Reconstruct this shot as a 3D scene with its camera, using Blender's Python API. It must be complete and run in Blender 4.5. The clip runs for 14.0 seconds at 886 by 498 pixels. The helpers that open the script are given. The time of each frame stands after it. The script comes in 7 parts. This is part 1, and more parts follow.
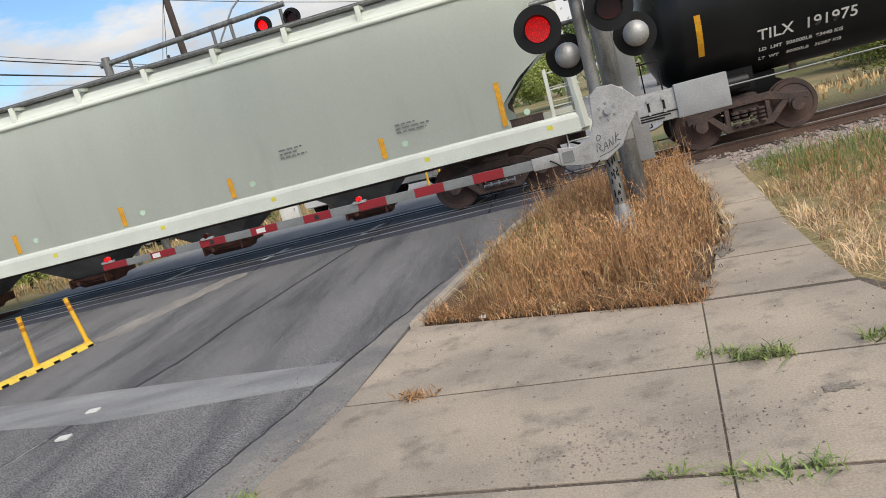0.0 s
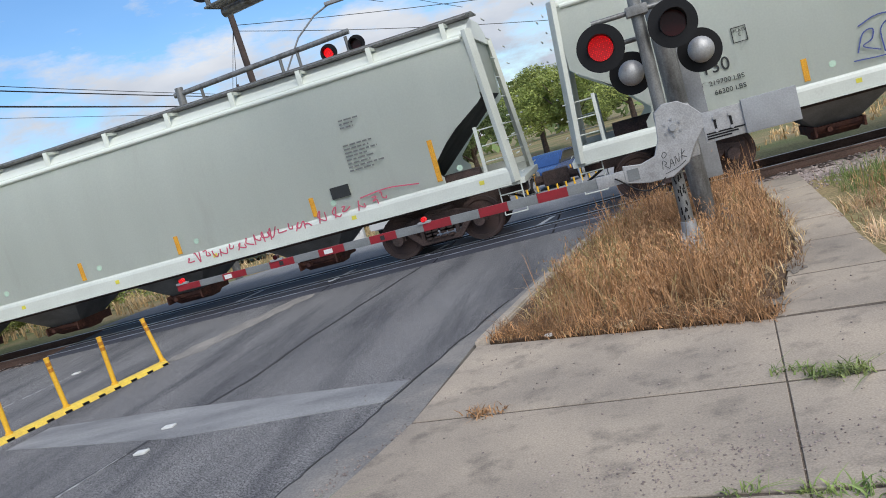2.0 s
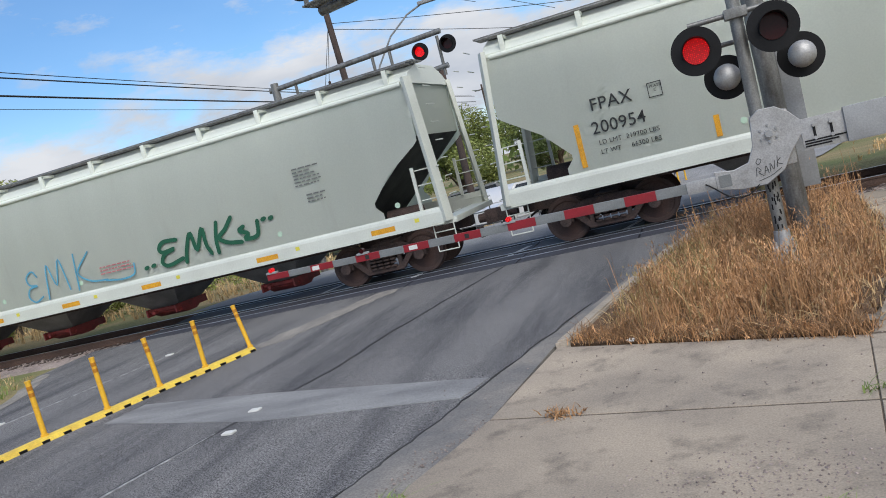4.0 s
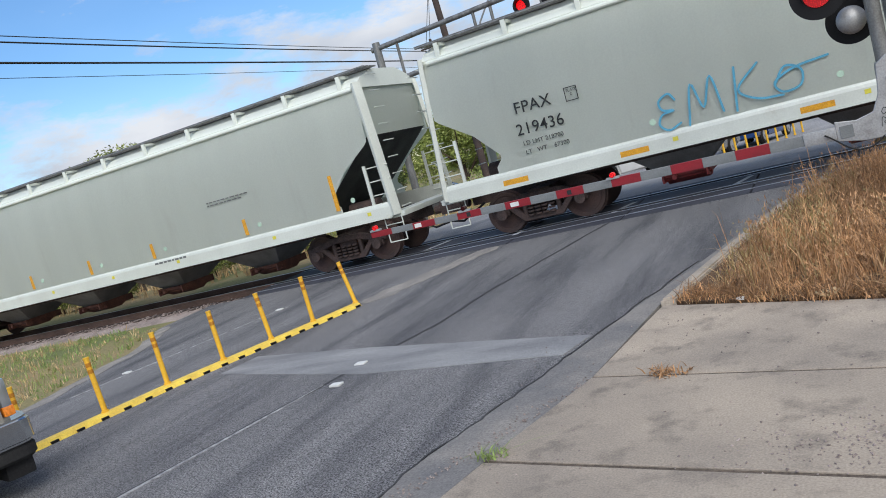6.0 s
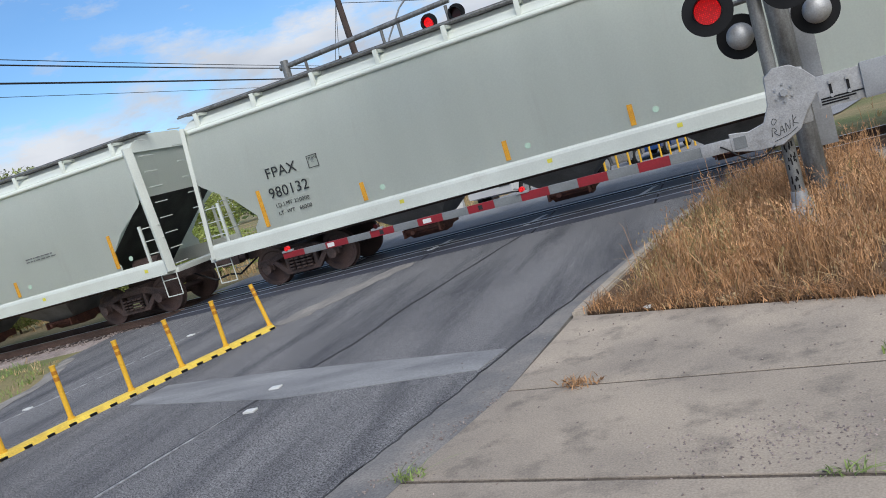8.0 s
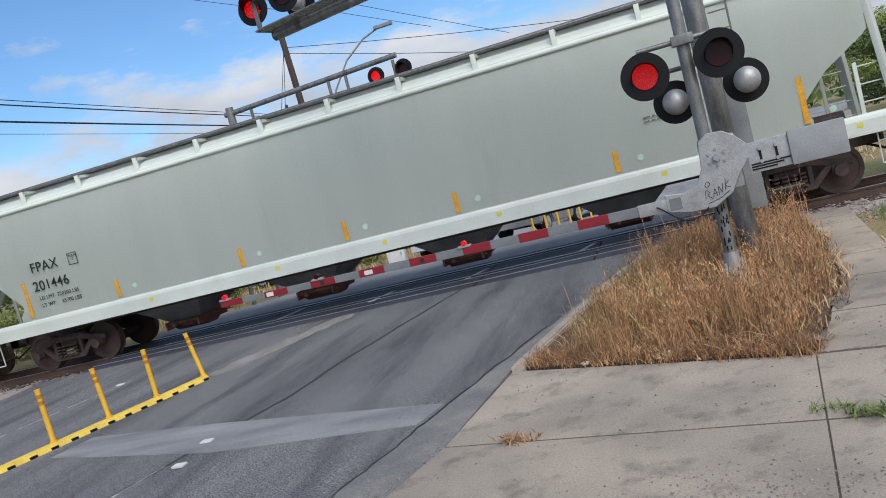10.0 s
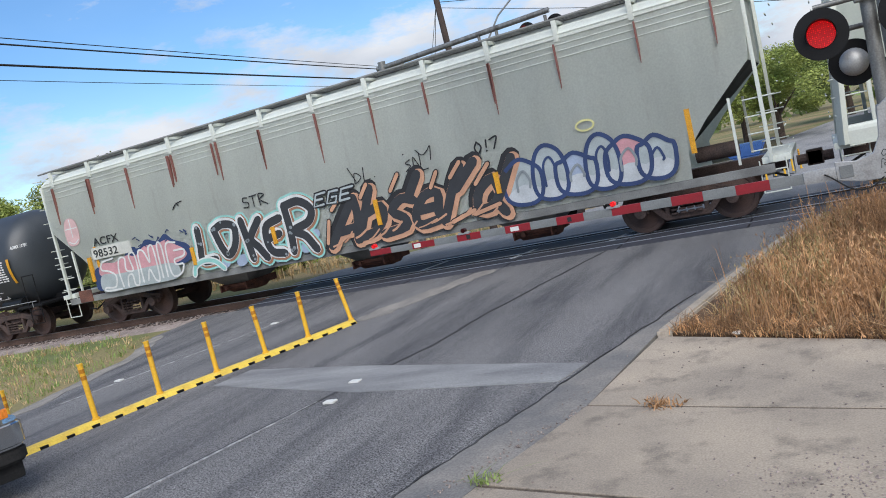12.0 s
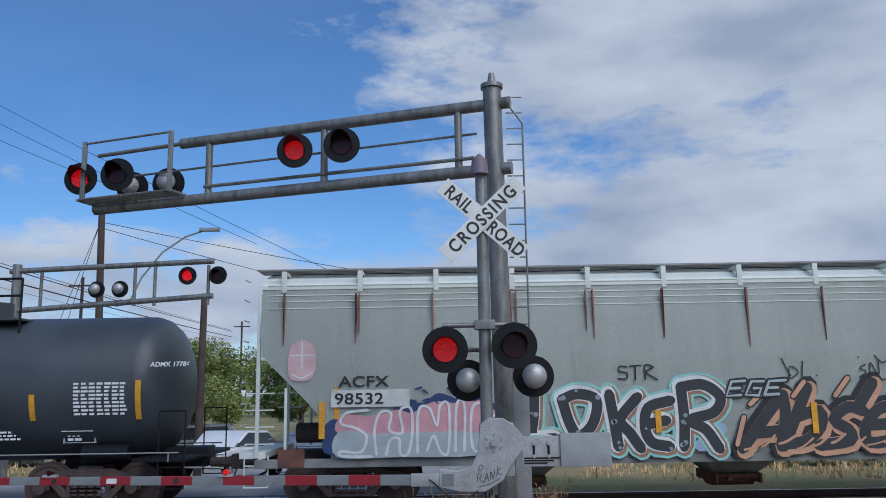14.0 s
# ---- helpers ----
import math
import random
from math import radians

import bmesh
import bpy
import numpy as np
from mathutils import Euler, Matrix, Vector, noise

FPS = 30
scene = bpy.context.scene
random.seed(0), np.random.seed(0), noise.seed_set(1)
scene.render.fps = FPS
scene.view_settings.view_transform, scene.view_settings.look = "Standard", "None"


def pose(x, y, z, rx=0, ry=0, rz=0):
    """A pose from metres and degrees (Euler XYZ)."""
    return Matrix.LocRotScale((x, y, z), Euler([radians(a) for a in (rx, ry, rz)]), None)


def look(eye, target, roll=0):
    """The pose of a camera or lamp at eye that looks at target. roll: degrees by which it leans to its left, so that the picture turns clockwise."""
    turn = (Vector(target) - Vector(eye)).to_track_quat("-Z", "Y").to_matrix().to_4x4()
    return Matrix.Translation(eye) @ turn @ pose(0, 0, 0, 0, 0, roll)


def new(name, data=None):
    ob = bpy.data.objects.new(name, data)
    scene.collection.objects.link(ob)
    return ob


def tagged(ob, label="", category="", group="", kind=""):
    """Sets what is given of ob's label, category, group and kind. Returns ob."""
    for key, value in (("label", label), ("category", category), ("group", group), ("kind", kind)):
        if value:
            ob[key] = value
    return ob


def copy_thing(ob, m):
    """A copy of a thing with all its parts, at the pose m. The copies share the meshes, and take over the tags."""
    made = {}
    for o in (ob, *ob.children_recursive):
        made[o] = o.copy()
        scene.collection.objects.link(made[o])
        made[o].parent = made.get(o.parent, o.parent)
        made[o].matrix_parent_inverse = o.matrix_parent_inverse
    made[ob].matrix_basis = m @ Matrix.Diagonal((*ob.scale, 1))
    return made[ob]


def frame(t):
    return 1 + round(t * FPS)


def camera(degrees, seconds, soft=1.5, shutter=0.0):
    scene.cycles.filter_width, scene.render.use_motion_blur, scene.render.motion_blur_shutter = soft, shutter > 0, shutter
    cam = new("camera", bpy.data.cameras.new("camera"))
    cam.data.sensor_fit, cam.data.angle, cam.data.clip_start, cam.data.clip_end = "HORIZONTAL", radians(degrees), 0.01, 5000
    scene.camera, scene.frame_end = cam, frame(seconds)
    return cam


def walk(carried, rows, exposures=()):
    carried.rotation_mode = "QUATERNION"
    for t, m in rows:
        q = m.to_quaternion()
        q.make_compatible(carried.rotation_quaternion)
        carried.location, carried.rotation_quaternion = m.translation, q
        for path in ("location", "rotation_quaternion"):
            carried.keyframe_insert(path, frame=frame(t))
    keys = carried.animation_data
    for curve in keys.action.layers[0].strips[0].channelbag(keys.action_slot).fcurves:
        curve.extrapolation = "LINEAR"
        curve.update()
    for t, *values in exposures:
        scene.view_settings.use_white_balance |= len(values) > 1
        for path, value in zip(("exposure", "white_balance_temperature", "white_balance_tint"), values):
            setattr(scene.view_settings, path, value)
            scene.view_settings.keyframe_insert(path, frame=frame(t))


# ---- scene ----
cam = camera(57.50, 14.0, 0.95)
PATH = [
    (0.0, 0.009, 0.127, 2.185, 79.786, 14.842, 7.280),
    (0.5, -0.002, 0.088, 2.158, 80.809, 15.725, 9.857),
    (1.0, -0.005, 0.062, 2.158, 81.466, 16.756, 11.898),
    (1.5, -0.024, 0.045, 2.155, 82.188, 16.482, 12.740),
    (2.0, -0.011, 0.056, 2.161, 82.594, 15.919, 11.777),
    (4.5, -0.018, -0.032, 2.162, 84.759, 13.953, 22.438),
    (5.0, -0.044, -0.030, 2.160, 83.910, 14.206, 26.883),
    (5.5, -0.040, -0.041, 2.154, 83.460, 14.266, 27.439),
    (6.0, -0.021, -0.028, 2.152, 83.117, 15.322, 25.369),
    (6.5, -0.011, -0.015, 2.157, 82.503, 16.311, 21.264),
    (7.0, 0.014, 0.023, 2.155, 82.098, 16.308, 18.887),
    (7.5, 0.016, 0.006, 2.154, 81.993, 16.090, 18.847),
    (8.0, 0.024, 0.015, 2.162, 82.478, 16.474, 19.095),
    (8.5, 0.043, 0.019, 2.182, 84.154, 16.212, 16.886),
    (11.0, 0.024, 0.022, 2.172, 85.092, 14.621, 14.904),
    (11.5, -0.013, -0.035, 2.183, 84.879, 13.536, 18.884),
    (12.0, -0.043, -0.081, 2.191, 84.494, 12.855, 25.299),
    (12.5, -0.075, -0.113, 2.167, 83.916, 12.730, 27.765),
    (13.0, -0.009, -0.074, 2.184, 84.813, 13.365, 21.410),
    (13.2, 0.021, -0.015, 2.174, 87.320, 12.058, 15.726),
    (13.4, 0.040, -0.016, 2.165, 90.979, 9.536, 10.204),
    (13.6, 0.055, -0.028, 2.171, 95.114, 5.939, 4.939),
    (13.8, 0.049, 0.016, 2.220, 98.592, 2.469, 1.072),
    (14.0, 0.046, 0.034, 2.241, 99.907, 0.895, 0.169),
]
walk(cam, [(t, pose(x, y, z, rx, ry, rz)) for t, x, y, z, rx, ry, rz in PATH],
     [(0, 0.16, 6950, 10), (0.5, 0.05, 6350, 10), (1, 0.04, 6200, 10), (2, 0.06, 6250, 10), (4.5, 0.0, 6350, 10), (6, 0.07, 6250, 10), (8.5, -0.02, 6200, 10), (11, -0.05, 6200, 10), (12, 0.12, 6250, 10), (12.5, 0.24, 6150, 10), (13, 0.18, 6100, 10), (13.5, -0.06, 5950, 10), (14, -0.42, 5550, 10)])

# ---- world, sun ----
SUN_EL, SUN_AZ = radians(46), radians(150)
world = bpy.data.worlds.new("world")
scene.world = world
world.use_nodes = True
wn, wl = world.node_tree.nodes, world.node_tree.links
wn.clear()
w_out, w_bg = wn.new("ShaderNodeOutputWorld"), wn.new("ShaderNodeBackground")
sky = wn.new("ShaderNodeTexSky")
sky.sky_type, sky.sun_disc = "NISHITA", False
sky.sun_elevation, sky.sun_rotation = SUN_EL, SUN_AZ
sky.air_density, sky.dust_density, sky.ozone_density = 1.0, 0.15, 4.0
w_tc = wn.new("ShaderNodeTexCoord")
w_map = wn.new("ShaderNodeMapping")
w_map.inputs["Scale"].default_value = (1, 1, 2.6)
w_map.inputs["Location"].default_value = (0.35, 0.1, 0.2)
w_n1, w_n2 = wn.new("ShaderNodeTexNoise"), wn.new("ShaderNodeTexNoise")
w_n1.inputs["Scale"].default_value, w_n1.inputs["Detail"].default_value, w_n1.inputs["Roughness"].default_value = 2.6, 12, 0.64
w_n2.inputs["Scale"].default_value, w_n2.inputs["Detail"].default_value = 5.0, 8
w_r1, w_r2 = wn.new("ShaderNodeValToRGB"), wn.new("ShaderNodeValToRGB")
w_r1.color_ramp.elements[0].position, w_r1.color_ramp.elements[1].position = 0.48, 0.585
w_r1.color_ramp.elements[0].color = (0.09, 0.09, 0.09, 1)
w_r2.color_ramp.elements[0].position, w_r2.color_ramp.elements[1].position = 0.3, 0.65
w_r2.color_ramp.elements[0].color, w_r2.color_ramp.elements[1].color = (3.5, 3.9, 4.6, 1), (6.2, 6.3, 6.5, 1)
w_mix = wn.new("ShaderNodeMix")
w_mix.data_type = "RGBA"
wl.new(w_tc.outputs["Generated"], w_map.inputs["Vector"])
wl.new(w_map.outputs[0], w_n1.inputs["Vector"])
wl.new(w_map.outputs[0], w_n2.inputs["Vector"])
w_sep = wn.new("ShaderNodeSeparateXYZ")
wl.new(w_tc.outputs["Generated"], w_sep.inputs[0])


def w_ramp(value, a, b, lo, hi):
    r = wn.new("ShaderNodeMapRange")
    r.inputs["From Min"].default_value, r.inputs["From Max"].default_value, r.inputs["To Min"].default_value, r.inputs["To Max"].default_value = a, b, lo, hi
    wl.new(value, r.inputs["Value"])
    return r.outputs[0]


def w_add(a, b):
    m = wn.new("ShaderNodeMath")
    wl.new(a, m.inputs[0])
    wl.new(b, m.inputs[1])
    return m.outputs[0]


# more cloud towards the right and in a bank above the horizon
w_cover = w_add(w_ramp(w_sep.outputs["X"], -0.35, 0.4, -0.045, 0.12), w_ramp(w_sep.outputs["Z"], 0.12, 0.26, 0.11, -0.03))
wl.new(w_add(w_n1.outputs["Fac"], w_cover), w_r1.inputs["Fac"])
wl.new(w_n2.outputs["Fac"], w_r2.inputs["Fac"])
wl.new(w_r1.outputs["Color"], w_mix.inputs["Factor"])
w_sat = wn.new("ShaderNodeHueSaturation")
w_sat.inputs["Saturation"].default_value, w_sat.inputs["Value"].default_value = 1.2, 1.2
wl.new(sky.outputs["Color"], w_sat.inputs["Color"])
wl.new(w_sat.outputs["Color"], w_mix.inputs["A"])
wl.new(w_r2.outputs["Color"], w_mix.inputs["B"])
wl.new(w_mix.outputs["Result"], w_bg.inputs["Color"])
w_bg.inputs["Strength"].default_value = 0.125
wl.new(w_bg.outputs[0], w_out.inputs["Surface"])

sun = new("sun", bpy.data.lights.new("sun", "SUN"))
sun.data.energy, sun.data.angle, sun.data.color = 3.15, radians(50), (1.0, 0.95, 0.88)
sun.matrix_basis = look((30 * math.sin(SUN_AZ), 30 * math.cos(SUN_AZ), 30 * math.tan(SUN_EL)), (0, 0, 0))


# ---- materials ----
def mat(name, c1, c2=None, rough=0.7, metal=0.0, scale=1.5, fine=60.0, grain=0.25, bump=0.15, vary=0.0, coat=0.0, lo=0.35, hi=0.65, c3=None, scale3=5.0, lo3=0.55, hi3=0.7, stretch=None):
    m = bpy.data.materials.new(name)
    m.use_nodes = True
    n, l = m.node_tree.nodes, m.node_tree.links
    b = n["Principled BSDF"]
    b.inputs["Roughness"].default_value, b.inputs["Metallic"].default_value = rough, metal
    b.inputs["Coat Weight"].default_value = coat
    tc = n.new("ShaderNodeTexCoord")
    src = tc.outputs["Object"]
    if stretch:
        mp = n.new("ShaderNodeMapping")
        mp.inputs["Scale"].default_value = stretch
        l.new(src, mp.inputs["Vector"])
        src = mp.outputs[0]
    big, small = n.new("ShaderNodeTexNoise"), n.new("ShaderNodeTexNoise")
    big.inputs["Scale"].default_value, big.inputs["Detail"].default_value = scale, 6
    small.inputs["Scale"].default_value, small.inputs["Detail"].default_value = fine, 4
    l.new(src, big.inputs["Vector"])
    l.new(tc.outputs["Object"], small.inputs["Vector"])
    rm = n.new("ShaderNodeMapRange")
    rm.inputs["From Min"].default_value, rm.inputs["From Max"].default_value = lo, hi
    l.new(big.outputs["Fac"], rm.inputs["Value"])
    mx = n.new("ShaderNodeMix")
    mx.data_type = "RGBA"
    mx.inputs["A"].default_value = (*c1, 1)
    mx.inputs["B"].default_value = (*(c2 or [c * 0.8 for c in c1]), 1)
    l.new(rm.outputs[0], mx.inputs["Factor"])
    col = mx.outputs["Result"]
    if c3:
        n3, r3, m3 = n.new("ShaderNodeTexNoise"), n.new("ShaderNodeMapRange"), n.new("ShaderNodeMix")
        n3.inputs["Scale"].default_value, n3.inputs["Detail"].default_value, n3.inputs["Roughness"].default_value = scale3, 8, 0.65
        r3.inputs["From Min"].default_value, r3.inputs["From Max"].default_value = lo3, hi3
        l.new(src, n3.inputs["Vector"])
        l.new(n3.outputs["Fac"], r3.inputs["Value"])
        m3.data_type = "RGBA"
        m3.inputs["B"].default_value = (*c3, 1)
        l.new(r3.outputs[0], m3.inputs["Factor"])
        l.new(col, m3.inputs["A"])
        col = m3.outputs["Result"]
    hsv = n.new("ShaderNodeHueSaturation")
    mr = n.new("ShaderNodeMapRange")
    mr.inputs["From Min"].default_value, mr.inputs["From Max"].default_value = 0.3, 0.7
    mr.inputs["To Min"].default_value, mr.inputs["To Max"].default_value = 1 - grain, 1 + grain
    l.new(small.outputs["Fac"], mr.inputs["Value"])
    val = mr.outputs[0]
    if vary:
        oi, ge = n.new("ShaderNodeObjectInfo"), n.new("ShaderNodeNewGeometry")
        a1, a2 = n.new("ShaderNodeMath"), n.new("ShaderNodeMath")
        a1.operation = "ADD"
        l.new(oi.outputs["Random"], a1.inputs[0])
        l.new(ge.outputs["Random Per Island"], a1.inputs[1])
        v2 = n.new("ShaderNodeMapRange")
        v2.inputs["From Max"].default_value = 2.0
        v2.inputs["To Min"].default_value, v2.inputs["To Max"].default_value = 1 - vary, 1 + vary
        l.new(a1.outputs[0], v2.inputs["Value"])
        a2.operation = "MULTIPLY"
        l.new(val, a2.inputs[0])
        l.new(v2.outputs[0], a2.inputs[1])
        val = a2.outputs[0]
    l.new(val, hsv.inputs["Value"])
    l.new(col, hsv.inputs["Color"])
    l.new(hsv.outputs["Color"], b.inputs["Base Color"])
    if bump:
        bp = n.new("ShaderNodeBump")
        bp.inputs["Strength"].default_value, bp.inputs["Distance"].default_value = bump, 0.02
        l.new(small.outputs["Fac"], bp.inputs["Height"])
        l.new(bp.outputs[0], b.inputs["Normal"])
    return m


def glow(name, color, power):
    m = mat(name, [c * 0.12 for c in color], rough=0.4, bump=0)
    b = m.node_tree.nodes["Principled BSDF"]
    b.inputs["Emission Color"].default_value, b.inputs["Emission Strength"].default_value = (*color, 1), power
    return m


def leafy(name, c1, c2, vary=0.35):
    m = mat(name, c1, c2, rough=0.6, scale=0.8, fine=5, grain=0.15, bump=0, vary=vary)
    b = m.node_tree.nodes["Principled BSDF"]
    b.inputs["Subsurface Weight"].default_value = 0.0
    return m


M_ground = mat("dry_turf", (0.30, 0.22, 0.11), (0.13, 0.15, 0.05), 0.95, scale=0.25, fine=18, grain=0.4, bump=0.6)
M_asphalt = mat("asphalt", (0.135, 0.132, 0.134), (0.195, 0.19, 0.188), 0.85, scale=0.3, fine=68, grain=1.2, bump=0.7, c3=(0.078, 0.077, 0.083), scale3=0.7, lo3=0.46, hi3=0.66, stretch=(1.8, 0.22, 1))
M_asphalt_dark = mat("asphalt_dark", (0.03, 0.033, 0.045), (0.06, 0.062, 0.078), 0.7, scale=0.8, fine=90, grain=0.4, bump=0.3, stretch=(0.2, 1, 1))
M_patch = mat("patch_seal", (0.30, 0.30, 0.297), (0.165, 0.165, 0.17), 0.8, scale=1.3, fine=70, grain=0.25, bump=0.2, lo=0.3, hi=0.7, stretch=(0.5, 2, 1))
M_gutter = mat("gutter_concrete", (0.145, 0.142, 0.142), (0.24, 0.222, 0.20), 0.85, scale=1.6, fine=60, grain=0.25, bump=0.25)
M_seam = mat("tar_seam", (0.025, 0.025, 0.028), (0.05, 0.05, 0.05), 0.8, grain=0.4)
# paler than the near road: sunlight beyond the train is put into this colour
M_asphalt_pale = mat("sunlit_tone_asphalt", (0.30, 0.295, 0.29), (0.24, 0.236, 0.235), 0.9, scale=0.8, fine=62, grain=0.35, bump=0.3, c3=(0.17, 0.17, 0.178), scale3=0.9, lo3=0.5, hi3=0.7, stretch=(1, 0.3, 1))
M_sand = mat("road_sand", (0.30, 0.275, 0.245), (0.20, 0.188, 0.175), 0.95, scale=2.2, fine=80, grain=0.4, bump=0.4, stretch=(2, 0.6, 1))
M_conc = mat("sidewalk_concrete", (0.41, 0.342, 0.264), (0.25, 0.213, 0.173), 0.9, scale=0.6, fine=70, grain=0.2, bump=0.22, vary=0.10, c3=(0.10, 0.088, 0.076), scale3=2.6, lo3=0.52, hi3=0.80)
M_kerb = mat("kerb_concrete", (0.42, 0.36, 0.29), (0.30, 0.26, 0.21), 0.9, scale=2, fine=40, grain=0.2, bump=0.3)
M_joint = mat("joint_dirt", (0.13, 0.10, 0.075), (0.08, 0.065, 0.05), 1.0, fine=40, grain=0.4)
M_soil = mat("bed_soil", (0.15, 0.09, 0.05), (0.09, 0.055, 0.033), 1.0, scale=3, fine=40, grain=0.4, bump=0.6)
M_straw = leafy("dry_straw", (0.56, 0.315, 0.145), (0.34, 0.18, 0.08), 0.75)
M_straw_pale = leafy("pale_straw", (0.68, 0.50, 0.27), (0.46, 0.31, 0.15), 0.6)
M_grass = leafy("green_grass", (0.14, 0.22, 0.055), (0.22, 0.25, 0.08), 0.45)
M_leaf = leafy("leaves", (0.20, 0.26, 0.055), (0.29, 0.32, 0.08), 0.6)
M_leaf_dark = leafy("dark_leaves", (0.11, 0.17, 0.045), (0.17, 0.22, 0.06), 0.6)
M_bark = mat("bark", (0.12, 0.085, 0.06), (0.07, 0.05, 0.04), 0.95, scale=6, fine=40, grain=0.4, bump=0.8)
M_ballast = mat("ballast_stone", (0.36, 0.30, 0.27), (0.22, 0.18, 0.165), 0.95, scale=3, fine=30, grain=0.35, bump=0.5, vary=0.4)
M_tie = mat("sleeper_wood", (0.10, 0.075, 0.06), (0.06, 0.045, 0.04), 0.95, fine=30, grain=0.4, bump=0.6)
M_rail = mat("rail_steel", (0.16, 0.10, 0.075), (0.10, 0.065, 0.05), 0.7, metal=0.4, fine=40)
M_railtop = mat("rail_head", (0.55, 0.55, 0.56), (0.4, 0.4, 0.41), 0.3, metal=1.0, fine=40, grain=0.1)
M_yellow = mat("yellow_plastic", (0.80, 0.47, 0.03), (0.70, 0.38, 0.03), 0.55, scale=5, fine=50, grain=0.1, bump=0.05)
M_yellow_kerb = mat("yellow_lane_separator", (0.82, 0.60, 0.08), (0.66, 0.45, 0.07), 0.6, scale=5, fine=60, grain=0.15, bump=0.1)
M_amber = mat("amber_band", (0.50, 0.20, 0.015), rough=0.4, bump=0)
M_indicator = mat("amber_indicator", (0.75, 0.22, 0.02), rough=0.25, bump=0, coat=0.6)
M_black = mat("black_paint", (0.007, 0.007, 0.008), (0.012, 0.012, 0.013), 0.5, fine=60, grain=0.2, bump=0.05)
M_rubber = mat("rubber", (0.02, 0.02, 0.021), (0.032, 0.031, 0.03), 0.85, fine=50, grain=0.2)
M_galv = mat("galvanised_steel", (0.25, 0.25, 0.24), (0.165, 0.165, 0.157), 0.45, metal=0.45, scale=6, fine=50, grain=0.18, bump=0.08, c3=(0.10, 0.088, 0.077), scale3=2.5, lo3=0.50, hi3=0.72, stretch=(2, 2, 0.5))
M_alu = mat("cast_aluminium", (0.42, 0.42, 0.42), (0.34, 0.34, 0.335), 0.5, metal=0.5, scale=5, fine=60, grain=0.15, bump=0.15, c3=(0.24, 0.23, 0.22), scale3=5, lo3=0.6, hi3=0.8)
M_grey = mat("grey_paint", (0.30, 0.31, 0.315), (0.24, 0.245, 0.25), 0.5, scale=3, fine=50, grain=0.1)
M_white = mat("white_sheet", (0.72, 0.72, 0.69), (0.60, 0.60, 0.57), 0.5, scale=3, fine=40, grain=0.06, bump=0.02)
M_redstripe = mat("red_sheeting", (0.27, 0.014, 0.022), (0.20, 0.014, 0.02), 0.4, scale=4, fine=60, grain=0.1)
M_greystripe = mat("weathered_white_sheeting", (0.21, 0.22, 0.22), (0.15, 0.16, 0.16), 0.45, scale=4, fine=60, grain=0.12)
M_lit = glow("red_lens_lit", (1.0, 0.004, 0.008), 1.25)

def led_points(m):
    """Breaks a lit lens up into its small light-emitting points."""
    n, l = m.node_tree.nodes, m.node_tree.links
    tc, vo, mr = n.new("ShaderNodeTexCoord"), n.new("ShaderNodeTexVoronoi"), n.new("ShaderNodeMapRange")
    vo.inputs["Scale"].default_value, vo.inputs["Randomness"].default_value = 46.0, 0.25
    l.new(tc.outputs["Object"], vo.inputs["Vector"])
    l.new(vo.outputs["Distance"], mr.inputs["Value"])
    mr.inputs["From Min"].default_value, mr.inputs["From Max"].default_value = 0.12, 0.55
    mr.inputs["To Min"].default_value, mr.inputs["To Max"].default_value = 1.7, 0.3
    l.new(mr.outputs[0], n["Principled BSDF"].inputs["Emission Strength"])


led_points(M_lit)
M_unlit = mat("red_lens_dark", (0.035, 0.003, 0.004), rough=0.3, bump=0, coat=0.2)
M_hopper = mat("pale_grey_car_paint", (0.745, 0.785, 0.705), (0.71, 0.75, 0.67), 0.36, scale=0.5, fine=30, grain=0.03, bump=0.01, c3=(0.62, 0.63, 0.56), scale3=0.8, lo3=0.6, hi3=0.95, stretch=(2.5, 1, 0.35))
M_sill = mat("pale_sill_paint", (0.63, 0.66, 0.595), (0.57, 0.595, 0.535), 0.4, scale=1.5, fine=30, grain=0.05, bump=0.02, c3=(0.45, 0.42, 0.36), scale3=2.0, lo3=0.62, hi3=0.9)
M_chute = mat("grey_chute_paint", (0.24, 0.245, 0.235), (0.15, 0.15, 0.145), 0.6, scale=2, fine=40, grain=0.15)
# car paint darkened to hold the shade on the hoppers' sloping end sheets
M_sheet_shade = mat("shaded_sheet_paint", (0.13, 0.135, 0.125), (0.07, 0.072, 0.067), 0.8, scale=1.5, fine=40, grain=0.2)
M_rust = mat("rust", (0.20, 0.085, 0.055), (0.11, 0.05, 0.04), 0.9, scale=4, fine=40, grain=0.35, bump=0.3)
M_redgate = mat("red_outlet", (0.38, 0.06, 0.055), (0.22, 0.05, 0.045), 0.7, scale=4, fine=40, grain=0.2)
M_truck = mat("bogie_brown", (0.085, 0.055, 0.047), (0.05, 0.036, 0.033), 0.85, scale=4, fine=40, grain=0.35, bump=0.3)
M_wheel = mat("wheel_steel", (0.10, 0.06, 0.05), (0.055, 0.04, 0.036), 0.75, metal=0.15, fine=40)
M_tank = mat("black_tank_paint", (0.010, 0.011, 0.012), (0.016, 0.017, 0.018), 0.33, scale=0.8, fine=30, grain=0.08, bump=0.02)
M_tank_grey = mat("dusty_dark_grey_tank", (0.052, 0.060, 0.070), (0.038, 0.044, 0.052), 0.42, scale=0.8, fine=30, grain=0.08, bump=0.03)
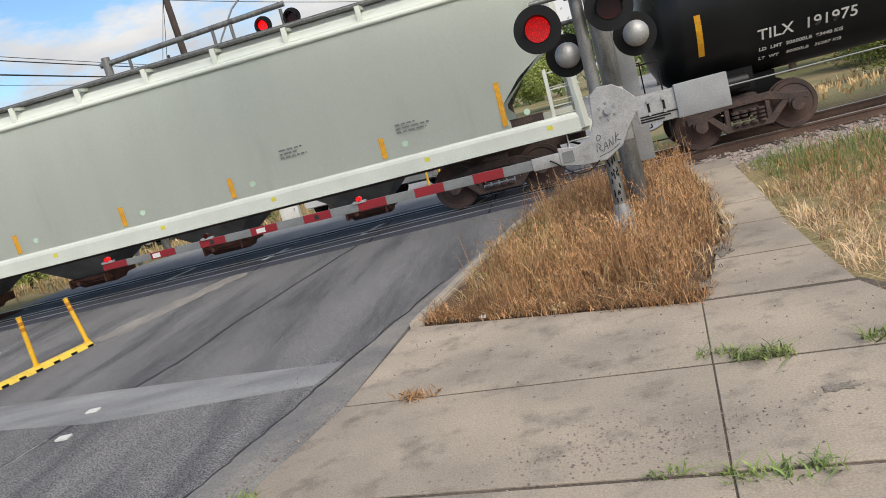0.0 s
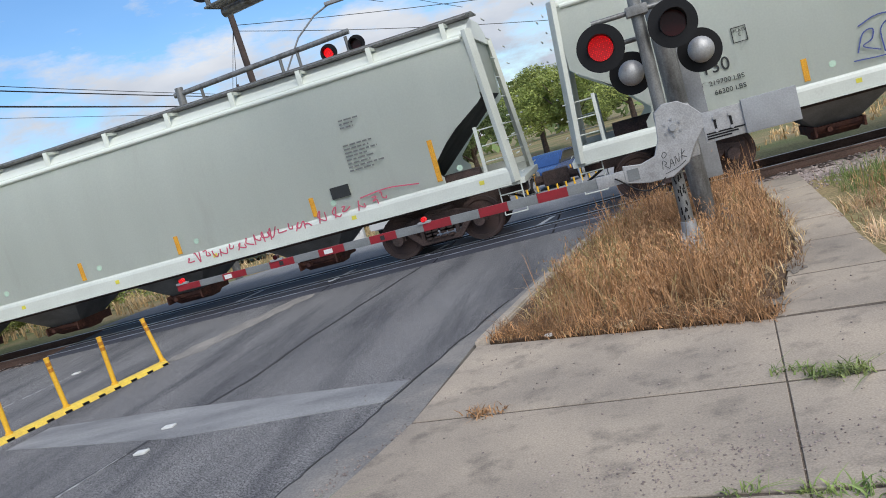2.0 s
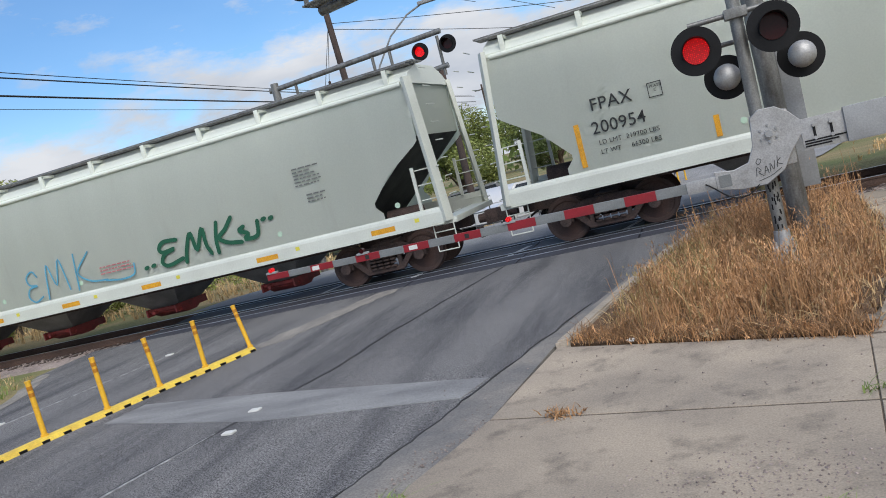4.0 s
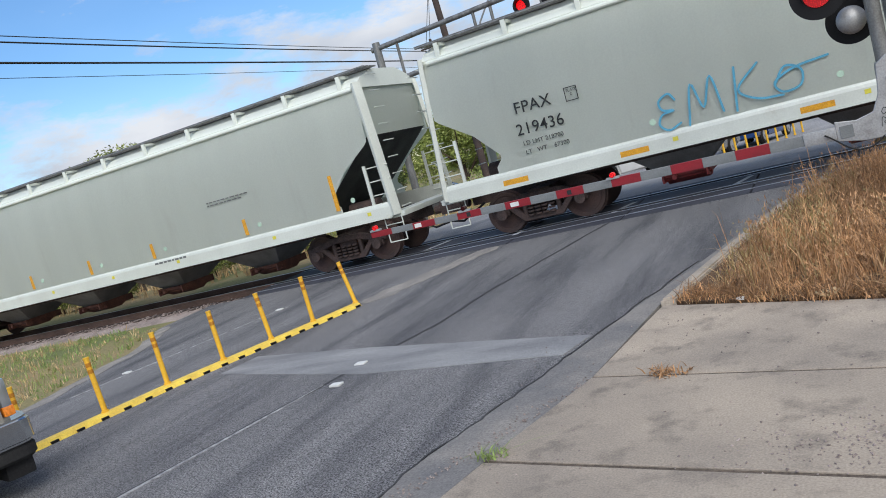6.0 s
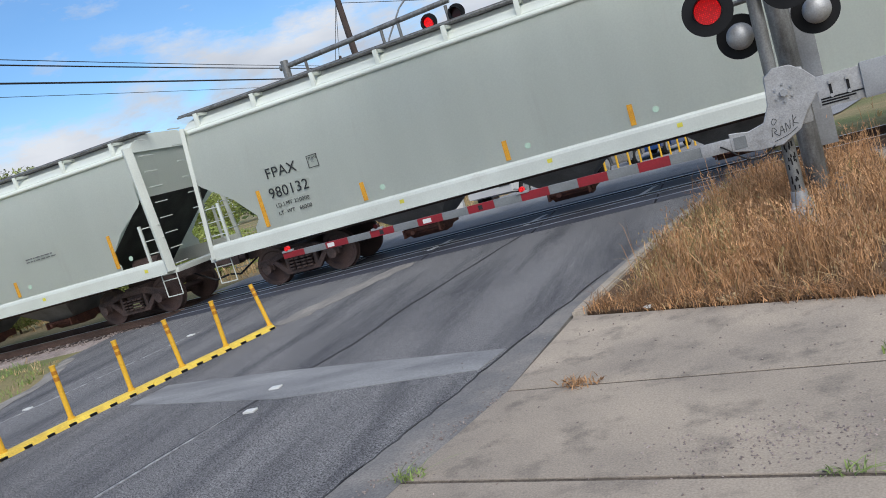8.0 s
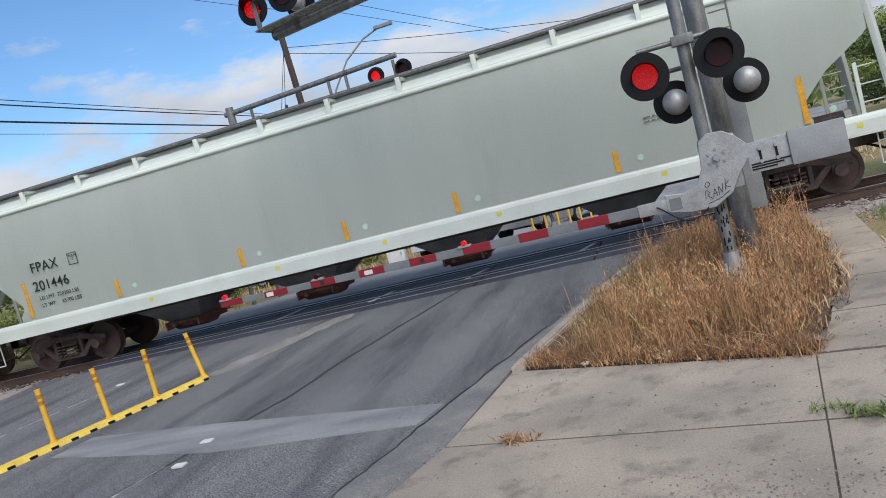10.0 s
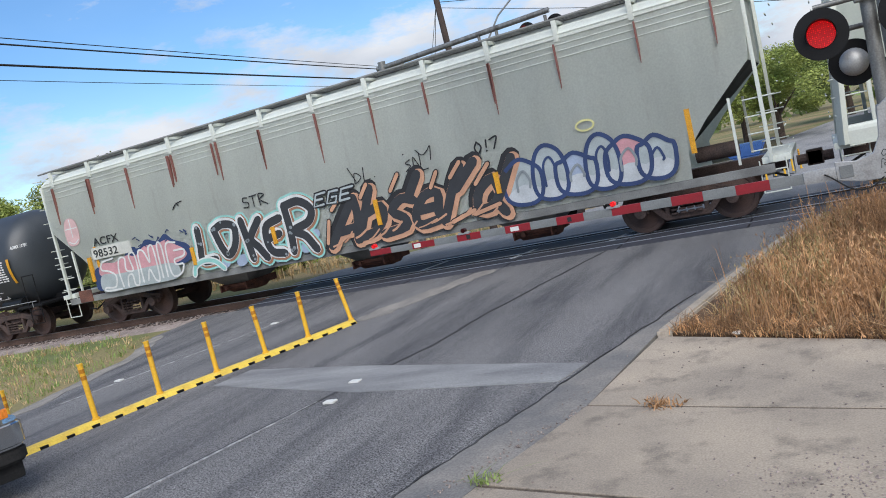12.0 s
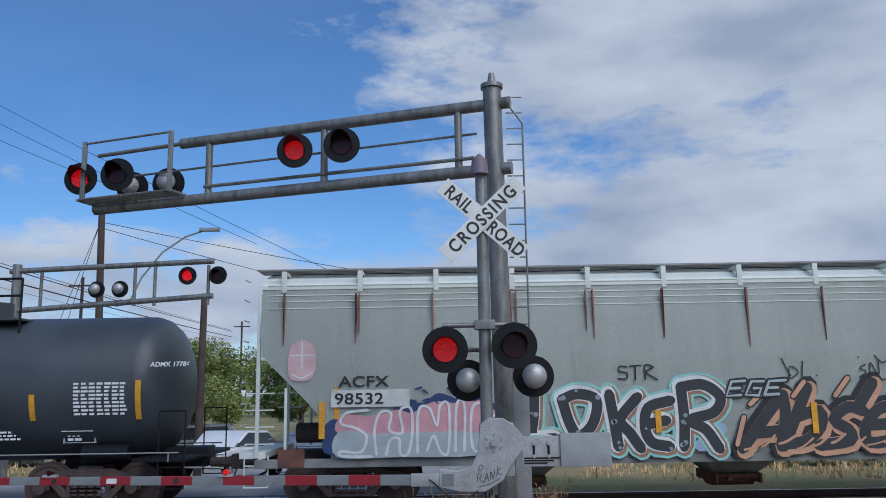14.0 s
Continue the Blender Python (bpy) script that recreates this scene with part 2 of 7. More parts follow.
M_acf = mat("weathered_grey_car_paint", (0.67, 0.705, 0.645), (0.61, 0.64, 0.585), 0.6, scale=0.8, fine=25, grain=0.07, bump=0.03, c3=(0.47, 0.46, 0.41), scale3=1.2, lo3=0.58, hi3=0.9, stretch=(2.5, 1, 0.4))
M_ink = mat("black_lettering", (0.02, 0.022, 0.022), rough=0.6, bump=0)
M_print = mat("faded_print", (0.16, 0.165, 0.16), rough=0.6, bump=0)
M_white_ink = mat("white_lettering", (0.75, 0.75, 0.74), rough=0.6, bump=0)
M_reflect = mat("yellow_reflector", (0.72, 0.36, 0.02), (0.6, 0.28, 0.02), 0.4, scale=8, bump=0)
M_pole = mat("utility_pole_wood", (0.085, 0.06, 0.05), (0.05, 0.038, 0.034), 0.95, fine=30)
M_steel_strip = mat("worn_steel_strip", (0.50, 0.53, 0.58), (0.30, 0.32, 0.36), 0.35, metal=0.6, scale=2, fine=40)
M_wire = mat("wire_black", (0.015, 0.015, 0.016), rough=0.6, bump=0)
SPRAY = {}


def spray(name, c):
    if name not in SPRAY:
        SPRAY[name] = mat("spray_" + name, c, [v * 0.8 for v in c], 0.6, scale=3, fine=40, grain=0.08, bump=0)
    return SPRAY[name]


for m_dull in (M_black, M_tank, M_rubber, M_unlit):
    m_dull.node_tree.nodes["Principled BSDF"].inputs["Specular IOR Level"].default_value = 0.22


# ---- mesh helpers ----
def mesh_ob(name, bm, material, smooth=False):
    me = bpy.data.meshes.new(name)
    bm.normal_update()
    bm.to_mesh(me)
    bm.free()
    if smooth:
        for p in me.polygons:
            p.use_smooth = True
        me.set_sharp_from_angle(angle=radians(35))
    for m in (material if isinstance(material, (list, tuple)) else [material]):
        me.materials.append(m)
    return new(name, me)


def part(name, bm, material, parent, label="", smooth=True):
    ob = mesh_ob(name, bm, material, smooth)
    ob.parent = parent
    if label:
        ob["label"] = label
    return ob


def raw(name, verts, faces, material, parent=None, smooth=False):
    me = bpy.data.meshes.new(name)
    me.from_pydata(verts, [], faces)
    me.materials.append(material)
    if smooth:
        for p in me.polygons:
            p.use_smooth = True
    ob = new(name, me)
    ob.parent = parent
    return ob


def thing(name, m, label, category, group=""):
    return tagged(place(new(name), m), label, category, group)


def place(ob, m):
    ob.matrix_basis = m
    return ob


def box(bm, x0, x1, y0, y1, z0, z1, bevel=0.0, m=None):
    r = bmesh.ops.create_cube(bm, size=1.0)
    vs = r["verts"]
    bmesh.ops.scale(bm, vec=(x1 - x0, y1 - y0, z1 - z0), verts=vs)
    bmesh.ops.translate(bm, vec=((x0 + x1) / 2, (y0 + y1) / 2, (z0 + z1) / 2), verts=vs)
    if m:
        bmesh.ops.transform(bm, matrix=m, verts=vs)
    if bevel:
        es = list({e for v in vs for e in v.link_edges})
        bmesh.ops.bevel(bm, geom=es, offset=bevel, segments=2, affect="EDGES", profile=0.7)
    return bm


def tube(bm, p0, p1, r, seg=16, r2=None):
    p0, p1 = Vector(p0), Vector(p1)
    d = p1 - p0
    res = bmesh.ops.create_cone(bm, cap_ends=True, segments=seg, radius1=r, radius2=r if r2 is None else r2, depth=d.length)
    m = Matrix.Translation((p0 + p1) / 2) @ d.to_track_quat("Z", "Y").to_matrix().to_4x4()
    bmesh.ops.transform(bm, matrix=m, verts=res["verts"])
    return bm


def prism(bm, pts, z0, z1):
    """A solid with the plan pts, counter-clockwise, between two heights."""
    lo, hi = [bm.verts.new((x, y, z0)) for x, y in pts], [bm.verts.new((x, y, z1)) for x, y in pts]
    n = len(pts)
    bm.faces.new(hi)
    bm.faces.new(lo[::-1])
    for i in range(n):
        bm.faces.new((lo[i], lo[(i + 1) % n], hi[(i + 1) % n], hi[i]))
    return bm


def side_prism(bm, pts, y0, y1):
    """A solid with the outline pts in x and z, between two y."""
    a, b = [bm.verts.new((x, y0, z)) for x, z in pts], [bm.verts.new((x, y1, z)) for x, z in pts]
    n = len(pts)
    bm.faces.new(a)
    bm.faces.new(b[::-1])
    for i in range(n):
        bm.faces.new((a[(i + 1) % n], a[i], b[i], b[(i + 1) % n]))
    bmesh.ops.recalc_face_normals(bm, faces=bm.faces)
    return bm


def B():
    return bmesh.new()


def lettering(text, x, y, z, size, material, parent, name="lettering", bold=0.0, tilt=0.0, squash=1.0, depth=0.002):
    cu = bpy.data.curves.new(name, "FONT")
    cu.body, cu.size, cu.extrude, cu.offset = text, size, depth, bold
    cu.materials.append(material)
    cu.space_character = 1.05
    ob = new(name, cu)
    ob.parent = parent
    ob.matrix_basis = Matrix.Translation((x, y, z)) @ pose(0, 0, 0, 90, -tilt, 0) @ Matrix.Diagonal((squash, 1, 1, 1))
    return ob


def bars(bm, x, y, z, rows, width, h, gap):
    for i in range(rows):
        w = width * random.uniform(0.55, 1.0)
        k = x
        while k < x + w:
            e = min(x + w, k + random.uniform(0.05, 0.16))
            box(bm, k, e, y - 0.002, y + 0.002, z - i * (h + gap) - h, z - i * (h + gap))
            k = e + 0.03
    return bm


LAYER = [0]


def smooth_line(pts, n=5, closed=False):
    """Points of a curve through pts."""
    P = [Vector(p) for p in pts]
    if closed:
        P = P[-1:] + P + P[:2]
    else:
        P = [P[0] * 2 - P[1]] + P + [P[-1] * 2 - P[-2]]
    out = []
    for a, b, c, d in zip(P, P[1:], P[2:], P[3:]):
        for k in range(n):
            t = k / n
            out.append(0.5 * (2 * b + (c - a) * t + (2 * a - 5 * b + 4 * c - d) * t * t + (3 * b - a - 3 * c + d) * t ** 3))
    if not closed:
        out.append(P[-2])
    return out


def brush(bm, pts, y, w, n=5, closed=False):
    """A sprayed line of width w with round ends along a smooth curve through (x, z), on a side at y."""
    Q = smooth_line(pts, n, closed) if n > 1 else [Vector(p) for p in pts]
    if closed:
        Q.append(Q[0])
    W = [w / 2] * len(Q)
    if not closed:
        d0, d1 = (Q[0] - Q[1]).normalized(), (Q[-1] - Q[-2]).normalized()
        Q = [Q[0] + d0 * w * 0.5, Q[0] + d0 * w * 0.4] + Q + [Q[-1] + d1 * w * 0.4, Q[-1] + d1 * w * 0.5]
        W = [w * 0.08, w * 0.3] + W + [w * 0.3, w * 0.08]
    LAYER[0] = (LAYER[0] + 1) % 5
    rings = []
    for i, (q, h) in enumerate(zip(Q, W)):
        d = Q[min(i + 1, len(Q) - 1)] - Q[max(i - 1, 0)]
        if d.length < 1e-6:
            d = Vector((1, 0))
        d.normalize()
        nx, nz = -d.y * h, d.x * h
        yy = y - 0.0003 * LAYER[0] - 0.00002 * i
        rings.append([bm.verts.new(v) for v in ((q.x + nx, yy, q.y + nz), (q.x - nx, yy, q.y - nz), (q.x - nx, yy + 0.004, q.y - nz), (q.x + nx, yy + 0.004, q.y + nz))])
    for a, b in zip(rings, rings[1:]):
        for k in range(4):
            bm.faces.new((a[k], a[(k + 1) % 4], b[(k + 1) % 4], b[k]))
    if not closed:
        bm.faces.new(rings[0][::-1]), bm.faces.new(rings[-1])
    bmesh.ops.recalc_face_normals(bm, faces=bm.faces)
    return bm


def extrude_x(bm, prof, x0, x1):
    """A solid with the outline prof in y and z, between two x."""
    a, b = [bm.verts.new((x0, y, z)) for y, z in prof], [bm.verts.new((x1, y, z)) for y, z in prof]
    bm.faces.new(a[::-1]), bm.faces.new(b)
    n = len(prof)
    for i in range(n):
        bm.faces.new((a[i], a[(i + 1) % n], b[(i + 1) % n], b[i]))
    bmesh.ops.recalc_face_normals(bm, faces=bm.faces)
    return bm


# ---- ground, road, pavement ----
def far_z(y):
    """Height of the land beyond the tracks, which falls away from the crossing."""
    return float(np.interp(y, (20.0, 24.0, 27.0, 31.0, 37.0), (0.0, -0.20, -0.42, -0.70, -0.95)))


def build_ground():
    ys = [-600, -60, -8, 4, 9, 12, 14.2, 15.0, 15.6, 19.2, 19.8, 20.8, 24, 27, 31, 37, 100, 900]
    zs = [-0.05, -0.05, -0.05, -0.05, -0.05, -0.05, -0.06, -0.20, -0.28, -0.28, -0.22, -0.14, -0.25, -0.47, -0.75, -1.0, -1.0, -1.0]
    xs = [-900, -120, -40, -20, -8, 0, 8, 20, 40, 120, 900]
    verts = [(x, y, z) for y, z in zip(ys, zs) for x in xs]
    n = len(xs)
    faces = [(j * n + i, j * n + i + 1, (j + 1) * n + i + 1, (j + 1) * n + i) for j in range(len(ys) - 1) for i in range(n - 1)]
    tagged(raw("ground", verts, faces, M_ground), "dry turf with patches of green", "ground", kind="structure")


def build_road():
    bm = B()
    prism(bm, [(-8, -40), (-2.0, -10), (-3.24, 4.6), (-2.82, 6.17), (-2.3, 8.3), (-1.75, 10.23), (-1.15, 12.95), (-0.5, 15.2),
               (-14.6, 15.2), (-14.4, 13.2), (-13.0, 11.2), (-12.1, 7.9), (-12.8, 4), (-22, -40)], -0.35, -0.012)
    road = tagged(mesh_ob("road", bm, M_asphalt), "worn grey asphalt road with tar seams leading over the tracks", "road", kind="structure")
    bm = B()
    rows = []
    for y, xa, xb in ((18.62, -14.4, 0.5), (20.0, -13.9, 0.8), (24.0, -12.6, 1.7), (27.0, -11.8, 2.4), (31.0, -10.8, 3.5), (37.0, -9.3, 5.0), (110.0, 9.0, 24.0)):
        rows.append([bm.verts.new((xa + (xb - xa) * k / 4, y, far_z(y) - 0.006)) for k in range(5)])
    for r0, r1 in zip(rows, rows[1:]):
        for k in range(4):
            bm.faces.new((r0[k], r0[k + 1], r1[k + 1], r1[k]))
    part("far_road", bm, M_asphalt_pale, road, "asphalt beyond the tracks, coloured pale as if sunlit", False)
    # gutter along the pavement
    bm = B()
    prism(bm, [(-2.0, -10), (-1.5, -10), (-2.75, 2.0), (-2.95, 3.3), (-2.62, 4.76), (-2.22, 6.27), (-2.02, 8.29), (-1.64, 10.23), (-1.08, 12.95), (-0.45, 15.0),
               (-0.52, 15.1), (-1.15, 12.95), (-1.78, 10.23), (-2.3, 8.3), (-2.82, 6.17), (-3.24, 4.6)], -0.3, -0.006)
    part("gutter", bm, M_gutter, road, "smooth grey concrete gutter")
    # sealed trench across both lanes
    bm = B()
    prism(bm, [(-2.71, 7.03), (-2.56, 7.57), (-5.75, 8.45), (-8.05, 8.96), (-8.19, 8.29), (-5.22, 7.32)], -0.05, -0.005)
    part("trench_patch", bm, M_patch, road, "pale sealed trench patch")

    def ribbon(name, pts, w, z, material, label=""):
        bm = B()
        P = [Vector(p) for p in pts]
        rings = []
        for i, p in enumerate(P):
            d = (P[min(i + 1, len(P) - 1)] - P[max(i - 1, 0)]).normalized()
            h = w / 2 * (0.35 if i in (0, len(P) - 1) else random.uniform(0.75, 1.15))
            rings.append([bm.verts.new(v) for v in ((p.x - d.y * h, p.y + d.x * h, z), (p.x + d.y * h, p.y - d.x * h, z), (p.x + d.y * h, p.y - d.x * h, z - 0.02), (p.x - d.y * h, p.y + d.x * h, z - 0.02))])
        for a, b in zip(rings, rings[1:]):
            for k in range(4):
                bm.faces.new((a[k], a[(k + 1) % 4], b[(k + 1) % 4], b[k]))
        bm.faces.new(rings[0][::-1]), bm.faces.new(rings[-1])
        bmesh.ops.recalc_face_normals(bm, faces=bm.faces)
        part(name, bm, material, road, label, False)

    def wavy(pts, n, a):
        out = []
        for (xa, ya), (xb, yb) in zip(pts, pts[1:]):
            for k in range(n):
                f = k / n
                out.append((xa + (xb - xa) * f + random.uniform(-a, a), ya + (yb - ya) * f))
        return out + [pts[-1]]

    ribbon("tar_seam", wavy([(-5.43, 7.9), (-5.10, 9.2), (-5.0, 10.6), (-4.65, 12.8), (-4.20, 15.3)], 7, 0.02), 0.06, -0.007, M_seam)
    ribbon("tar_seam", wavy([(-7.2, 0), (-6.08, 5.0), (-5.47, 7.72)], 10, 0.02), 0.05, -0.008, M_seam)
    ribbon("gutter_crack", wavy([(-3.34, 3.4), (-3.20, 4.8), (-2.82, 6.17), (-2.52, 7.53), (-1.85, 10.2)], 9, 0.025), 0.022, -0.003, M_seam)
    ribbon("lane_line", [(-7.1, 0), (-6.0, 5.2), (-5.6, 7.1)], 0.05, -0.004, mat("worn_white_line", (0.45, 0.45, 0.45), (0.16, 0.16, 0.165), 0.8, scale=9, fine=60, grain=0.3), "worn thin white line")
    ribbon("lane_line", wavy([(-11.3, 8.2), (-10.3, 12.8)], 4, 0.0), 0.045, -0.004, bpy.data.materials["worn_white_line"])
    ribbon("sand_drift", wavy([(-7.75, 11.6), (-7.3, 13.2), (-6.6, 15.1)], 8, 0.07), 0.6, -0.005, M_sand, "strip of loose sand")
    ribbon("sand_drift", wavy([(-11.95, 5.5), (-12.0, 8.2), (-12.9, 11.3), (-14.2, 13.2)], 8, 0.06), 0.35, -0.005, M_sand)
    for x, y in ((-5.37, 7.03), (-11.18, 9.3), (-10.38, 12.57), (-5.48, 7.75)):
        bm = B()
        box(bm, x - 0.07, x + 0.07, y - 0.05, y + 0.05, -0.012, 0.012, 0.008)
        part("road_stud", bm, M_white, road, "white road stud")
    # level crossing deck
    deck = tagged(new("crossing_deck"), "dark rubber and asphalt crossing deck between the rails", "level crossing", kind="structure")
    for y0, y1 in ((15.2, 16.50), (16.66, 17.92), (18.08, 18.6)):
        x = -13.6
        while x < -0.3:
            bm = B()
            prism(bm, [(x + 0.02, y0), (x + 2.38, y0), (x + 2.38, y1), (x + 0.02, y1)], -0.3, 0.0 if y0 > 15.5 else -0.004)
            part("deck_panel", bm, M_asphalt_dark, deck, "", False)
            x += 2.4
    mk = bpy.data.materials["worn_white_line"]
    for x, y in ((-1.85, 17.15), (-4.26, 16.93), (-6.45, 16.7), (-9.0, 17.27)):
        bm = B()
        prism(bm, [(x - 0.22, y - 0.42), (x - 0.1, y - 0.42), (x + 0.16, y + 0.45), (x + 0.04, y + 0.45)], -0.01, 0.005)
        part("deck_mark", bm, mat("deck_mark_paint", (0.6, 0.62, 0.64), (0.4, 0.42, 0.44), 0.7) if x > -2 else bpy.data.materials["deck_mark_paint"], deck, "white paint mark")
    for yy in (15.75, 16.42, 16.74, 17.84, 18.16):
        bm = B()
        box(bm, -13.6, -0.5, yy - 0.014, yy + 0.014, -0.02, 0.004)
        part("deck_edge", bm, M_steel_strip, deck, "steel edge strip")


def build_pavement():
    pav = tagged(new("pavement"), "weathered tan concrete pavement slabs with dirt in the joints", "pavement", kind="structure")
    bm = B()
    prism(bm, [(-1.6, -8), (3.0, -8), (2.6, 3), (2.3, 6.3), (2.05, 6.9), (2.1, 8), (2.2, 9.5), (2.45, 11.7), (2.75, 15.0), (2.05, 15.0), (1.93, 12.5), (1.6, 9.66),
               (0.86, 7.06), (-1.97, 8.3), (-2.25, 6.27), (-2.62, 4.76), (-2.9, 3.3), (-2.8, 1.8)], -0.2, -0.010)
    part("bedding", bm, M_joint, pav, "dark dirt in the joints")

    def slab(pts):
        c = Vector((sum(p[0] for p in pts) / len(pts), sum(p[1] for p in pts) / len(pts)))
        q = [Vector(p) + Vector((math.copysign(0.005, c.x - p[0]), math.copysign(0.022, c.y - p[1]))) for p in pts]
        b = B()
        prism(b, [(p.x + random.uniform(-0.004, 0.004), p.y) for p in q], -0.15, random.uniform(-0.003, 0.003))
        bmesh.ops.bevel(b, geom=[e for e in b.edges if all(v.co.z > -0.1 for v in e.verts)], offset=0.004, segments=1, affect="EDGES")
        part("slab", b, M_conc, pav, "", False)

    left = [(-1.97, 8.3), (-2.22, 6.27), (-2.62, 4.76), (-2.95, 3.3), (-2.8, 1.8), (-2.5, 0.2), (-2.2, -1.6), (-1.9, -4)]
    mid = [(0.86, 7.06), (0.67, 5.6), (0.47, 4.1), (0.30, 2.6), (0.1, 1.1), (-0.1, -0.4), (-0.2, -2), (-0.3, -4.5)]
    right = [(2.05, 6.75), (2.3, 5.25), (2.45, 3.7), (2.55, 2.2), (2.65, 0.7), (2.7, -0.8), (2.75, -2.4), (2.8, -4.8)]
    for a, b2 in ((left, mid), (mid, right)):
        for i in range(len(a) - 1):
            slab([a[i + 1], b2[i + 1], b2[i], a[i]])
    wl_ = [(0.90, 7.08), (1.22, 8.3), (1.60, 9.66), (1.74, 10.9), (1.90, 12.2), (1.98, 13.4), (2.06, 14.9)]
    wr_ = [(2.05, 6.8), (2.12, 8.1), (2.22, 9.5), (2.38, 10.8), (2.50, 12.1), (2.62, 13.4), (2.76, 14.9)]
    for i in range(len(wl_) - 1):
        slab([wl_[i], wr_[i], wr_[i + 1], wl_[i + 1]])
    # kerb along the planted bed
    kb = tagged(new("kerb"), "weathered tan concrete kerb beside the dry bed", "kerb", kind="structure")
    pts = [(-1.97, 8.29), (-1.59, 10.23), (-1.02, 12.95), (-0.4, 14.98)]
    for (xa, ya), (xb, yb) in zip(pts, pts[1:]):
        d = Vector((xb - xa, yb - ya)).normalized() * 0.07
        bm = B()
        prism(bm, [(xa - d.y * 0.2, ya), (xa + d.y * 2, ya), (xb + d.y * 2, yb), (xb - d.y * 0.2, yb)], -0.2, 0.06)
        bmesh.ops.bevel(bm, geom=[e for e in bm.edges if all(v.co.z > 0 for v in e.verts)], offset=0.02, segments=2, affect="EDGES")
        part("kerbstone", bm, M_kerb, kb)
    bm = B()
    prism(bm, [(-1.85, 8.32), (0.84, 7.12), (1.2, 8.3), (1.58, 9.66), (1.9, 12.5), (2.04, 14.9), (-0.25, 14.95), (-0.88, 12.95), (-1.45, 10.23)], -0.1, 0.004)
    tagged(mesh_ob("planting_bed", bm, M_soil), "bare dry soil bed under weeds", "planting bed", kind="structure")


def inside(x, y, poly):
    hit = False
    for (xa, ya), (xb, yb) in zip(poly, poly[1:] + poly[:1]):
        if (ya > y) != (yb > y) and x < xa + (y - ya) / (yb - ya) * (xb - xa):
            hit = not hit
    return hit


def blades(name, poly, count, h0, h1, w, material, label, category, z=0.0, lean=0.45, density=None, seed=1, heads=False, height=None, slope=False):
    """Tufts of thin bent blades; each blade bows over in three pieces, some carry a ragged seed head."""
    rnd = random.Random(seed)
    xs, ys = [p[0] for p in poly], [p[1] for p in poly]
    verts, faces = [], []
    made = 0
    while made < count:
        cx, cy = rnd.uniform(min(xs), max(xs)), rnd.uniform(min(ys), max(ys))
        if not inside(cx, cy, poly):
            continue
        tuft = noise.noise((cx * 1.3, cy * 1.3, seed))
        if density and rnd.random() > density(cx, cy):
            continue
        up = height(cx, cy) if height else 1.0
        z = far_z(cy) - 0.06 if slope else z
        wind = rnd.uniform(0, 6.283)
        for k in range(rnd.randint(3, 7)):
            x, y = cx + rnd.gauss(0, 0.035), cy + rnd.gauss(0, 0.035)
            h = rnd.uniform(h0, h1) * (1 + 0.6 * tuft) * rnd.choice((0.45, 0.7, 0.9, 1, 1.15)) * up
            a, l = rnd.gauss(wind, 1.0), abs(rnd.gauss(0, lean)) * h
            dx, dy = math.cos(a) * l, math.sin(a) * l
            b = rnd.uniform(0, 6.283)
            ww = w * rnd.uniform(0.6, 1.3)
            wx, wy = math.cos(b) * ww / 2, math.sin(b) * ww / 2
            i = len(verts)
            for f, g, q in ((0.0, 0.0, 1.0), (0.18, 0.45, 0.9), (0.52, 0.82, 0.65)):
                verts += [(x + dx * f - wx * q, y + dy * f - wy * q, z + h * g), (x + dx * f + wx * q, y + dy * f + wy * q, z + h * g)]
            verts.append((x + dx, y + dy, z + h * rnd.uniform(0.9, 1.0)))
            faces += [(i, i + 1, i + 3, i + 2), (i + 2, i + 3, i + 5, i + 4), (i + 4, i + 5, i + 6)]
            if heads and rnd.random() < 0.3:
                # a spray of short bristles along the top of the stem
                for j in range(rnd.randint(4, 7)):
                    f = rnd.uniform(0.62, 1.0)
                    px, py, pz = x + dx * f * f, y + dy * f * f, z + h * (0.45 + 0.55 * f)
                    c, e = rnd.uniform(0, 6.283), rnd.uniform(0.02, 0.05)
                    ex, ey, ez = px + math.cos(c) * e * 0.6, py + math.sin(c) * e * 0.6, pz + e
                    i = len(verts)
                    verts += [(px - 0.005, py, pz), (px + 0.005, py + 0.002, pz), (ex, ey, ez)]
                    faces.append((i, i + 1, i + 2))
            made += 1
    return tagged(raw(name, verts, faces, material), label, category, kind="stuff")


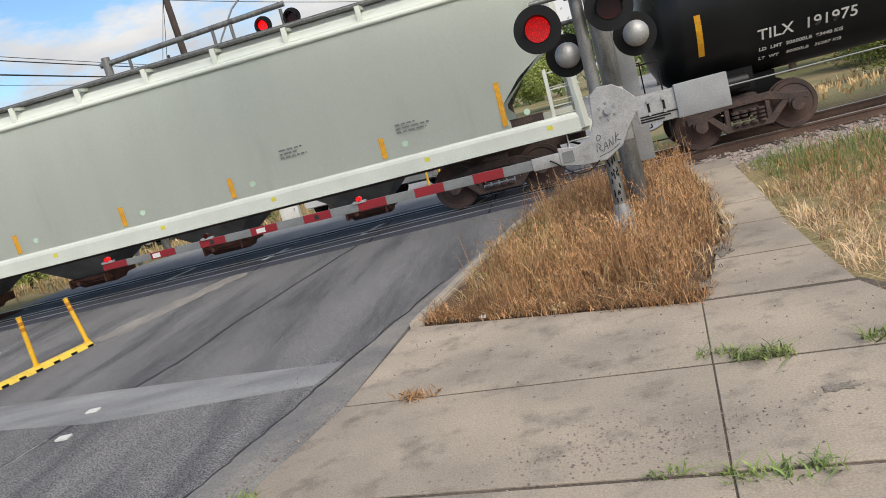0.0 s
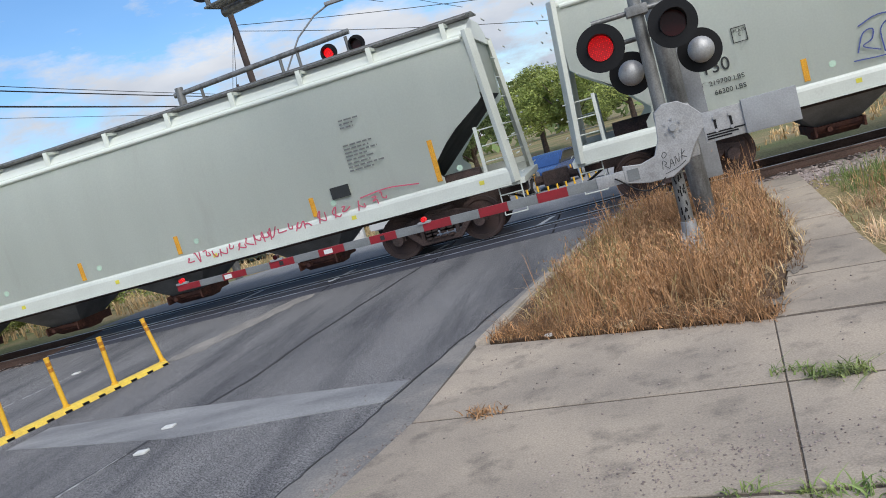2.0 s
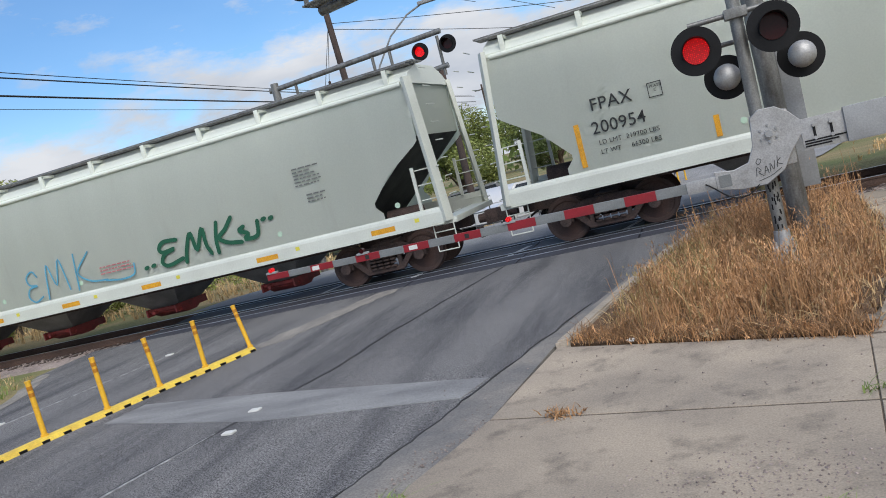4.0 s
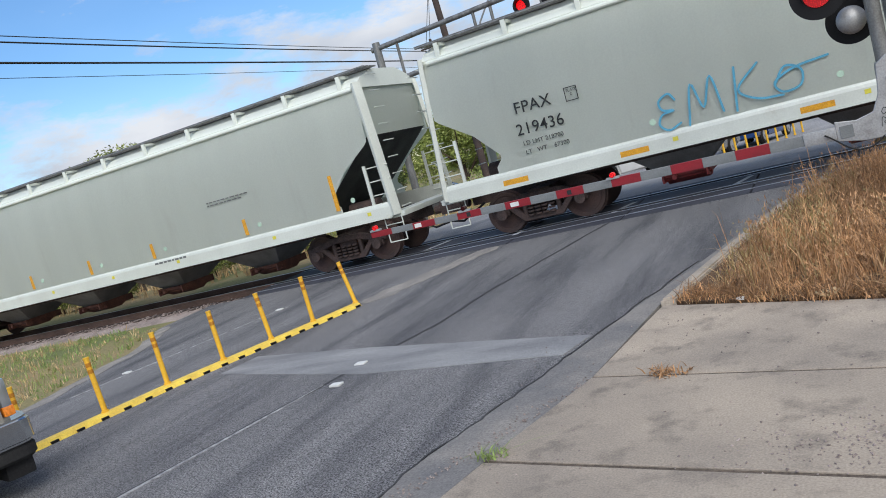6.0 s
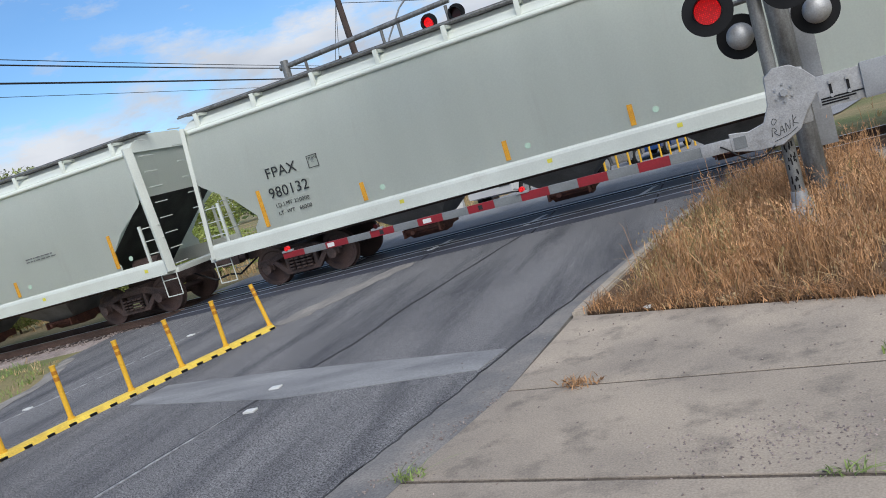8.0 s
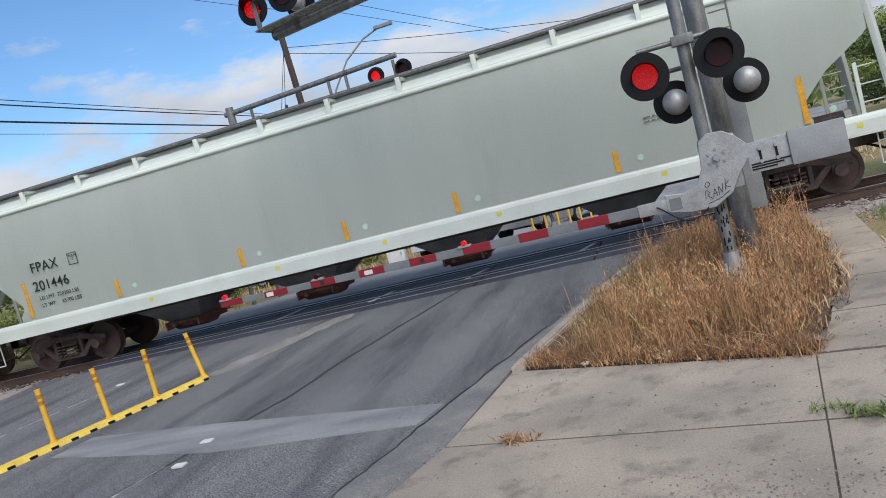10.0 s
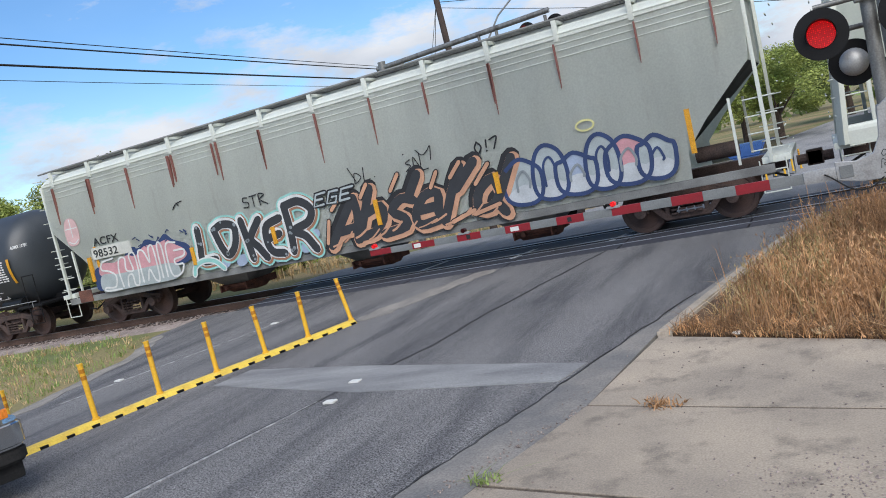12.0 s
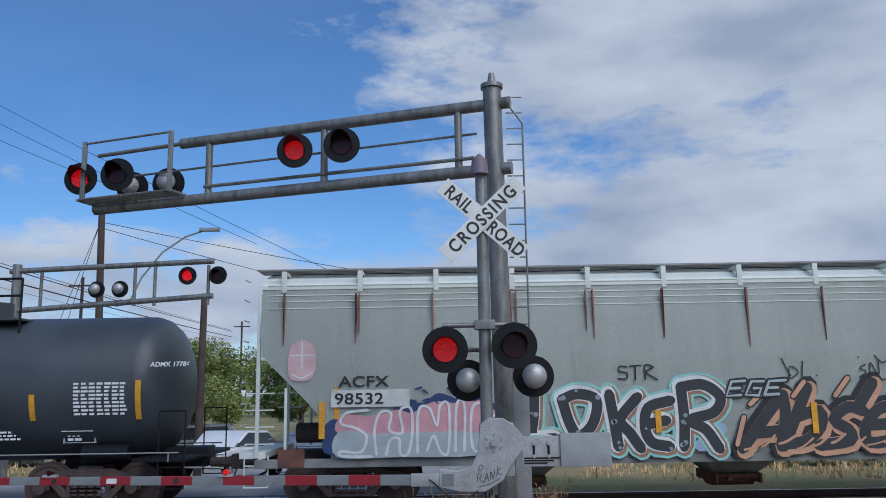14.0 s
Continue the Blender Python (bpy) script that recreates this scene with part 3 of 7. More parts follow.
def build_plants():
    bed = [(-1.42, 8.45), (0.72, 7.38), (1.08, 8.3), (1.42, 9.66), (1.75, 12.3), (1.9, 14.6), (0.12, 14.8), (-0.50, 12.95), (-1.04, 10.23)]
    wide = [(-1.74, 8.25), (0.86, 6.97), (1.36, 8.3), (1.70, 9.66), (1.96, 12.3), (2.0, 14.6), (-0.10, 14.8), (-0.70, 12.95), (-1.26, 10.23)]
    open_spot = lambda x, y: 0.0 if math.hypot((x - 0.5) / 0.34, (y - 10.0) / 0.62) < 1 else 1.0
    clumps = lambda x, y: open_spot(x, y) * max(0.05, min(1.0, 0.45 + 1.9 * noise.noise((x * 1.4, y * 1.4, 7))))
    tall = lambda x, y: max(0.45, min(1.0, 0.5 + 0.36 * (y - 7.15 - 0.45 * max(0.0, 0.8 - x) ))) * (0.9 + 0.5 * noise.noise((x * 0.9, y * 0.9, 3)))
    dark_straw = leafy("brown_straw", (0.17, 0.09, 0.042), (0.27, 0.15, 0.068), 0.6)
    olive_straw = leafy("olive_straw", (0.30, 0.23, 0.09), (0.38, 0.28, 0.12), 0.4)
    blades("dry_weeds", wide, 6000, 0.03, 0.13, 0.009, dark_straw, "brown matted litter of dead weeds", "weeds", lean=1.9, seed=2)
    blades("dry_weeds", wide, 4200, 0.08, 0.26, 0.010, M_straw_pale, "matted pale straw under the weeds", "weeds", lean=1.5, seed=4, height=tall, density=open_spot)
    blades("dry_weeds", bed, 6500, 0.18, 0.52, 0.0085, M_straw, "tall dry tan weeds filling the bed", "weeds", lean=0.7, heads=True, density=clumps, seed=3, height=tall)
    blades("dry_weeds", bed, 5500, 0.16, 0.50, 0.0085, dark_straw, "brown dry weed stems in the bed", "weeds", lean=0.6, heads=True, density=lambda x, y: open_spot(x, y) * (1.05 - clumps(x, y)), seed=12, height=tall)
    blades("dry_weeds", bed, 1200, 0.25, 0.55, 0.007, olive_straw, "olive half-dry stems near the kerb", "weeds", lean=0.5, heads=True, density=lambda x, y: 1.0 if x < -0.2 else 0.15, seed=13, height=tall)
    blades("dry_weeds", wide, 330, 0.42, 0.85, 0.008, M_straw, "taller dry stalks with seed heads", "weeds", lean=0.22, heads=True, seed=5, density=open_spot)
    blades("dry_weeds", [(-1.84, 8.27), (0.86, 6.98), (0.95, 7.3), (-1.7, 8.6)], 1100, 0.04, 0.16, 0.008, M_straw, "dead weeds spilling over the slab edge", "weeds", lean=1.6, seed=33)
    blades("dry_weeds", [(-1.84, 8.27), (0.86, 6.98), (0.95, 7.3), (-1.7, 8.6)], 1500, 0.04, 0.2, 0.008, dark_straw, "brown dead weeds along the slab edge", "weeds", lean=1.3, seed=34)
    verge = [(2.12, 6.4), (2.2, 8), (2.3, 9.5), (2.5, 11.7), (2.8, 14.3), (9, 14.3), (14, 12), (14, 4), (3, 4.5)]
    near_verge = [(2.10, 6.4), (2.16, 8), (2.28, 9.5), (2.5, 11.4), (6.5, 11.4), (6.5, 5.5)]
    blades("verge_grass", verge, 9000, 0.05, 0.18, 0.010, M_straw_pale, "dry matted verge grass", "grass", z=-0.05, lean=1.2, density=lambda x, y: 1.0 if y < 11.5 else 0.35, seed=6)
    blades("verge_grass", near_verge, 7000, 0.06, 0.22, 0.009, leafy("tan_straw", (0.66, 0.47, 0.29), (0.45, 0.30, 0.17), 0.5), "tan dead grass along the pavement", "grass", z=-0.05, lean=1.5, density=clumps, seed=16)
    blades("verge_grass", near_verge, 1800, 0.05, 0.2, 0.008, dark_straw, "brown dead grass along the pavement", "grass", z=-0.05, lean=1.6, seed=17)
    blades("verge_grass", [(2.75, 10.2), (2.85, 13.9), (14, 14.2), (14, 9.4)], 17000, 0.10, 0.28, 0.008, M_grass, "green verge grass beside the ballast", "grass", z=-0.05, lean=0.6, seed=7)
    blades("verge_grass", [(2.7, 8.4), (2.9, 12.6), (6, 12.6), (6, 8)], 1300, 0.25, 0.5, 0.006, M_straw, "dry stalks in the verge", "grass", z=-0.05, heads=True, seed=8)
    lv = [(-12.3, 6), (-12.4, 8), (-13.2, 11.1), (-14.6, 13.3), (-16.5, 14.2), (-34, 13.8), (-34, 6)]
    blades("verge_grass", lv, 14000, 0.04, 0.15, 0.014, M_grass, "green and straw grass along the road edge", "grass", z=-0.05, lean=0.7, seed=9)
    blades("verge_grass", lv, 9000, 0.04, 0.15, 0.012, M_straw_pale, "dry grass along the road edge", "grass", z=-0.05, lean=0.8, seed=10)
    far = [(-60, 20.8), (-14.5, 20.8), (-11, 28), (-8, 40), (-60, 40)]
    blades("far_grass", far, 9000, 0.2, 0.5, 0.03, M_straw_pale, "dry grass beyond the tracks", "grass", seed=11, slope=True)
    blades("far_grass", [(3, 21), (50, 21), (50, 34), (6, 34)], 7000, 0.1, 0.3, 0.04, M_straw_pale, "dry grass beyond the tracks", "grass", seed=12, slope=True)
    # tufts in the pavement joints
    for k, (x, y, n, mt, lab) in enumerate(((1.0, 5.56, 160, M_grass, "green weed tuft in a pavement joint"), (0.55, 4.05, 90, M_grass, "green weed tuft in a pavement joint"), (0.12, 4.2, 40, M_grass, "sparse weed in a pavement joint"),
                                  (-1.54, 6.15, 90, M_straw, "brown dead tuft in a pavement joint"), (-2.6, 4.82, 60, M_grass, "small weed at the gutter edge"), (0.72, 5.75, 40, M_grass, "small weed in a pavement joint"), (0.85, 4.0, 60, M_grass, "small weed in a pavement joint"), (1.75, 5.5, 60, M_grass, "small weed in a pavement joint"))):
        r = 0.11 if n > 60 else 0.07
        blades("weed_tuft", [(x - r * 1.6, y - r * 0.5), (x + r * 1.6, y - r * 0.7), (x + r * 1.6, y + r * 0.5), (x - r * 1.6, y + r * 0.7)], n, 0.03, 0.07, 0.013, mt, lab, "weed", lean=2.2, seed=20 + k)


# ---- track ----
def build_track():
    track = tagged(new("railway_track"), "rusty steel railway track on wooden sleepers in ballast", "railway", kind="structure")
    for yc in (16.58, 18.02):
        for x0, x1 in ((-90, -13.6), (-13.6, -0.2), (-0.2, 90)):
            bm = B()
            prof = [(-0.07, -0.15), (0.07, -0.15), (0.07, -0.135), (0.012, -0.115), (0.012, -0.02), (0.036, -0.012), (0.036, 0.022), (-0.036, 0.022), (-0.036, -0.012), (-0.012, -0.02), (-0.012, -0.115), (-0.07, -0.135)]
            a, b = [bm.verts.new((x0, yc + y, z)) for y, z in prof], [bm.verts.new((x1, yc + y, z)) for y, z in prof]
            bm.faces.new(a), bm.faces.new(b[::-1])
            for i in range(len(prof)):
                bm.faces.new((a[i], b[i], b[(i + 1) % len(prof)], a[(i + 1) % len(prof)]))
            bmesh.ops.recalc_face_normals(bm, faces=bm.faces)
            part("rail", bm, M_seam if x0 == -13.6 else M_rail, track, "rail sunk in the deck" if x0 == -13.6 else "rusty rail", False)
        bm = B()
        box(bm, -90, 90, yc - 0.033, yc + 0.033, 0.021, 0.027, 0.002)
        part("rail_head", bm, M_railtop, track, "polished running surface")
    bm = B()
    box(bm, -0.11, 0.11, 16.0, 18.6, -0.30, -0.15, 0.01)
    tie = part("sleeper", bm, M_tie, track, "", False)
    tie.location.x = 0.3
    for k in range(1, 70):
        o = new("sleeper", tie.data)
        o.parent = track
        o.location.x = 0.3 + k * 0.53 if k < 35 else -14.0 - (k - 35) * 0.53
    # bed and loose stones
    bm = B()
    for x0, x1 in ((-90, -13.6), (-0.2, 90)):
        side = [(15.0, -0.26), (15.7, -0.17), (18.9, -0.17), (19.7, -0.26), (19.7, -0.4), (15.0, -0.4)]
        a, b = [bm.verts.new((x0, y, z)) for y, z in side], [bm.verts.new((x1, y, z)) for y, z in side]
        bm.faces.new(a), bm.faces.new(b[::-1])
        for i in range(6):
            bm.faces.new((a[i], b[i], b[(i + 1) % 6], a[(i + 1) % 6]))
    bmesh.ops.recalc_face_normals(bm, faces=bm.faces)
    part("ballast_bed", bm, M_ballast, track, "pinkish grey ballast bed", False)
    rnd = random.Random(5)
    verts, faces = [], []

    def stone(x, y, z, s):
        i = len(verts)
        for dx, dy, dz in ((-1, 0, 0), (1, 0, 0), (0, -1, 0), (0, 1, 0), (0, 0, 0.8), (0, 0, -0.6)):
            verts.append((x + s * (dx + rnd.uniform(-0.35, 0.35)), y + s * (dy + rnd.uniform(-0.35, 0.35)), z + s * (dz + rnd.uniform(-0.3, 0.3))))
        for f in ((0, 2, 4), (2, 1, 4), (1, 3, 4), (3, 0, 4), (2, 0, 5), (1, 2, 5), (3, 1, 5), (0, 3, 5)):
            faces.append(tuple(i + k for k in f))

    for k in range(15000):
        x = rnd.uniform(-0.1, 26) if k % 3 else rnd.uniform(-36, -13.7)
        y = rnd.uniform(14.6, 19.9)
        z = -0.165 if 15.7 < y < 18.9 else -0.25
        stone(x, y, z + rnd.uniform(0, 0.02), rnd.uniform(0.018, 0.042))
    for k in range(700):
        stone(rnd.uniform(2.4, 5.5), rnd.uniform(13.2, 15.1), -0.05, rnd.uniform(0.012, 0.035))
    tagged(raw("ballast_stones", verts, faces, M_ballast), "pinkish grey crushed ballast stones", "ballast", kind="stuff")
    verts, faces = [], []
    for k in range(520):
        stone(rnd.gauss(0.0, 0.5), rnd.gauss(4.65, 0.2), 0.003, rnd.uniform(0.004, 0.012))
    for k in range(420):
        stone(rnd.uniform(-3.0, 2.2), rnd.uniform(3.2, 8), 0.003, rnd.uniform(0.004, 0.011))
    for k in range(200):
        f = rnd.random()
        stone(-3.1 + f * 0.9 + rnd.gauss(0, 0.05), 4.2 + f * 2.1, 0.0, rnd.uniform(0.004, 0.012))
    tagged(raw("gravel", verts, faces, M_ballast), "scattered fine gravel on the pavement", "gravel", kind="stuff")


# ---- crossing signal, gate, cantilever ----
def lamp_head(parent, x, y, z, face, lit, r=0.29):
    """A round flasher: black backing disc, hood, red lens; face -1 looks towards the viewer's side."""
    head = B()
    tube(head, (x, y, z), (x, y - 0.012 * face * -1, z), r, 40)
    head_ob = part("flasher", head, M_black, parent, "black round flasher backing")
    bm = B()
    res = bmesh.ops.create_uvsphere(bm, u_segments=24, v_segments=12, radius=0.16)
    bmesh.ops.scale(bm, vec=(1, 0.8, 1), verts=res["verts"])
    bmesh.ops.translate(bm, vec=(x, y - face * 0.135, z), verts=res["verts"])
    part("housing", bm, M_alu, head_ob, "silver housing")
    bm = B()
    n, rr = 24, 0.165
    for i in range(n):
        a0, a1 = radians(-20 + 220 * i / n), radians(-20 + 220 * (i + 1) / n)
        L = lambda a: 0.10 + 0.22 * max(0, math.sin(a))
        q = [(math.cos(a) * k, y + face * d, math.sin(a) * k) for a, k, d in ((a0, rr, 0.01), (a1, rr, 0.01), (a1, rr * 0.97, L(a1)), (a0, rr * 0.97, L(a0)))]
        p = [(math.cos(a) * k, y + face * d, math.sin(a) * k) for a, k, d in ((a0, rr - 0.008, 0.01), (a1, rr - 0.008, 0.01), (a1, rr * 0.97 - 0.008, L(a1)), (a0, rr * 0.97 - 0.008, L(a0)))]
        o = [bm.verts.new((x + v[0], v[1], z + v[2])) for v in q]
        j = [bm.verts.new((x + v[0], v[1], z + v[2])) for v in p]
        bm.faces.new(o), bm.faces.new(j[::-1])
        bm.faces.new((o[2], o[3], j[3], j[2]))
    part("hood", bm, M_black, head_ob, "black hood", False)
    bm = B()
    tube(bm, (x, y + face * 0.012, z), (x, y + face * 0.028, z), 0.152, 32)
    part("lens", bm, M_lit if lit else M_unlit, head_ob, "lit red lens" if lit else "dark red lens")
    return head_ob


def build_signal():
    X, Y = 0.56, 10.38
    sig = tagged(new("crossing_signal"), "galvanised crossing signal mast with crossbuck and red flashers", "railway signal")
    bm = B()
    tube(bm, (X, Y, 0.25), (X, Y, 5.15), 0.078, 24)
    part("mast", bm, M_galv, sig, "galvanised round mast")
    bm = B()
    tube(bm, (X, Y, -0.1), (X, Y, 0.18), 0.16, 8)
    tube(bm, (X, Y, 0.18), (X, Y, 0.42), 0.11, 16, 0.09)
    for a in range(4):
        c, s = math.cos(a * 1.571 + 0.78) * 0.14, math.sin(a * 1.571 + 0.78) * 0.14
        tube(bm, (X + c, Y + s, 0.15), (X + c, Y + s, 0.30), 0.02, 8)
        box(bm, X + c * 0.9 - 0.05, X + c * 0.9 + 0.05, Y + s * 0.9 - 0.05, Y + s * 0.9 + 0.05, 0.2, 0.24, 0.008)
    part("base", bm, M_alu, sig, "cast base with bolts")
    bm = B()
    tube(bm, (X - 0.02, Y - 0.06, 5.02), (X - 0.02, Y - 0.06, 5.22), 0.12, 20, 0.10)
    tube(bm, (X - 0.02, Y - 0.06, 5.22), (X - 0.02, Y - 0.06, 5.3), 0.10, 20, 0.02)
    part("bell", bm, mat("bell_enamel", (0.20, 0.13, 0.14), (0.12, 0.13, 0.2), 0.5), sig, "dull red and blue bell")
    rnd = random.Random(4)
    bm = B()
    for k in range(26):
        z, a = rnd.uniform(0.45, 1.05), rnd.uniform(-2.3, -0.8)
        m = Matrix.Translation((X + 0.0775 * math.cos(a), Y + 0.0775 * math.sin(a), z)) @ Matrix.Rotation(a, 4, "Z")
        box(bm, -0.002, 0.003, -0.008, 0.008, -rnd.uniform(0.015, 0.05), 0.02, 0, m)
    tagged(part("peeling_paint", bm, M_black, sig, "dark peeled paint flecks", False), kind="stuff")
    # crossbuck
    for ang, word, a, b2, size in ((-42, "RAIL", -0.40, 0, 0.235), (44, "CROSSING", 0.0, 0, 0.235), (-42, "ROAD", 0.40, 0, 0.235)):
        if word != "ROAD":
            bm = B()
            yy = Y - 0.10 - (0.012 if ang > 0 else 0)
            box(bm, -0.69, 0.69, -0.004, 0.004, -0.118, 0.118, 0.003)
            bl = part("crossbuck_blade", bm, M_white, sig, "white crossbuck blade with black letters", False)
            bl.matrix_basis = Matrix.Translation((X, yy, 4.42)) @ Matrix.Rotation(-radians(ang), 4, "Y")
        t = lettering(word, a, -0.006, -0.08, size, M_ink, bl if word != "ROAD" else rail_blade, bold=0.005)
        t.data.align_x = "CENTER"
        t.data.space_character = 1.25 if word == "CROSSING" else 1.1
        t.scale.x = 0.86 if word == "CROSSING" else 0.80
        if word == "RAIL":
            rail_blade = bl
    # flasher crossarm
    bm = B()
    tube(bm, (X - 0.55, Y - 0.02, 3.05), (X + 0.40, Y - 0.02, 3.05), 0.032, 12)
    box(bm, X - 0.13, X + 0.13, Y - 0.14, Y + 0.1, 2.99, 3.11, 0.02)
    tube(bm, (X - 0.52, Y - 0.02, 3.05), (X - 0.52, Y - 0.02, 2.85), 0.03, 12)
    tube(bm, (X + 0.37, Y - 0.02, 3.05), (X + 0.37, Y - 0.02, 2.85), 0.03, 12)
    tube(bm, (X - 0.22, Y + 0.3, 2.75), (X + 0.66, Y + 0.3, 2.75), 0.03, 12)
    part("crossarm", bm, M_galv, sig, "pipe crossarm with clamp")
    lamp_head(sig, 0.05, Y - 0.10, 2.74, -1, True)
    lamp_head(sig, 0.92, Y - 0.14, 2.78, -1, False)
    lamp_head(sig, 0.34, Y + 0.34, 2.36, 1, False, 0.27)
    lamp_head(sig, 1.20, Y + 0.34, 2.40, 1, False, 0.27)

    gate = tagged(new("crossing_gate"), "lowered crossing gate with red and grey striped arm", "crossing gate")
    gx, gy, gz = 0.63, Y - 0.14, 1.60
    bm = B()
    pts = [(gx - 0.17, gz + 0.22), (gx - 0.06, gz + 0.30), (gx + 0.12, gz + 0.29), (gx + 0.25, gz + 0.20), (gx + 0.36, gz + 0.07), (gx + 0.36, gz - 0.08), (gx + 0.22, gz - 0.25),
           (gx + 0.10, gz - 0.45), (gx - 0.12, gz - 0.58), (gx - 0.40, gz - 0.58), (gx - 0.68, gz - 0.52), (gx - 0.68, gz - 0.30), (gx - 0.46, gz - 0.33), (gx - 0.28, gz - 0.28), (gx - 0.20, gz - 0.10)]
    side_prism(bm, pts, gy - 0.10, gy - 0.06)
    bmesh.ops.bevel(bm, geom=bm.edges[:], offset=0.008, segments=1, affect="EDGES")
    part("arm_bracket", bm, M_alu, gate, "cast aluminium gate arm bracket")
    bm = B()
    box(bm, gx - 0.17, gx + 0.26, gy - 0.05, gy + 0.30, gz - 0.42, gz + 0.24, 0.07)
    part("mechanism_case", bm, M_alu, gate, "grey gate mechanism case")
    bm = B()
    tube(bm, (gx, gy - 0.16, gz), (gx, gy - 0.09, gz), 0.045, 6)
    for a in range(6):
        c, s = math.cos(a * 1.047 + 0.5) * 0.10, math.sin(a * 1.047 + 0.5) * 0.10
        tube(bm, (gx + c, gy - 0.118, gz + s), (gx + c, gy - 0.09, gz + s), 0.016, 6)
    part("hub_bolt", bm, M_grey, gate, "hub with ring of bolts")
    bm = B()
    for pts in ([(-0.20, -0.30), (-0.17, -0.26), (-0.14, -0.29), (-0.18, -0.33), (-0.20, -0.30)], [(-0.22, -0.46), (-0.20, -0.36), (-0.16, -0.40), (-0.19, -0.42), (-0.14, -0.47)], [(-0.13, -0.46), (-0.10, -0.36), (-0.08, -0.45)], [(-0.12, -0.42), (-0.08, -0.41)],
                [(-0.06, -0.44), (-0.05, -0.34), (-0.02, -0.42), (0.0, -0.32)], [(0.02, -0.40), (0.04, -0.27)], [(0.07, -0.30), (0.03, -0.35), (0.08, -0.38)], [(-0.2, -0.52), (-0.05, -0.48), (0.06, -0.42)]):
        brush(bm, [(gx + a, gz + c) for a, c in pts], gy - 0.103, 0.007, 4)
    part("scrawl", bm, M_ink, gate, "thin dark scrawl", False)
    bm = B()
    box(bm, gx - 0.64, gx - 0.50, gy - 0.108, gy - 0.10, gz - 0.5, gz - 0.36, 0.003)
    part("label_plate", bm, M_greystripe, gate, "small square plate", False)
    cu = bpy.data.curves.new("cable", "CURVE")
    cu.dimensions, cu.bevel_depth = "3D", 0.009
    sp = cu.splines.new("BEZIER")
    sp.bezier_points.add(2)
    for q, co in zip(sp.bezier_points, ((gx - 0.80, gy - 0.12, gz - 0.42), (gx - 0.42, gy - 0.13, gz - 0.66), (gx - 0.08, gy - 0.06, gz - 0.45))):
        q.co, q.handle_left_type, q.handle_right_type = co, "AUTO", "AUTO"
    cu.materials.append(M_rubber)
    new("cable", cu).parent = gate
    # counterweight
    bm = B()
    box(bm, gx + 0.34, gx + 0.82, gy - 0.10, gy - 0.07, gz - 0.29, gz + 0.07, 0.004)
    for k in range(2):
        for xx in (gx + 0.48, gx + 0.66):
            tube(bm, (xx, gy - 0.13, gz - 0.02 - k * 0.15), (xx, gy - 0.10, gz - 0.02 - k * 0.15), 0.022, 8)
    part("counterweight_arm", bm, M_alu, gate, "slotted counterweight arm")
    bm = B()
    for xx in (gx + 0.48, gx + 0.66):
        box(bm, xx - 0.014, xx + 0.014, gy - 0.106, gy - 0.10, gz - 0.19, gz - 0.03)
    for k in range(3):
        box(bm, gx + 0.36, gx + 0.80 - k * 0.08, gy - 0.106, gy - 0.10, gz - 0.20 - k * 0.03, gz - 0.182 - k * 0.03)
    part("slot", bm, M_black, gate, "dark slots and grease", False)
    bm = B()
    box(bm, gx + 0.80, gx + 1.42, gy - 0.14, gy - 0.05, gz - 0.30, gz + 0.10, 0.02)
    part("counterweight", bm, M_grey, gate, "grey steel counterweight")
    # arm with stripes
    ax, ay, az = gx - 0.66, gy - 0.06, 1.17
    bm = B()
    box(bm, ax - 0.36, ax + 0.06, ay - 0.035, ay + 0.035, az - 0.075, az + 0.075, 0.01)
    part("arm_adapter", bm, M_alu, gate, "scuffed aluminium arm adapter")
    arm = new("arm")
    arm.parent = gate
    root, tip = Vector((ax - 0.34, ay, az)), Vector((-6.62, 10.62, 1.20))
    d = (tip - root)
    n = 16
    for k in range(n):
        p0, p1 = root + d * (k / n), root + d * ((k + 1) / n)
        h = 0.062 - 0.018 * k / n
        bm = B()
        L = (p1 - p0).length
        box(bm, -L / 2, L / 2, -0.022, 0.022, -h, h, 0.004)
        o = part("stripe", bm, M_redstripe if k % 2 else M_greystripe, arm, "red stripe" if k % 2 else "grey white stripe", False)
        o.matrix_basis = Matrix.Translation((p0 + p1) / 2) @ d.to_track_quat("X", "Z").to_matrix().to_4x4()
    for f in (0.37, 0.73, 0.985):
        p = root + d * f
        bm = B()
        box(bm, p.x - 0.09, p.x + 0.09, p.y - 0.035, p.y + 0.035, p.z + 0.045, p.z + 0.075, 0.006)
        g = part("gate_light", bm, M_grey, arm, "small gate light")
        bm = B()
        tube(bm, (p.x, p.y - 0.04, p.z + 0.10), (p.x, p.y + 0.04, p.z + 0.10), 0.034, 16)
        part("gate_lens", bm, M_lit if f != 0.73 else M_unlit, g, "red gate lamp")
    for f, w in ((0.47, 0.03), (0.60, 0.07), (0.72, 0.03), (0.86, 0.06)):
        p = root + d * f
        bm = B()
        box(bm, p.x - w, p.x + w, p.y - 0.026, p.y - 0.0225, p.z - 0.03, p.z + 0.03)
        part("sticker", bm, M_white if w > 0.05 else M_ink, arm, "small sticker", False)

    can = tagged(new("cantilever_signal"), "galvanised cantilever signal with walkway and red flashers over the road", "railway signal")
    cx, cy = 0.88, 11.4
    bm = B()
    tube(bm, (cx, cy, 0.2), (cx - 0.08, cy, 6.62), 0.135, 28)
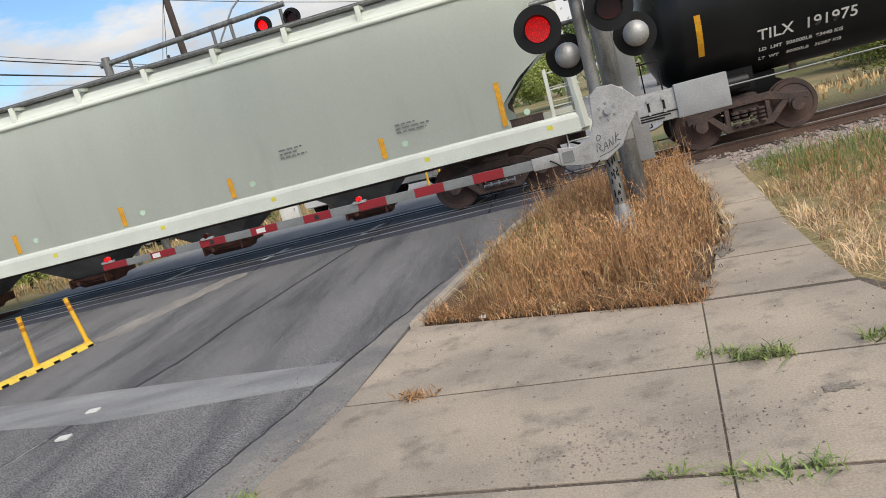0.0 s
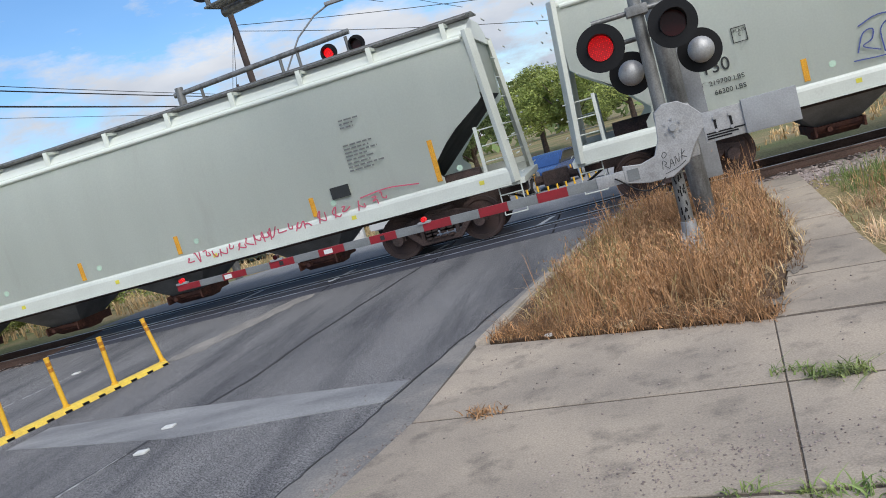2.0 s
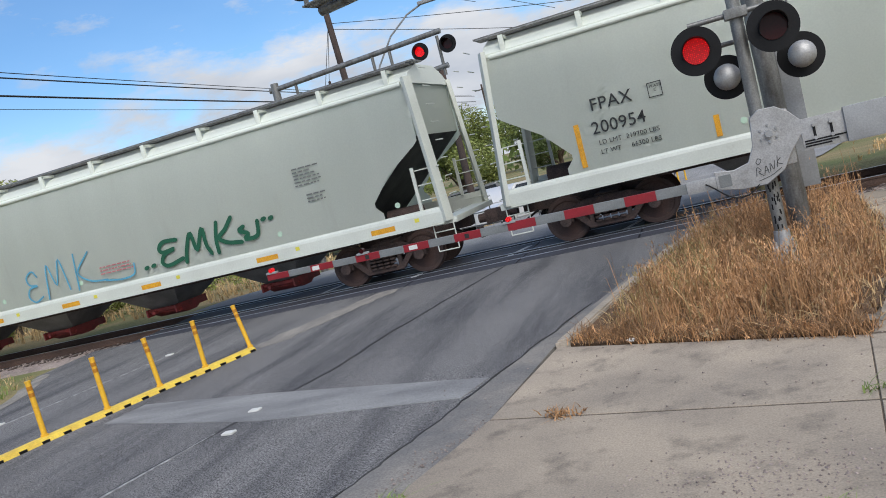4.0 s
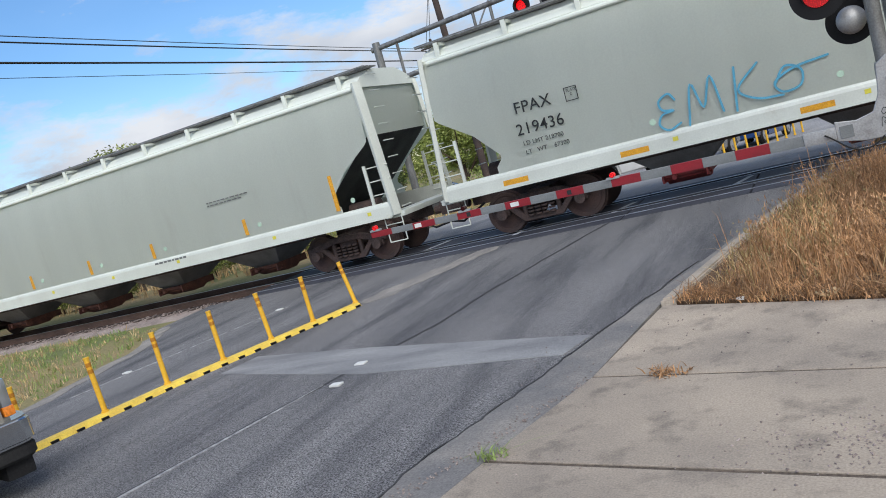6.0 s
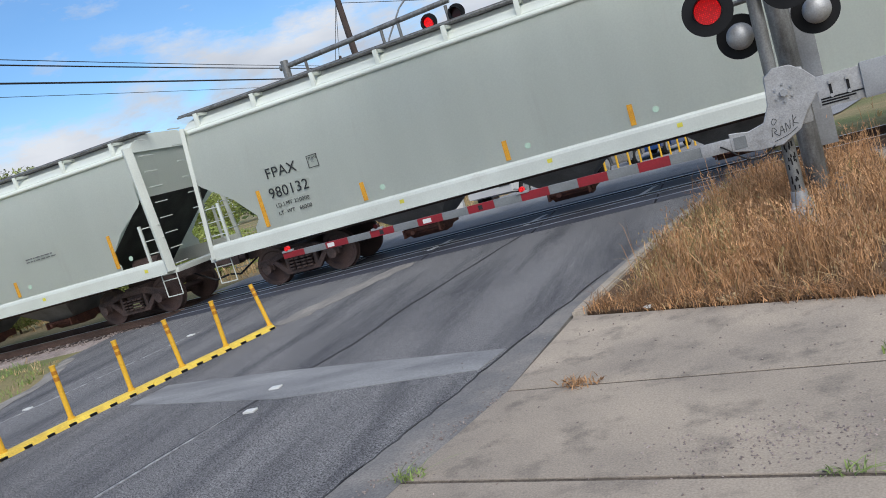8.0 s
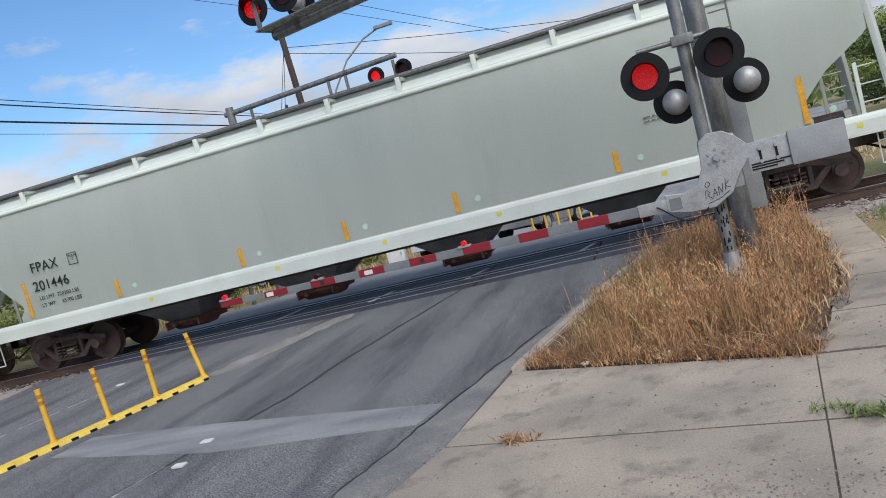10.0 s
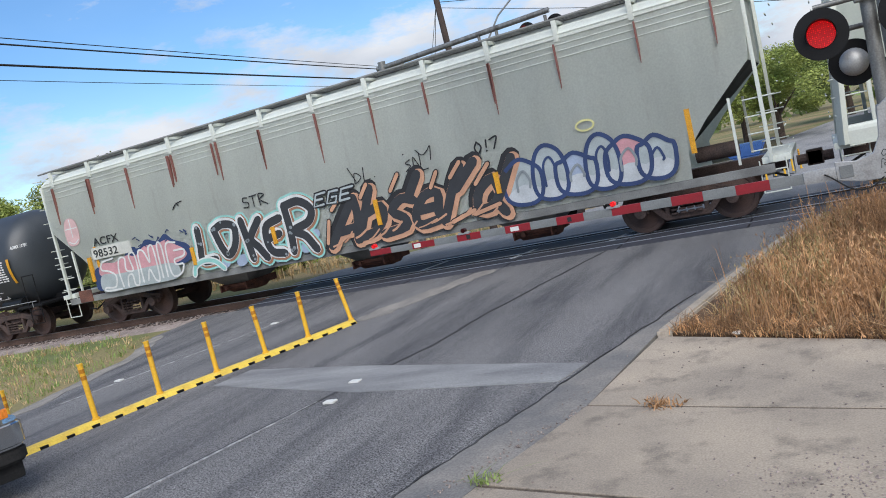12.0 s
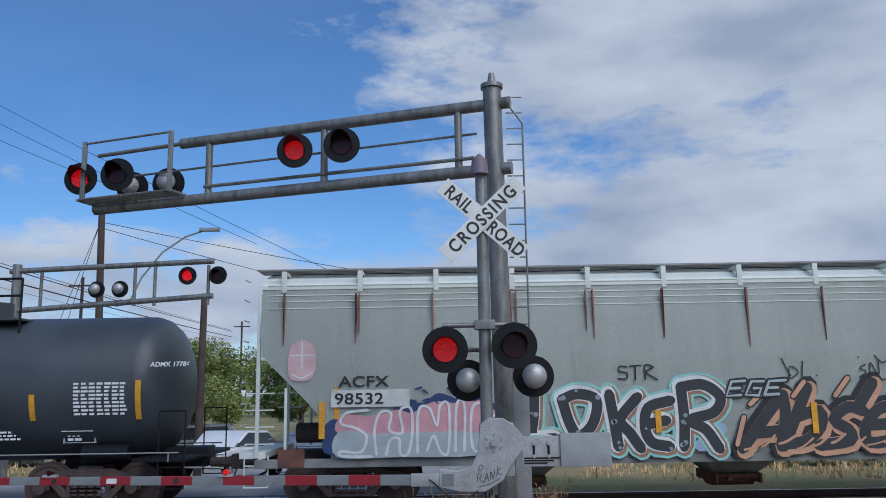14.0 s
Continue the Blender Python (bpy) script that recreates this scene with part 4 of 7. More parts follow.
    tube(bm, (cx - 0.08, cy, 6.62), (cx - 0.08, cy, 6.68), 0.165, 28)
    tube(bm, (cx - 0.08, cy, 6.68), (cx - 0.08, cy, 6.86), 0.07, 16, 0.04)
    part("mast", bm, M_galv, can, "thick galvanised mast with finial")
    bm = B()
    box(bm, cx - 0.3, cx + 0.3, cy - 0.3, cy + 0.3, 0.12, 0.2, 0.02)
    box(bm, cx - 0.4, cx + 0.4, cy - 0.4, cy + 0.4, -0.2, 0.12, 0.02)
    for sx in (-1, 1):
        for sy in (-1, 1):
            tube(bm, (cx + sx * 0.23, cy + sy * 0.23, 0.2), (cx + sx * 0.23, cy + sy * 0.23, 0.33), 0.025, 8)
    part("base_plate", bm, M_galv, can, "bolted base plate")
    bm = B()
    box(bm, cx + 0.10, cx + 0.32, cy - 0.05, cy + 0.14, 0.75, 3.1, 0.01)
    part("cable_channel", bm, M_grey, can, "grey cable channel")
    u = Vector((-6.75, 2.2, 0)).normalized()
    mast = Vector((cx - 0.06, cy, 0))
    P = lambda f, z, o=0.0: mast + u * f + Vector((0, 0, z)) + Vector((u.y, -u.x, 0)) * (-o)
    LEN = 7.1
    bm = B()
    tube(bm, P(-0.25, 5.39), P(LEN, 5.39), 0.092, 20)
    part("lower_pipe", bm, M_galv, can, "lower arm pipe")
    bm = B()
    tube(bm, P(-0.25, 6.38), P(LEN - 1.7, 6.38), 0.088, 20)
    tube(bm, P(LEN - 1.7, 6.38), P(LEN, 6.35), 0.035, 12)
    part("upper_pipe", bm, M_galv, can, "upper arm pipe")
    for f in (0.55, 2.75, 4.85):
        bm = B()
        tube(bm, P(f, 5.39), P(f, 6.38), 0.058, 14)
        part("upright", bm, M_galv, can)
    for f, z in ((5.35, 0), (7.08, 0)):
        bm = B()
        box(bm, -0.04, 0.04, -0.02, 0.02, 5.45, 6.5, 0.005, Matrix.Translation(P(f, 0, 0.35)))
        part("rail_post", bm, M_galv, can)
    bm = B()
    tube(bm, P(0.3, 6.0, -0.12), P(LEN, 5.95, -0.12), 0.02, 8)
    tube(bm, P(0.3, 5.58, 0.05), P(4.9, 5.58, 0.05), 0.03, 8)
    tube(bm, P(5.35, 6.48, 0.35), P(7.1, 6.46, 0.35), 0.02, 8)
    part("handrail", bm, M_galv, can, "thin handrail")
    for k in range(6):
        bm = B()
        tube(bm, P(5.25, 5.48, -0.05 + k * 0.09), P(7.1, 5.48, -0.05 + k * 0.09), 0.022, 8)
        part("walkway_slat", bm, M_galv, can)
    for f in (5.25, 6.2, 7.1):
        part("walkway_bearer", tube(B(), P(f, 5.46, -0.1), P(f, 5.46, 0.45), 0.02, 8), M_galv, can, "steel bearer under the slatted walkway")
    bm = B()
    for k in range(16):
        tube(bm, (cx + 0.12, cy + 0.05, 2.9 + k * 0.24), (cx + 0.36, cy + 0.05, 2.9 + k * 0.24), 0.010, 6)
    tube(bm, (cx + 0.36, cy + 0.05, 2.7), (cx + 0.36, cy + 0.05, 6.1), 0.014, 8)
    tube(bm, (cx + 0.36, cy + 0.05, 6.1), (cx + 0.08, cy + 0.05, 6.5), 0.014, 8)
    part("ladder", bm, M_galv, can, "narrow ladder")
    for f, o, lit in ((2.38 + 0.80, 0.12, True), (2.38, 0.12, False), (7.2, 0.2, True), (6.45, 0.2, False)):
        p = P(f, 5.95, o)
        lamp_head(can, p.x, p.y - 0.12, p.z - (0.08 if f > 5 else 0), -1, lit, 0.28)
    for f in (5.85, 6.6):
        p = P(f, 5.84, -0.15)
        lamp_head(can, p.x, p.y + 0.25, p.z, 1, False, 0.28)

    far = tagged(new("cantilever_signal"), "far galvanised cantilever signal beyond the tracks", "railway signal")
    fx, fy = -12.75, 24.0
    bm = B()
    tube(bm, (fx, fy, -0.5), (fx, fy, 6.15), 0.13, 20)
    part("mast", bm, M_galv, far)
    bm = B()
    tube(bm, (fx - 0.2, fy, 5.95), (-6.85, fy, 6.17), 0.085, 16)
    part("upper_pipe", bm, M_galv, far)
    bm = B()
    tube(bm, (fx - 0.2, fy, 4.75), (-6.85, fy, 5.12), 0.085, 16)
    part("lower_pipe", bm, M_galv, far)
    for x in (-12.0, -9.2, -8.6, -7.0):
        bm = B()
        tube(bm, (x, fy, 4.85), (x, fy, 6.05), 0.05, 10)
        part("upright", bm, M_galv, far)
    for x in (-10.3, -9.6):
        lamp_head(far, x, fy - 0.1, 5.35, 1, False, 0.25)
    lamp_head(far, -7.55, fy - 0.25, 5.70, -1, True, 0.27)
    lamp_head(far, -6.65, fy - 0.25, 5.70, -1, False, 0.27)
    lo = tagged(new("crossing_signal"), "far crossing signal mast with red flashers", "railway signal")
    bm = B()
    tube(bm, (-13.0, 22.6, -0.4), (-13.0, 22.6, 4.4), 0.07, 16)
    part("mast", bm, M_galv, lo)
    lamp_head(lo, -13.4, 22.5, 2.6, -1, True, 0.27)
    lamp_head(lo, -12.6, 22.5, 2.6, -1, False, 0.27)


def build_delineators():
    pts = [(-9.75, 4.0), (-9.5, 5.0), (-9.26, 6.0), (-9.06, 7.01), (-8.86, 7.95), (-8.60, 8.85), (-8.34, 9.70), (-8.08, 10.5), (-7.82, 11.45)]
    sep = tagged(new("lane_separator"), "low yellow plastic lane separator with black notches on the road", "lane separator")
    for (xa, ya), (xb, yb) in zip(pts, pts[1:]):
        d = Vector((xb - xa, yb - ya, 0))
        m = Matrix.Translation((xa, ya, 0)) @ d.to_track_quat("X", "Z").to_matrix().to_4x4()
        n = 3
        for k in range(n):
            L = d.length / n
            bm = B()
            side = [(-0.13, -0.02), (0.13, -0.02), (0.09, 0.045), (0.05, 0.055), (-0.05, 0.055), (-0.09, 0.045)]
            a, b = [bm.verts.new((k * L, y, z)) for y, z in side], [bm.verts.new(((k + 1) * L - 0.004, y, z)) for y, z in side]
            bm.faces.new(a[::-1]), bm.faces.new(b)
            for i in range(6):
                bm.faces.new((a[i], a[(i + 1) % 6], b[(i + 1) % 6], b[i]))
            bmesh.ops.transform(bm, matrix=m, verts=bm.verts)
            bmesh.ops.recalc_face_normals(bm, faces=bm.faces)
            part("separator_segment", bm, M_yellow_kerb, sep, "", False)
            bm = B()
            box(bm, (k + 0.6) * L, (k + 0.6) * L + 0.10, -0.136, -0.10, -0.01, 0.022, 0, m)
            part("separator_notch", bm, M_black, sep, "", False)
    bm = B()
    first = thing("delineator_post", pose(0, 0, 0), "flexible yellow delineator post on the lane separator", "delineator post", "delineator posts along the lane separator")
    tube(bm, (0, 0, 0.04), (0, 0, 0.80), 0.036, 14)
    part("post", bm, M_yellow, first)
    for z in (0.60, 0.69):
        bm = B()
        tube(bm, (0, 0, z), (0, 0, z + 0.055), 0.0375, 14)
        part("band", bm, M_amber, first, "amber reflective band")
    bm = B()
    tube(bm, (0, 0, 0.80), (0, 0, 0.82), 0.040, 14)
    part("cap", bm, M_yellow, first)
    bm = B()
    tube(bm, (0, 0, 0.04), (0, 0, 0.08), 0.05, 14)
    part("foot", bm, M_yellow, first)
    for i, (x, y) in enumerate(pts[::-1]):
        m = pose(x, y, 0, random.uniform(-2, 2), (-9.0 if i == 0 else random.uniform(-3, 1)), 0)
        if i == 0:
            first.matrix_basis = m
        else:
            copy_thing(first, m)
    for k in range(12):
        copy_thing(first, pose(-4.1 + k * 0.26, 24.2 + 0.97 * k, far_z(24.2 + 0.97 * k) - 0.03))


# ---- train ----
RAIL_Z, TRACK_Y = 0.027, 17.3


def bogie(parent, x, wheels):
    bg = new("bogie")
    bg.parent = parent
    bg.location = (x, 0, 0)
    for s in (-1, 1):
        bm = B()
        side_prism(bm, [(-1.12, 0.50), (-1.14, 0.64), (-0.75, 0.70), (-0.45, 0.80), (0.45, 0.80), (0.75, 0.70), (1.14, 0.64), (1.12, 0.50), (0.98, 0.56), (0.74, 0.56), (0.38, 0.66), (-0.38, 0.66), (-0.74, 0.56), (-0.98, 0.56)], s * 0.98 - 0.06, s * 0.98 + 0.06)
        side_prism(bm, [(-0.82, 0.60), (-0.44, 0.20), (0.44, 0.20), (0.82, 0.60), (0.66, 0.60), (0.37, 0.31), (-0.37, 0.31), (-0.66, 0.60)], s * 0.98 - 0.055, s * 0.98 + 0.055)
        for xx in (-0.38, 0.38):
            box(bm, xx - 0.045, xx + 0.045, s * 0.98 - 0.05, s * 0.98 + 0.05, 0.24, 0.72)
        for xx in (-0.89, 0.89):
            box(bm, xx - 0.14, xx + 0.14, s * 0.98 - 0.065, s * 0.98 + 0.065, 0.40, 0.62)
        bmesh.ops.bevel(bm, geom=bm.edges[:], offset=0.012, segments=1, affect="EDGES")
        part("side_frame", bm, M_truck, bg, "rusty cast side frame")
        for k in range(4):
            bm = B()
            xx = -0.24 + k * 0.16
            for j in range(4):
                tube(bm, (xx, s * 1.06, 0.31 + j * 0.075), (xx, s * 1.06, 0.345 + j * 0.075), 0.068, 10)
            part("spring", bm, M_truck, bg, "coil spring")
        for xx in (-0.89, 0.89):
            bm = B()
            tube(bm, (xx, s * 1.0, 0.46), (xx, s * 1.16, 0.46), 0.12, 12)
            part("axle_cap", bm, M_truck, bg)
    bm = B()
    box(bm, -0.25, 0.25, -0.95, 0.95, 0.5, 0.85, 0.04)
    part("bolster", bm, M_truck, bg)
    for xx in (-0.89, 0.89):
        half = [(0.83, 0.001), (0.83, 0.15), (0.805, 0.19), (0.785, 0.36), (0.80, 0.38), (0.80, 0.455), (0.66, 0.457), (0.655, 0.48), (0.63, 0.478), (0.63, 0.36), (0.66, 0.2), (0.62, 0.10), (0.55, 0.08)]
        prof = [(-y, r) for y, r in half] + half[::-1]
        bm = B()
        rings = [[bm.verts.new((math.cos(k * math.pi / 14) * r, y, math.sin(k * math.pi / 14) * r)) for k in range(28)] for y, r in prof]
        for r0, r1 in zip(rings, rings[1:]):
            for k in range(28):
                bm.faces.new((r0[k], r0[(k + 1) % 28], r1[(k + 1) % 28], r1[k]))
        bmesh.ops.recalc_face_normals(bm, faces=bm.faces)
        w = part("wheelset", bm, M_wheel, bg, "steel wheelset")
        w.location = (xx, 0, 0.455)
        wheels.append((w, xx))


def ladder(parent, x, y, z0, z1, n, w=0.42, along="x", material=None):
    bm = B()
    tube(bm, (0, 0, 0), (w, 0, 0) if along == "x" else (0, w, 0), 0.013, 6)
    first = part("rung", bm, material or M_sill, parent, "thin ladder rung")
    first.location = (x, y, z0)
    for k in range(1, n):
        o = new("rung", first.data)
        o.parent = parent
        o.location = (x, y, z0 + (z1 - z0) * k / (n - 1))


CARS, WHEELS = [], []


def hopper_car(u0, length, label, paint, top=4.02, old=False):
    """A covered hopper, its left end at u0 when the clip starts."""
    car = thing("hopper_car", pose(u0, TRACK_Y, RAIL_Z), label, "freight car", "cars of the passing train")
    CARS.append((car, u0))
    L, e = length, 0.55
    hw = 1.58
    # side walls with cut lower corners and a gentle barrel
    rows = [(1.33, 1.58), (1.50, 1.585), (2.0, 1.60), (2.6, 1.605), (3.2, 1.575), (3.7, 1.50), (top, 1.41)]
    if old:
        rows = [(0.97, 1.55), (2.0, 1.60), (2.8, 1.61), (3.4, 1.58), (3.75, 1.55), (top, 1.50)]

    def xcut(z):
        if old:
            return float(np.interp(z, (0.97, 1.5, 1.9, 2.6, 2.95), (1.75, 1.72, 1.42, 0.72, 0.36)))
        return float(np.interp(z, (1.5, 1.66, 1.75, 2.26, 2.72, 2.80), (1.52, 1.66, 1.66, 1.18, 0.48, 0.40)))

    zz = sorted({r[0] for r in rows} | ({1.5, 2.6, 2.9} if old else {1.66, 1.75, 2.26, 2.72, 2.80}))
    yy = lambda z: float(np.interp(z, [r[0] for r in rows], [r[1] for r in rows]))
    N = 14
    for s in (-1, 1):
        bm = B()
        grid = []
        for z in zz:
            a, b = xcut(z), L - xcut(z)
            grid.append([bm.verts.new((a + (b - a) * i / N, s * yy(z), z)) for i in range(N + 1)])
        for r0, r1 in zip(grid, grid[1:]):
            for i in range(N):
                bm.faces.new((r0[i], r0[i + 1], r1[i + 1], r1[i]) if s < 0 else (r0[i + 1], r0[i], r1[i], r1[i + 1]))
        bmesh.ops.solidify(bm, geom=bm.faces[:], thickness=0.02)
        bmesh.ops.recalc_face_normals(bm, faces=bm.faces)
        part("side_wall", bm, paint, car, "barrel-shaped side wall")
    # roof
    bm = B()
    y0 = yy(top)
    prof = [(-y0 - 0.02, top - 0.02), (-y0 - 0.02, top + 0.05), (-y0 + 0.25, top + 0.22), (-0.6, top + 0.40), (0.6, top + 0.40), (y0 - 0.25, top + 0.22), (y0 + 0.02, top + 0.05), (y0 + 0.02, top - 0.02)]
    a, b = [bm.verts.new((0.36, y, z)) for y, z in prof], [bm.verts.new((L - 0.36, y, z)) for y, z in prof]
    bm.faces.new(a[::-1]), bm.faces.new(b)
    for i in range(len(prof)):
        bm.faces.new((a[i], b[i], b[(i + 1) % 8], a[(i + 1) % 8]))
    bmesh.ops.recalc_face_normals(bm, faces=bm.faces)
    part("roof", bm, paint, car, "", False)
    bm = B()
    if old:
        for z in (top - 0.02, top - 0.14, top - 0.26, top - 0.40):
            tube(bm, (0.5, -yy(z) - 0.004, z), (L - 0.5, -yy(z) - 0.004, z), 0.010, 8)
            part("top_moulding", bm, paint, car, "pressed top moulding")
            bm = B()
        tube(bm, (0.5, -yy(top) - 0.012, top + 0.06), (L - 0.5, -yy(top) - 0.012, top + 0.06), 0.02, 8)
    else:
        tube(bm, (0.5, -y0 - 0.03, top - 0.03), (L - 0.5, -y0 - 0.03, top - 0.03), 0.05, 10)
    part("top_chord", bm, paint, car, "top edge moulding")
    # running board
    ry, rz = (-y0 + 0.03, top + 0.24) if not old else (-0.95, top + 0.42)
    bm = B()
    for k in range(4):
        box(bm, 0.2, L - 0.2, -1.22 + k * 0.17, -1.10 + k * 0.17, top + 0.40, top + 0.43)
    part("running_board", bm, M_galv if not old else M_chute, car, "steel grating running board", False)
    n = 13
    for k in range(n):
        bm = B()
        x = 0.8 + (L - 1.6) * k / (n - 1)
        box(bm, x - 0.05, x + 0.05, -y0 - 0.01, -1.0, top + 0.28, top + 0.34, 0.008)
        box(bm, x - 0.05, x + 0.05, -y0 - 0.03, -y0 + 0.03, top - 0.08, top + 0.34, 0.008)
        part("board_bracket", bm, paint, car, "roof walkway bracket")
    bm = B()
    tube(bm, (0.3, -y0 + 0.02, top + 0.36), (L - 0.3, -y0 + 0.02, top + 0.36), 0.022, 8)
    part("walkway_rail", bm, M_galv if not old else M_chute, car)
    # sill
    for s in (-1, 1):
        bm = B()
        if old:
            box(bm, 0.3, L - 0.3, s * 1.50 - 0.05, s * 1.50 + 0.05, 0.80, 0.965, 0.015)
        else:
            extrude_x(bm, [(s * (hw - 0.04), 1.03), (s * (hw + 0.05), 1.03), (s * (hw + 0.055), 1.05), (s * (hw + 0.055), 1.27), (s * (hw + 0.04), 1.325), (s * (hw + 0.012), 1.365), (s * (hw - 0.04), 1.375)], 0.25, L - 0.25)
            box(bm, 0.25, L - 0.25, s * (hw + 0.03) - 0.05, s * (hw + 0.03) + 0.05, 1.012, 1.028, 0.003)
        # older car: dark grey sill paints in the shadow line below its side
        part("side_sill", bm, M_chute if old else M_sill, car, "white side sill" if not old else "side sill", False)
    # end frames
    for x, d in ((0, 1), (L, -1)):
        bm = B()
        for s in (-1, 1):
            if old:
                box(bm, min(x + d * 0.30, x + d * 0.37), max(x + d * 0.30, x + d * 0.37), s * 1.52 - 0.04, s * 1.52 + 0.04, 1.0, top, 0.01)
                box(bm, min(x + d * 0.85, x + d * 0.90), max(x + d * 0.85, x + d * 0.90), s * 1.52 - 0.03, s * 1.52 + 0.03, 1.05, 2.3, 0.005)
            else:
                m = look((x + d * 0.16, s * 1.56, 1.05), (x + d * 0.36, s * 1.45, top + 0.1))
                hgt = (Vector((x + d * 0.16, s * 1.56, 1.05)) - Vector((x + d * 0.36, s * 1.45, top + 0.1))).length
                box(bm, -0.11, 0.11, -0.05, 0.05, -hgt, 0.0, 0.015, m)
            if not old:
                box(bm, min(x + d * 0.66, x + d * 0.73), max(x + d * 0.66, x + d * 0.73), s * 1.53 - 0.025, s * 1.53 + 0.025, 1.36, 2.28, 0.005)
        box(bm, min(x, x + d * 0.5), max(x, x + d * 0.5), -1.5, 1.5, 0.98, 1.10, 0.01)
        part("end_frame", bm, M_sill if not old else paint, car, "end frame posts")
        for s in (-1, 1):
            ladder(car, x + d * 0.1 if d > 0 else x - 0.1 - 0.55, s * 1.5, 1.25, 2.2, 4, 0.55, material=M_sill if not old else paint)
            ladder(car, x + d * 0.02, s * 1.5 - s * 0.48 if s > 0 else -1.5, 1.2, top + 0.2, 9, 0.45, "y", material=M_sill if not old else paint)
            ladder(car, x + d * 0.1 if d > 0 else x - 0.55, s * 1.5, 0.45, 0.85, 2, 0.45)
            for k in (0.1, 0.55):
                bm = B()
                tube(bm, (x + d * k, s * 1.5, 0.45), (x + d * k, s * 1.5, 1.05), 0.014, 6)
                part("step_iron", bm, M_sill, car)
        # slope sheet, its shade under the car end put into a dark colour
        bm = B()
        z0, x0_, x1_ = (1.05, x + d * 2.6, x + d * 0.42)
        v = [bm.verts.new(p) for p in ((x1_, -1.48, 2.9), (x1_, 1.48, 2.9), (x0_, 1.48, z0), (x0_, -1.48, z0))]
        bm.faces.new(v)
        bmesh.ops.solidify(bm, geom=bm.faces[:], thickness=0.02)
        part("slope_sheet", bm, M_sheet_shade, car, "sloping end sheet, coloured dark for the shade under the car end", False)
        bm = B()
        v2 = [bm.verts.new(p) for p in ((x1_, -1.45, top), (x1_, 1.45, top), (x1_ + d * 0.001, 1.48, 2.9), (x1_ + d * 0.001, -1.48, 2.9))]
        bm.faces.new(v2)
        bmesh.ops.solidify(bm, geom=bm.faces[:], thickness=0.02)
        part("end_sheet", bm, paint, car, "upright end sheet", False)
        bm = B()
        tube(bm, (x - d * 0.02, 0, 0.82), (x - d * 0.48, 0, 0.82), 0.10, 10)
        box(bm, min(x - d * 0.5, x - d * 0.2), max(x - d * 0.5, x - d * 0.2), -0.14, 0.14, 0.68, 0.98, 0.03)
        part("coupler", bm, M_truck, car, "rusty coupler")
        bm = B()
        tube(bm, (x + d * 0.5, -0.35, 0.75), (x - d * 0.1, -0.38, 0.45), 0.025, 8)
        tube(bm, (x - d * 0.1, -0.38, 0.45), (x - d * 0.45, -0.3, 0.50), 0.025, 8)
        part("air_hose", bm, M_rubber, car)
        bm = B()
        box(bm, min(x + d * 0.15, x + d * 2.8), max(x + d * 0.15, x + d * 2.8), -0.2, 0.2, 0.72, 1.05, 0.02)
        part("draft_sill", bm, M_truck, car)
    # brake gear
    bm = B()
    tube(bm, (0.9, -0.4, 1.4), (1.7, -0.4, 1.4), 0.2, 12)
    part("brake_reservoir", bm, M_truck, car)
    bm = B()
    tube(bm, (L - 1.7, -0.9, 1.35), (L - 0.9, -0.9, 1.35), 0.15, 12)
    part("brake_reservoir", bm, M_truck, car)
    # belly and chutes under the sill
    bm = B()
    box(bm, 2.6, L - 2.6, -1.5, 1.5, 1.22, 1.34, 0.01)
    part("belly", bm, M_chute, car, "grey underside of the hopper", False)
    bm = B()
    box(bm, 2.4, L - 2.4, -0.28, 0.28, 0.98, 1.24, 0.02)
    part("centre_sill", bm, M_truck, car, "rusty centre sill", False)
    n = 4 if not old else 3
    a0, a1 = 3.3, L - 3.3
    for k in range(n):
        c = a0 + (a1 - a0) * (k + 0.5) / n
        h = min((a1 - a0) / n / 2, 1.2)
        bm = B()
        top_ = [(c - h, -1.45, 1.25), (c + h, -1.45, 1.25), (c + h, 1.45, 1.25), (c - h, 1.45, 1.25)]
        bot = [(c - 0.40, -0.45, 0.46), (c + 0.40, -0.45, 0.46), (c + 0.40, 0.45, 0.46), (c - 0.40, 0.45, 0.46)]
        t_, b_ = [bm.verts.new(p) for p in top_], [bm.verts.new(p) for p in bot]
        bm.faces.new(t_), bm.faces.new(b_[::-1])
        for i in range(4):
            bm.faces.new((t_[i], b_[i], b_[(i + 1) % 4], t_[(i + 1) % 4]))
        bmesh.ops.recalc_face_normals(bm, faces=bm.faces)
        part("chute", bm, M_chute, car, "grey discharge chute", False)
        bm = B()
        extrude_x(bm, [(-0.62, 0.475), (-0.58, 0.40), (-0.2, 0.22), (0.2, 0.22), (0.58, 0.40), (0.62, 0.475)], c - 0.42, c + 0.42)
        tube(bm, (c - 0.5, -0.45, 0.36), (c + 0.5, -0.45, 0.36), 0.035, 10)
        tube(bm, (c - 0.2, -0.72, 0.40), (c - 0.2, 0.72, 0.40), 0.05, 10)
        for xx in (c - 0.44, c + 0.44):
            box(bm, xx - 0.02, xx + 0.02, -0.66, 0.66, 0.30, 0.49)
        part("outlet_gate", bm, M_redgate if label.startswith("clean") else M_rust, car, "outlet gate")
    bm = B()
    tube(bm, (2.5, -1.1, 0.95), (L - 2.5, -1.1, 0.95), 0.025, 8)
    part("brake_pipe", bm, M_truck, car)
    bogie(car, 2.05, WHEELS)
    bogie(car, L - 2.05, WHEELS)
    # reflectors
    xs = [1.86, 4.37, 7.63, 10.15, 12.62, 15.85, L - 1.62]
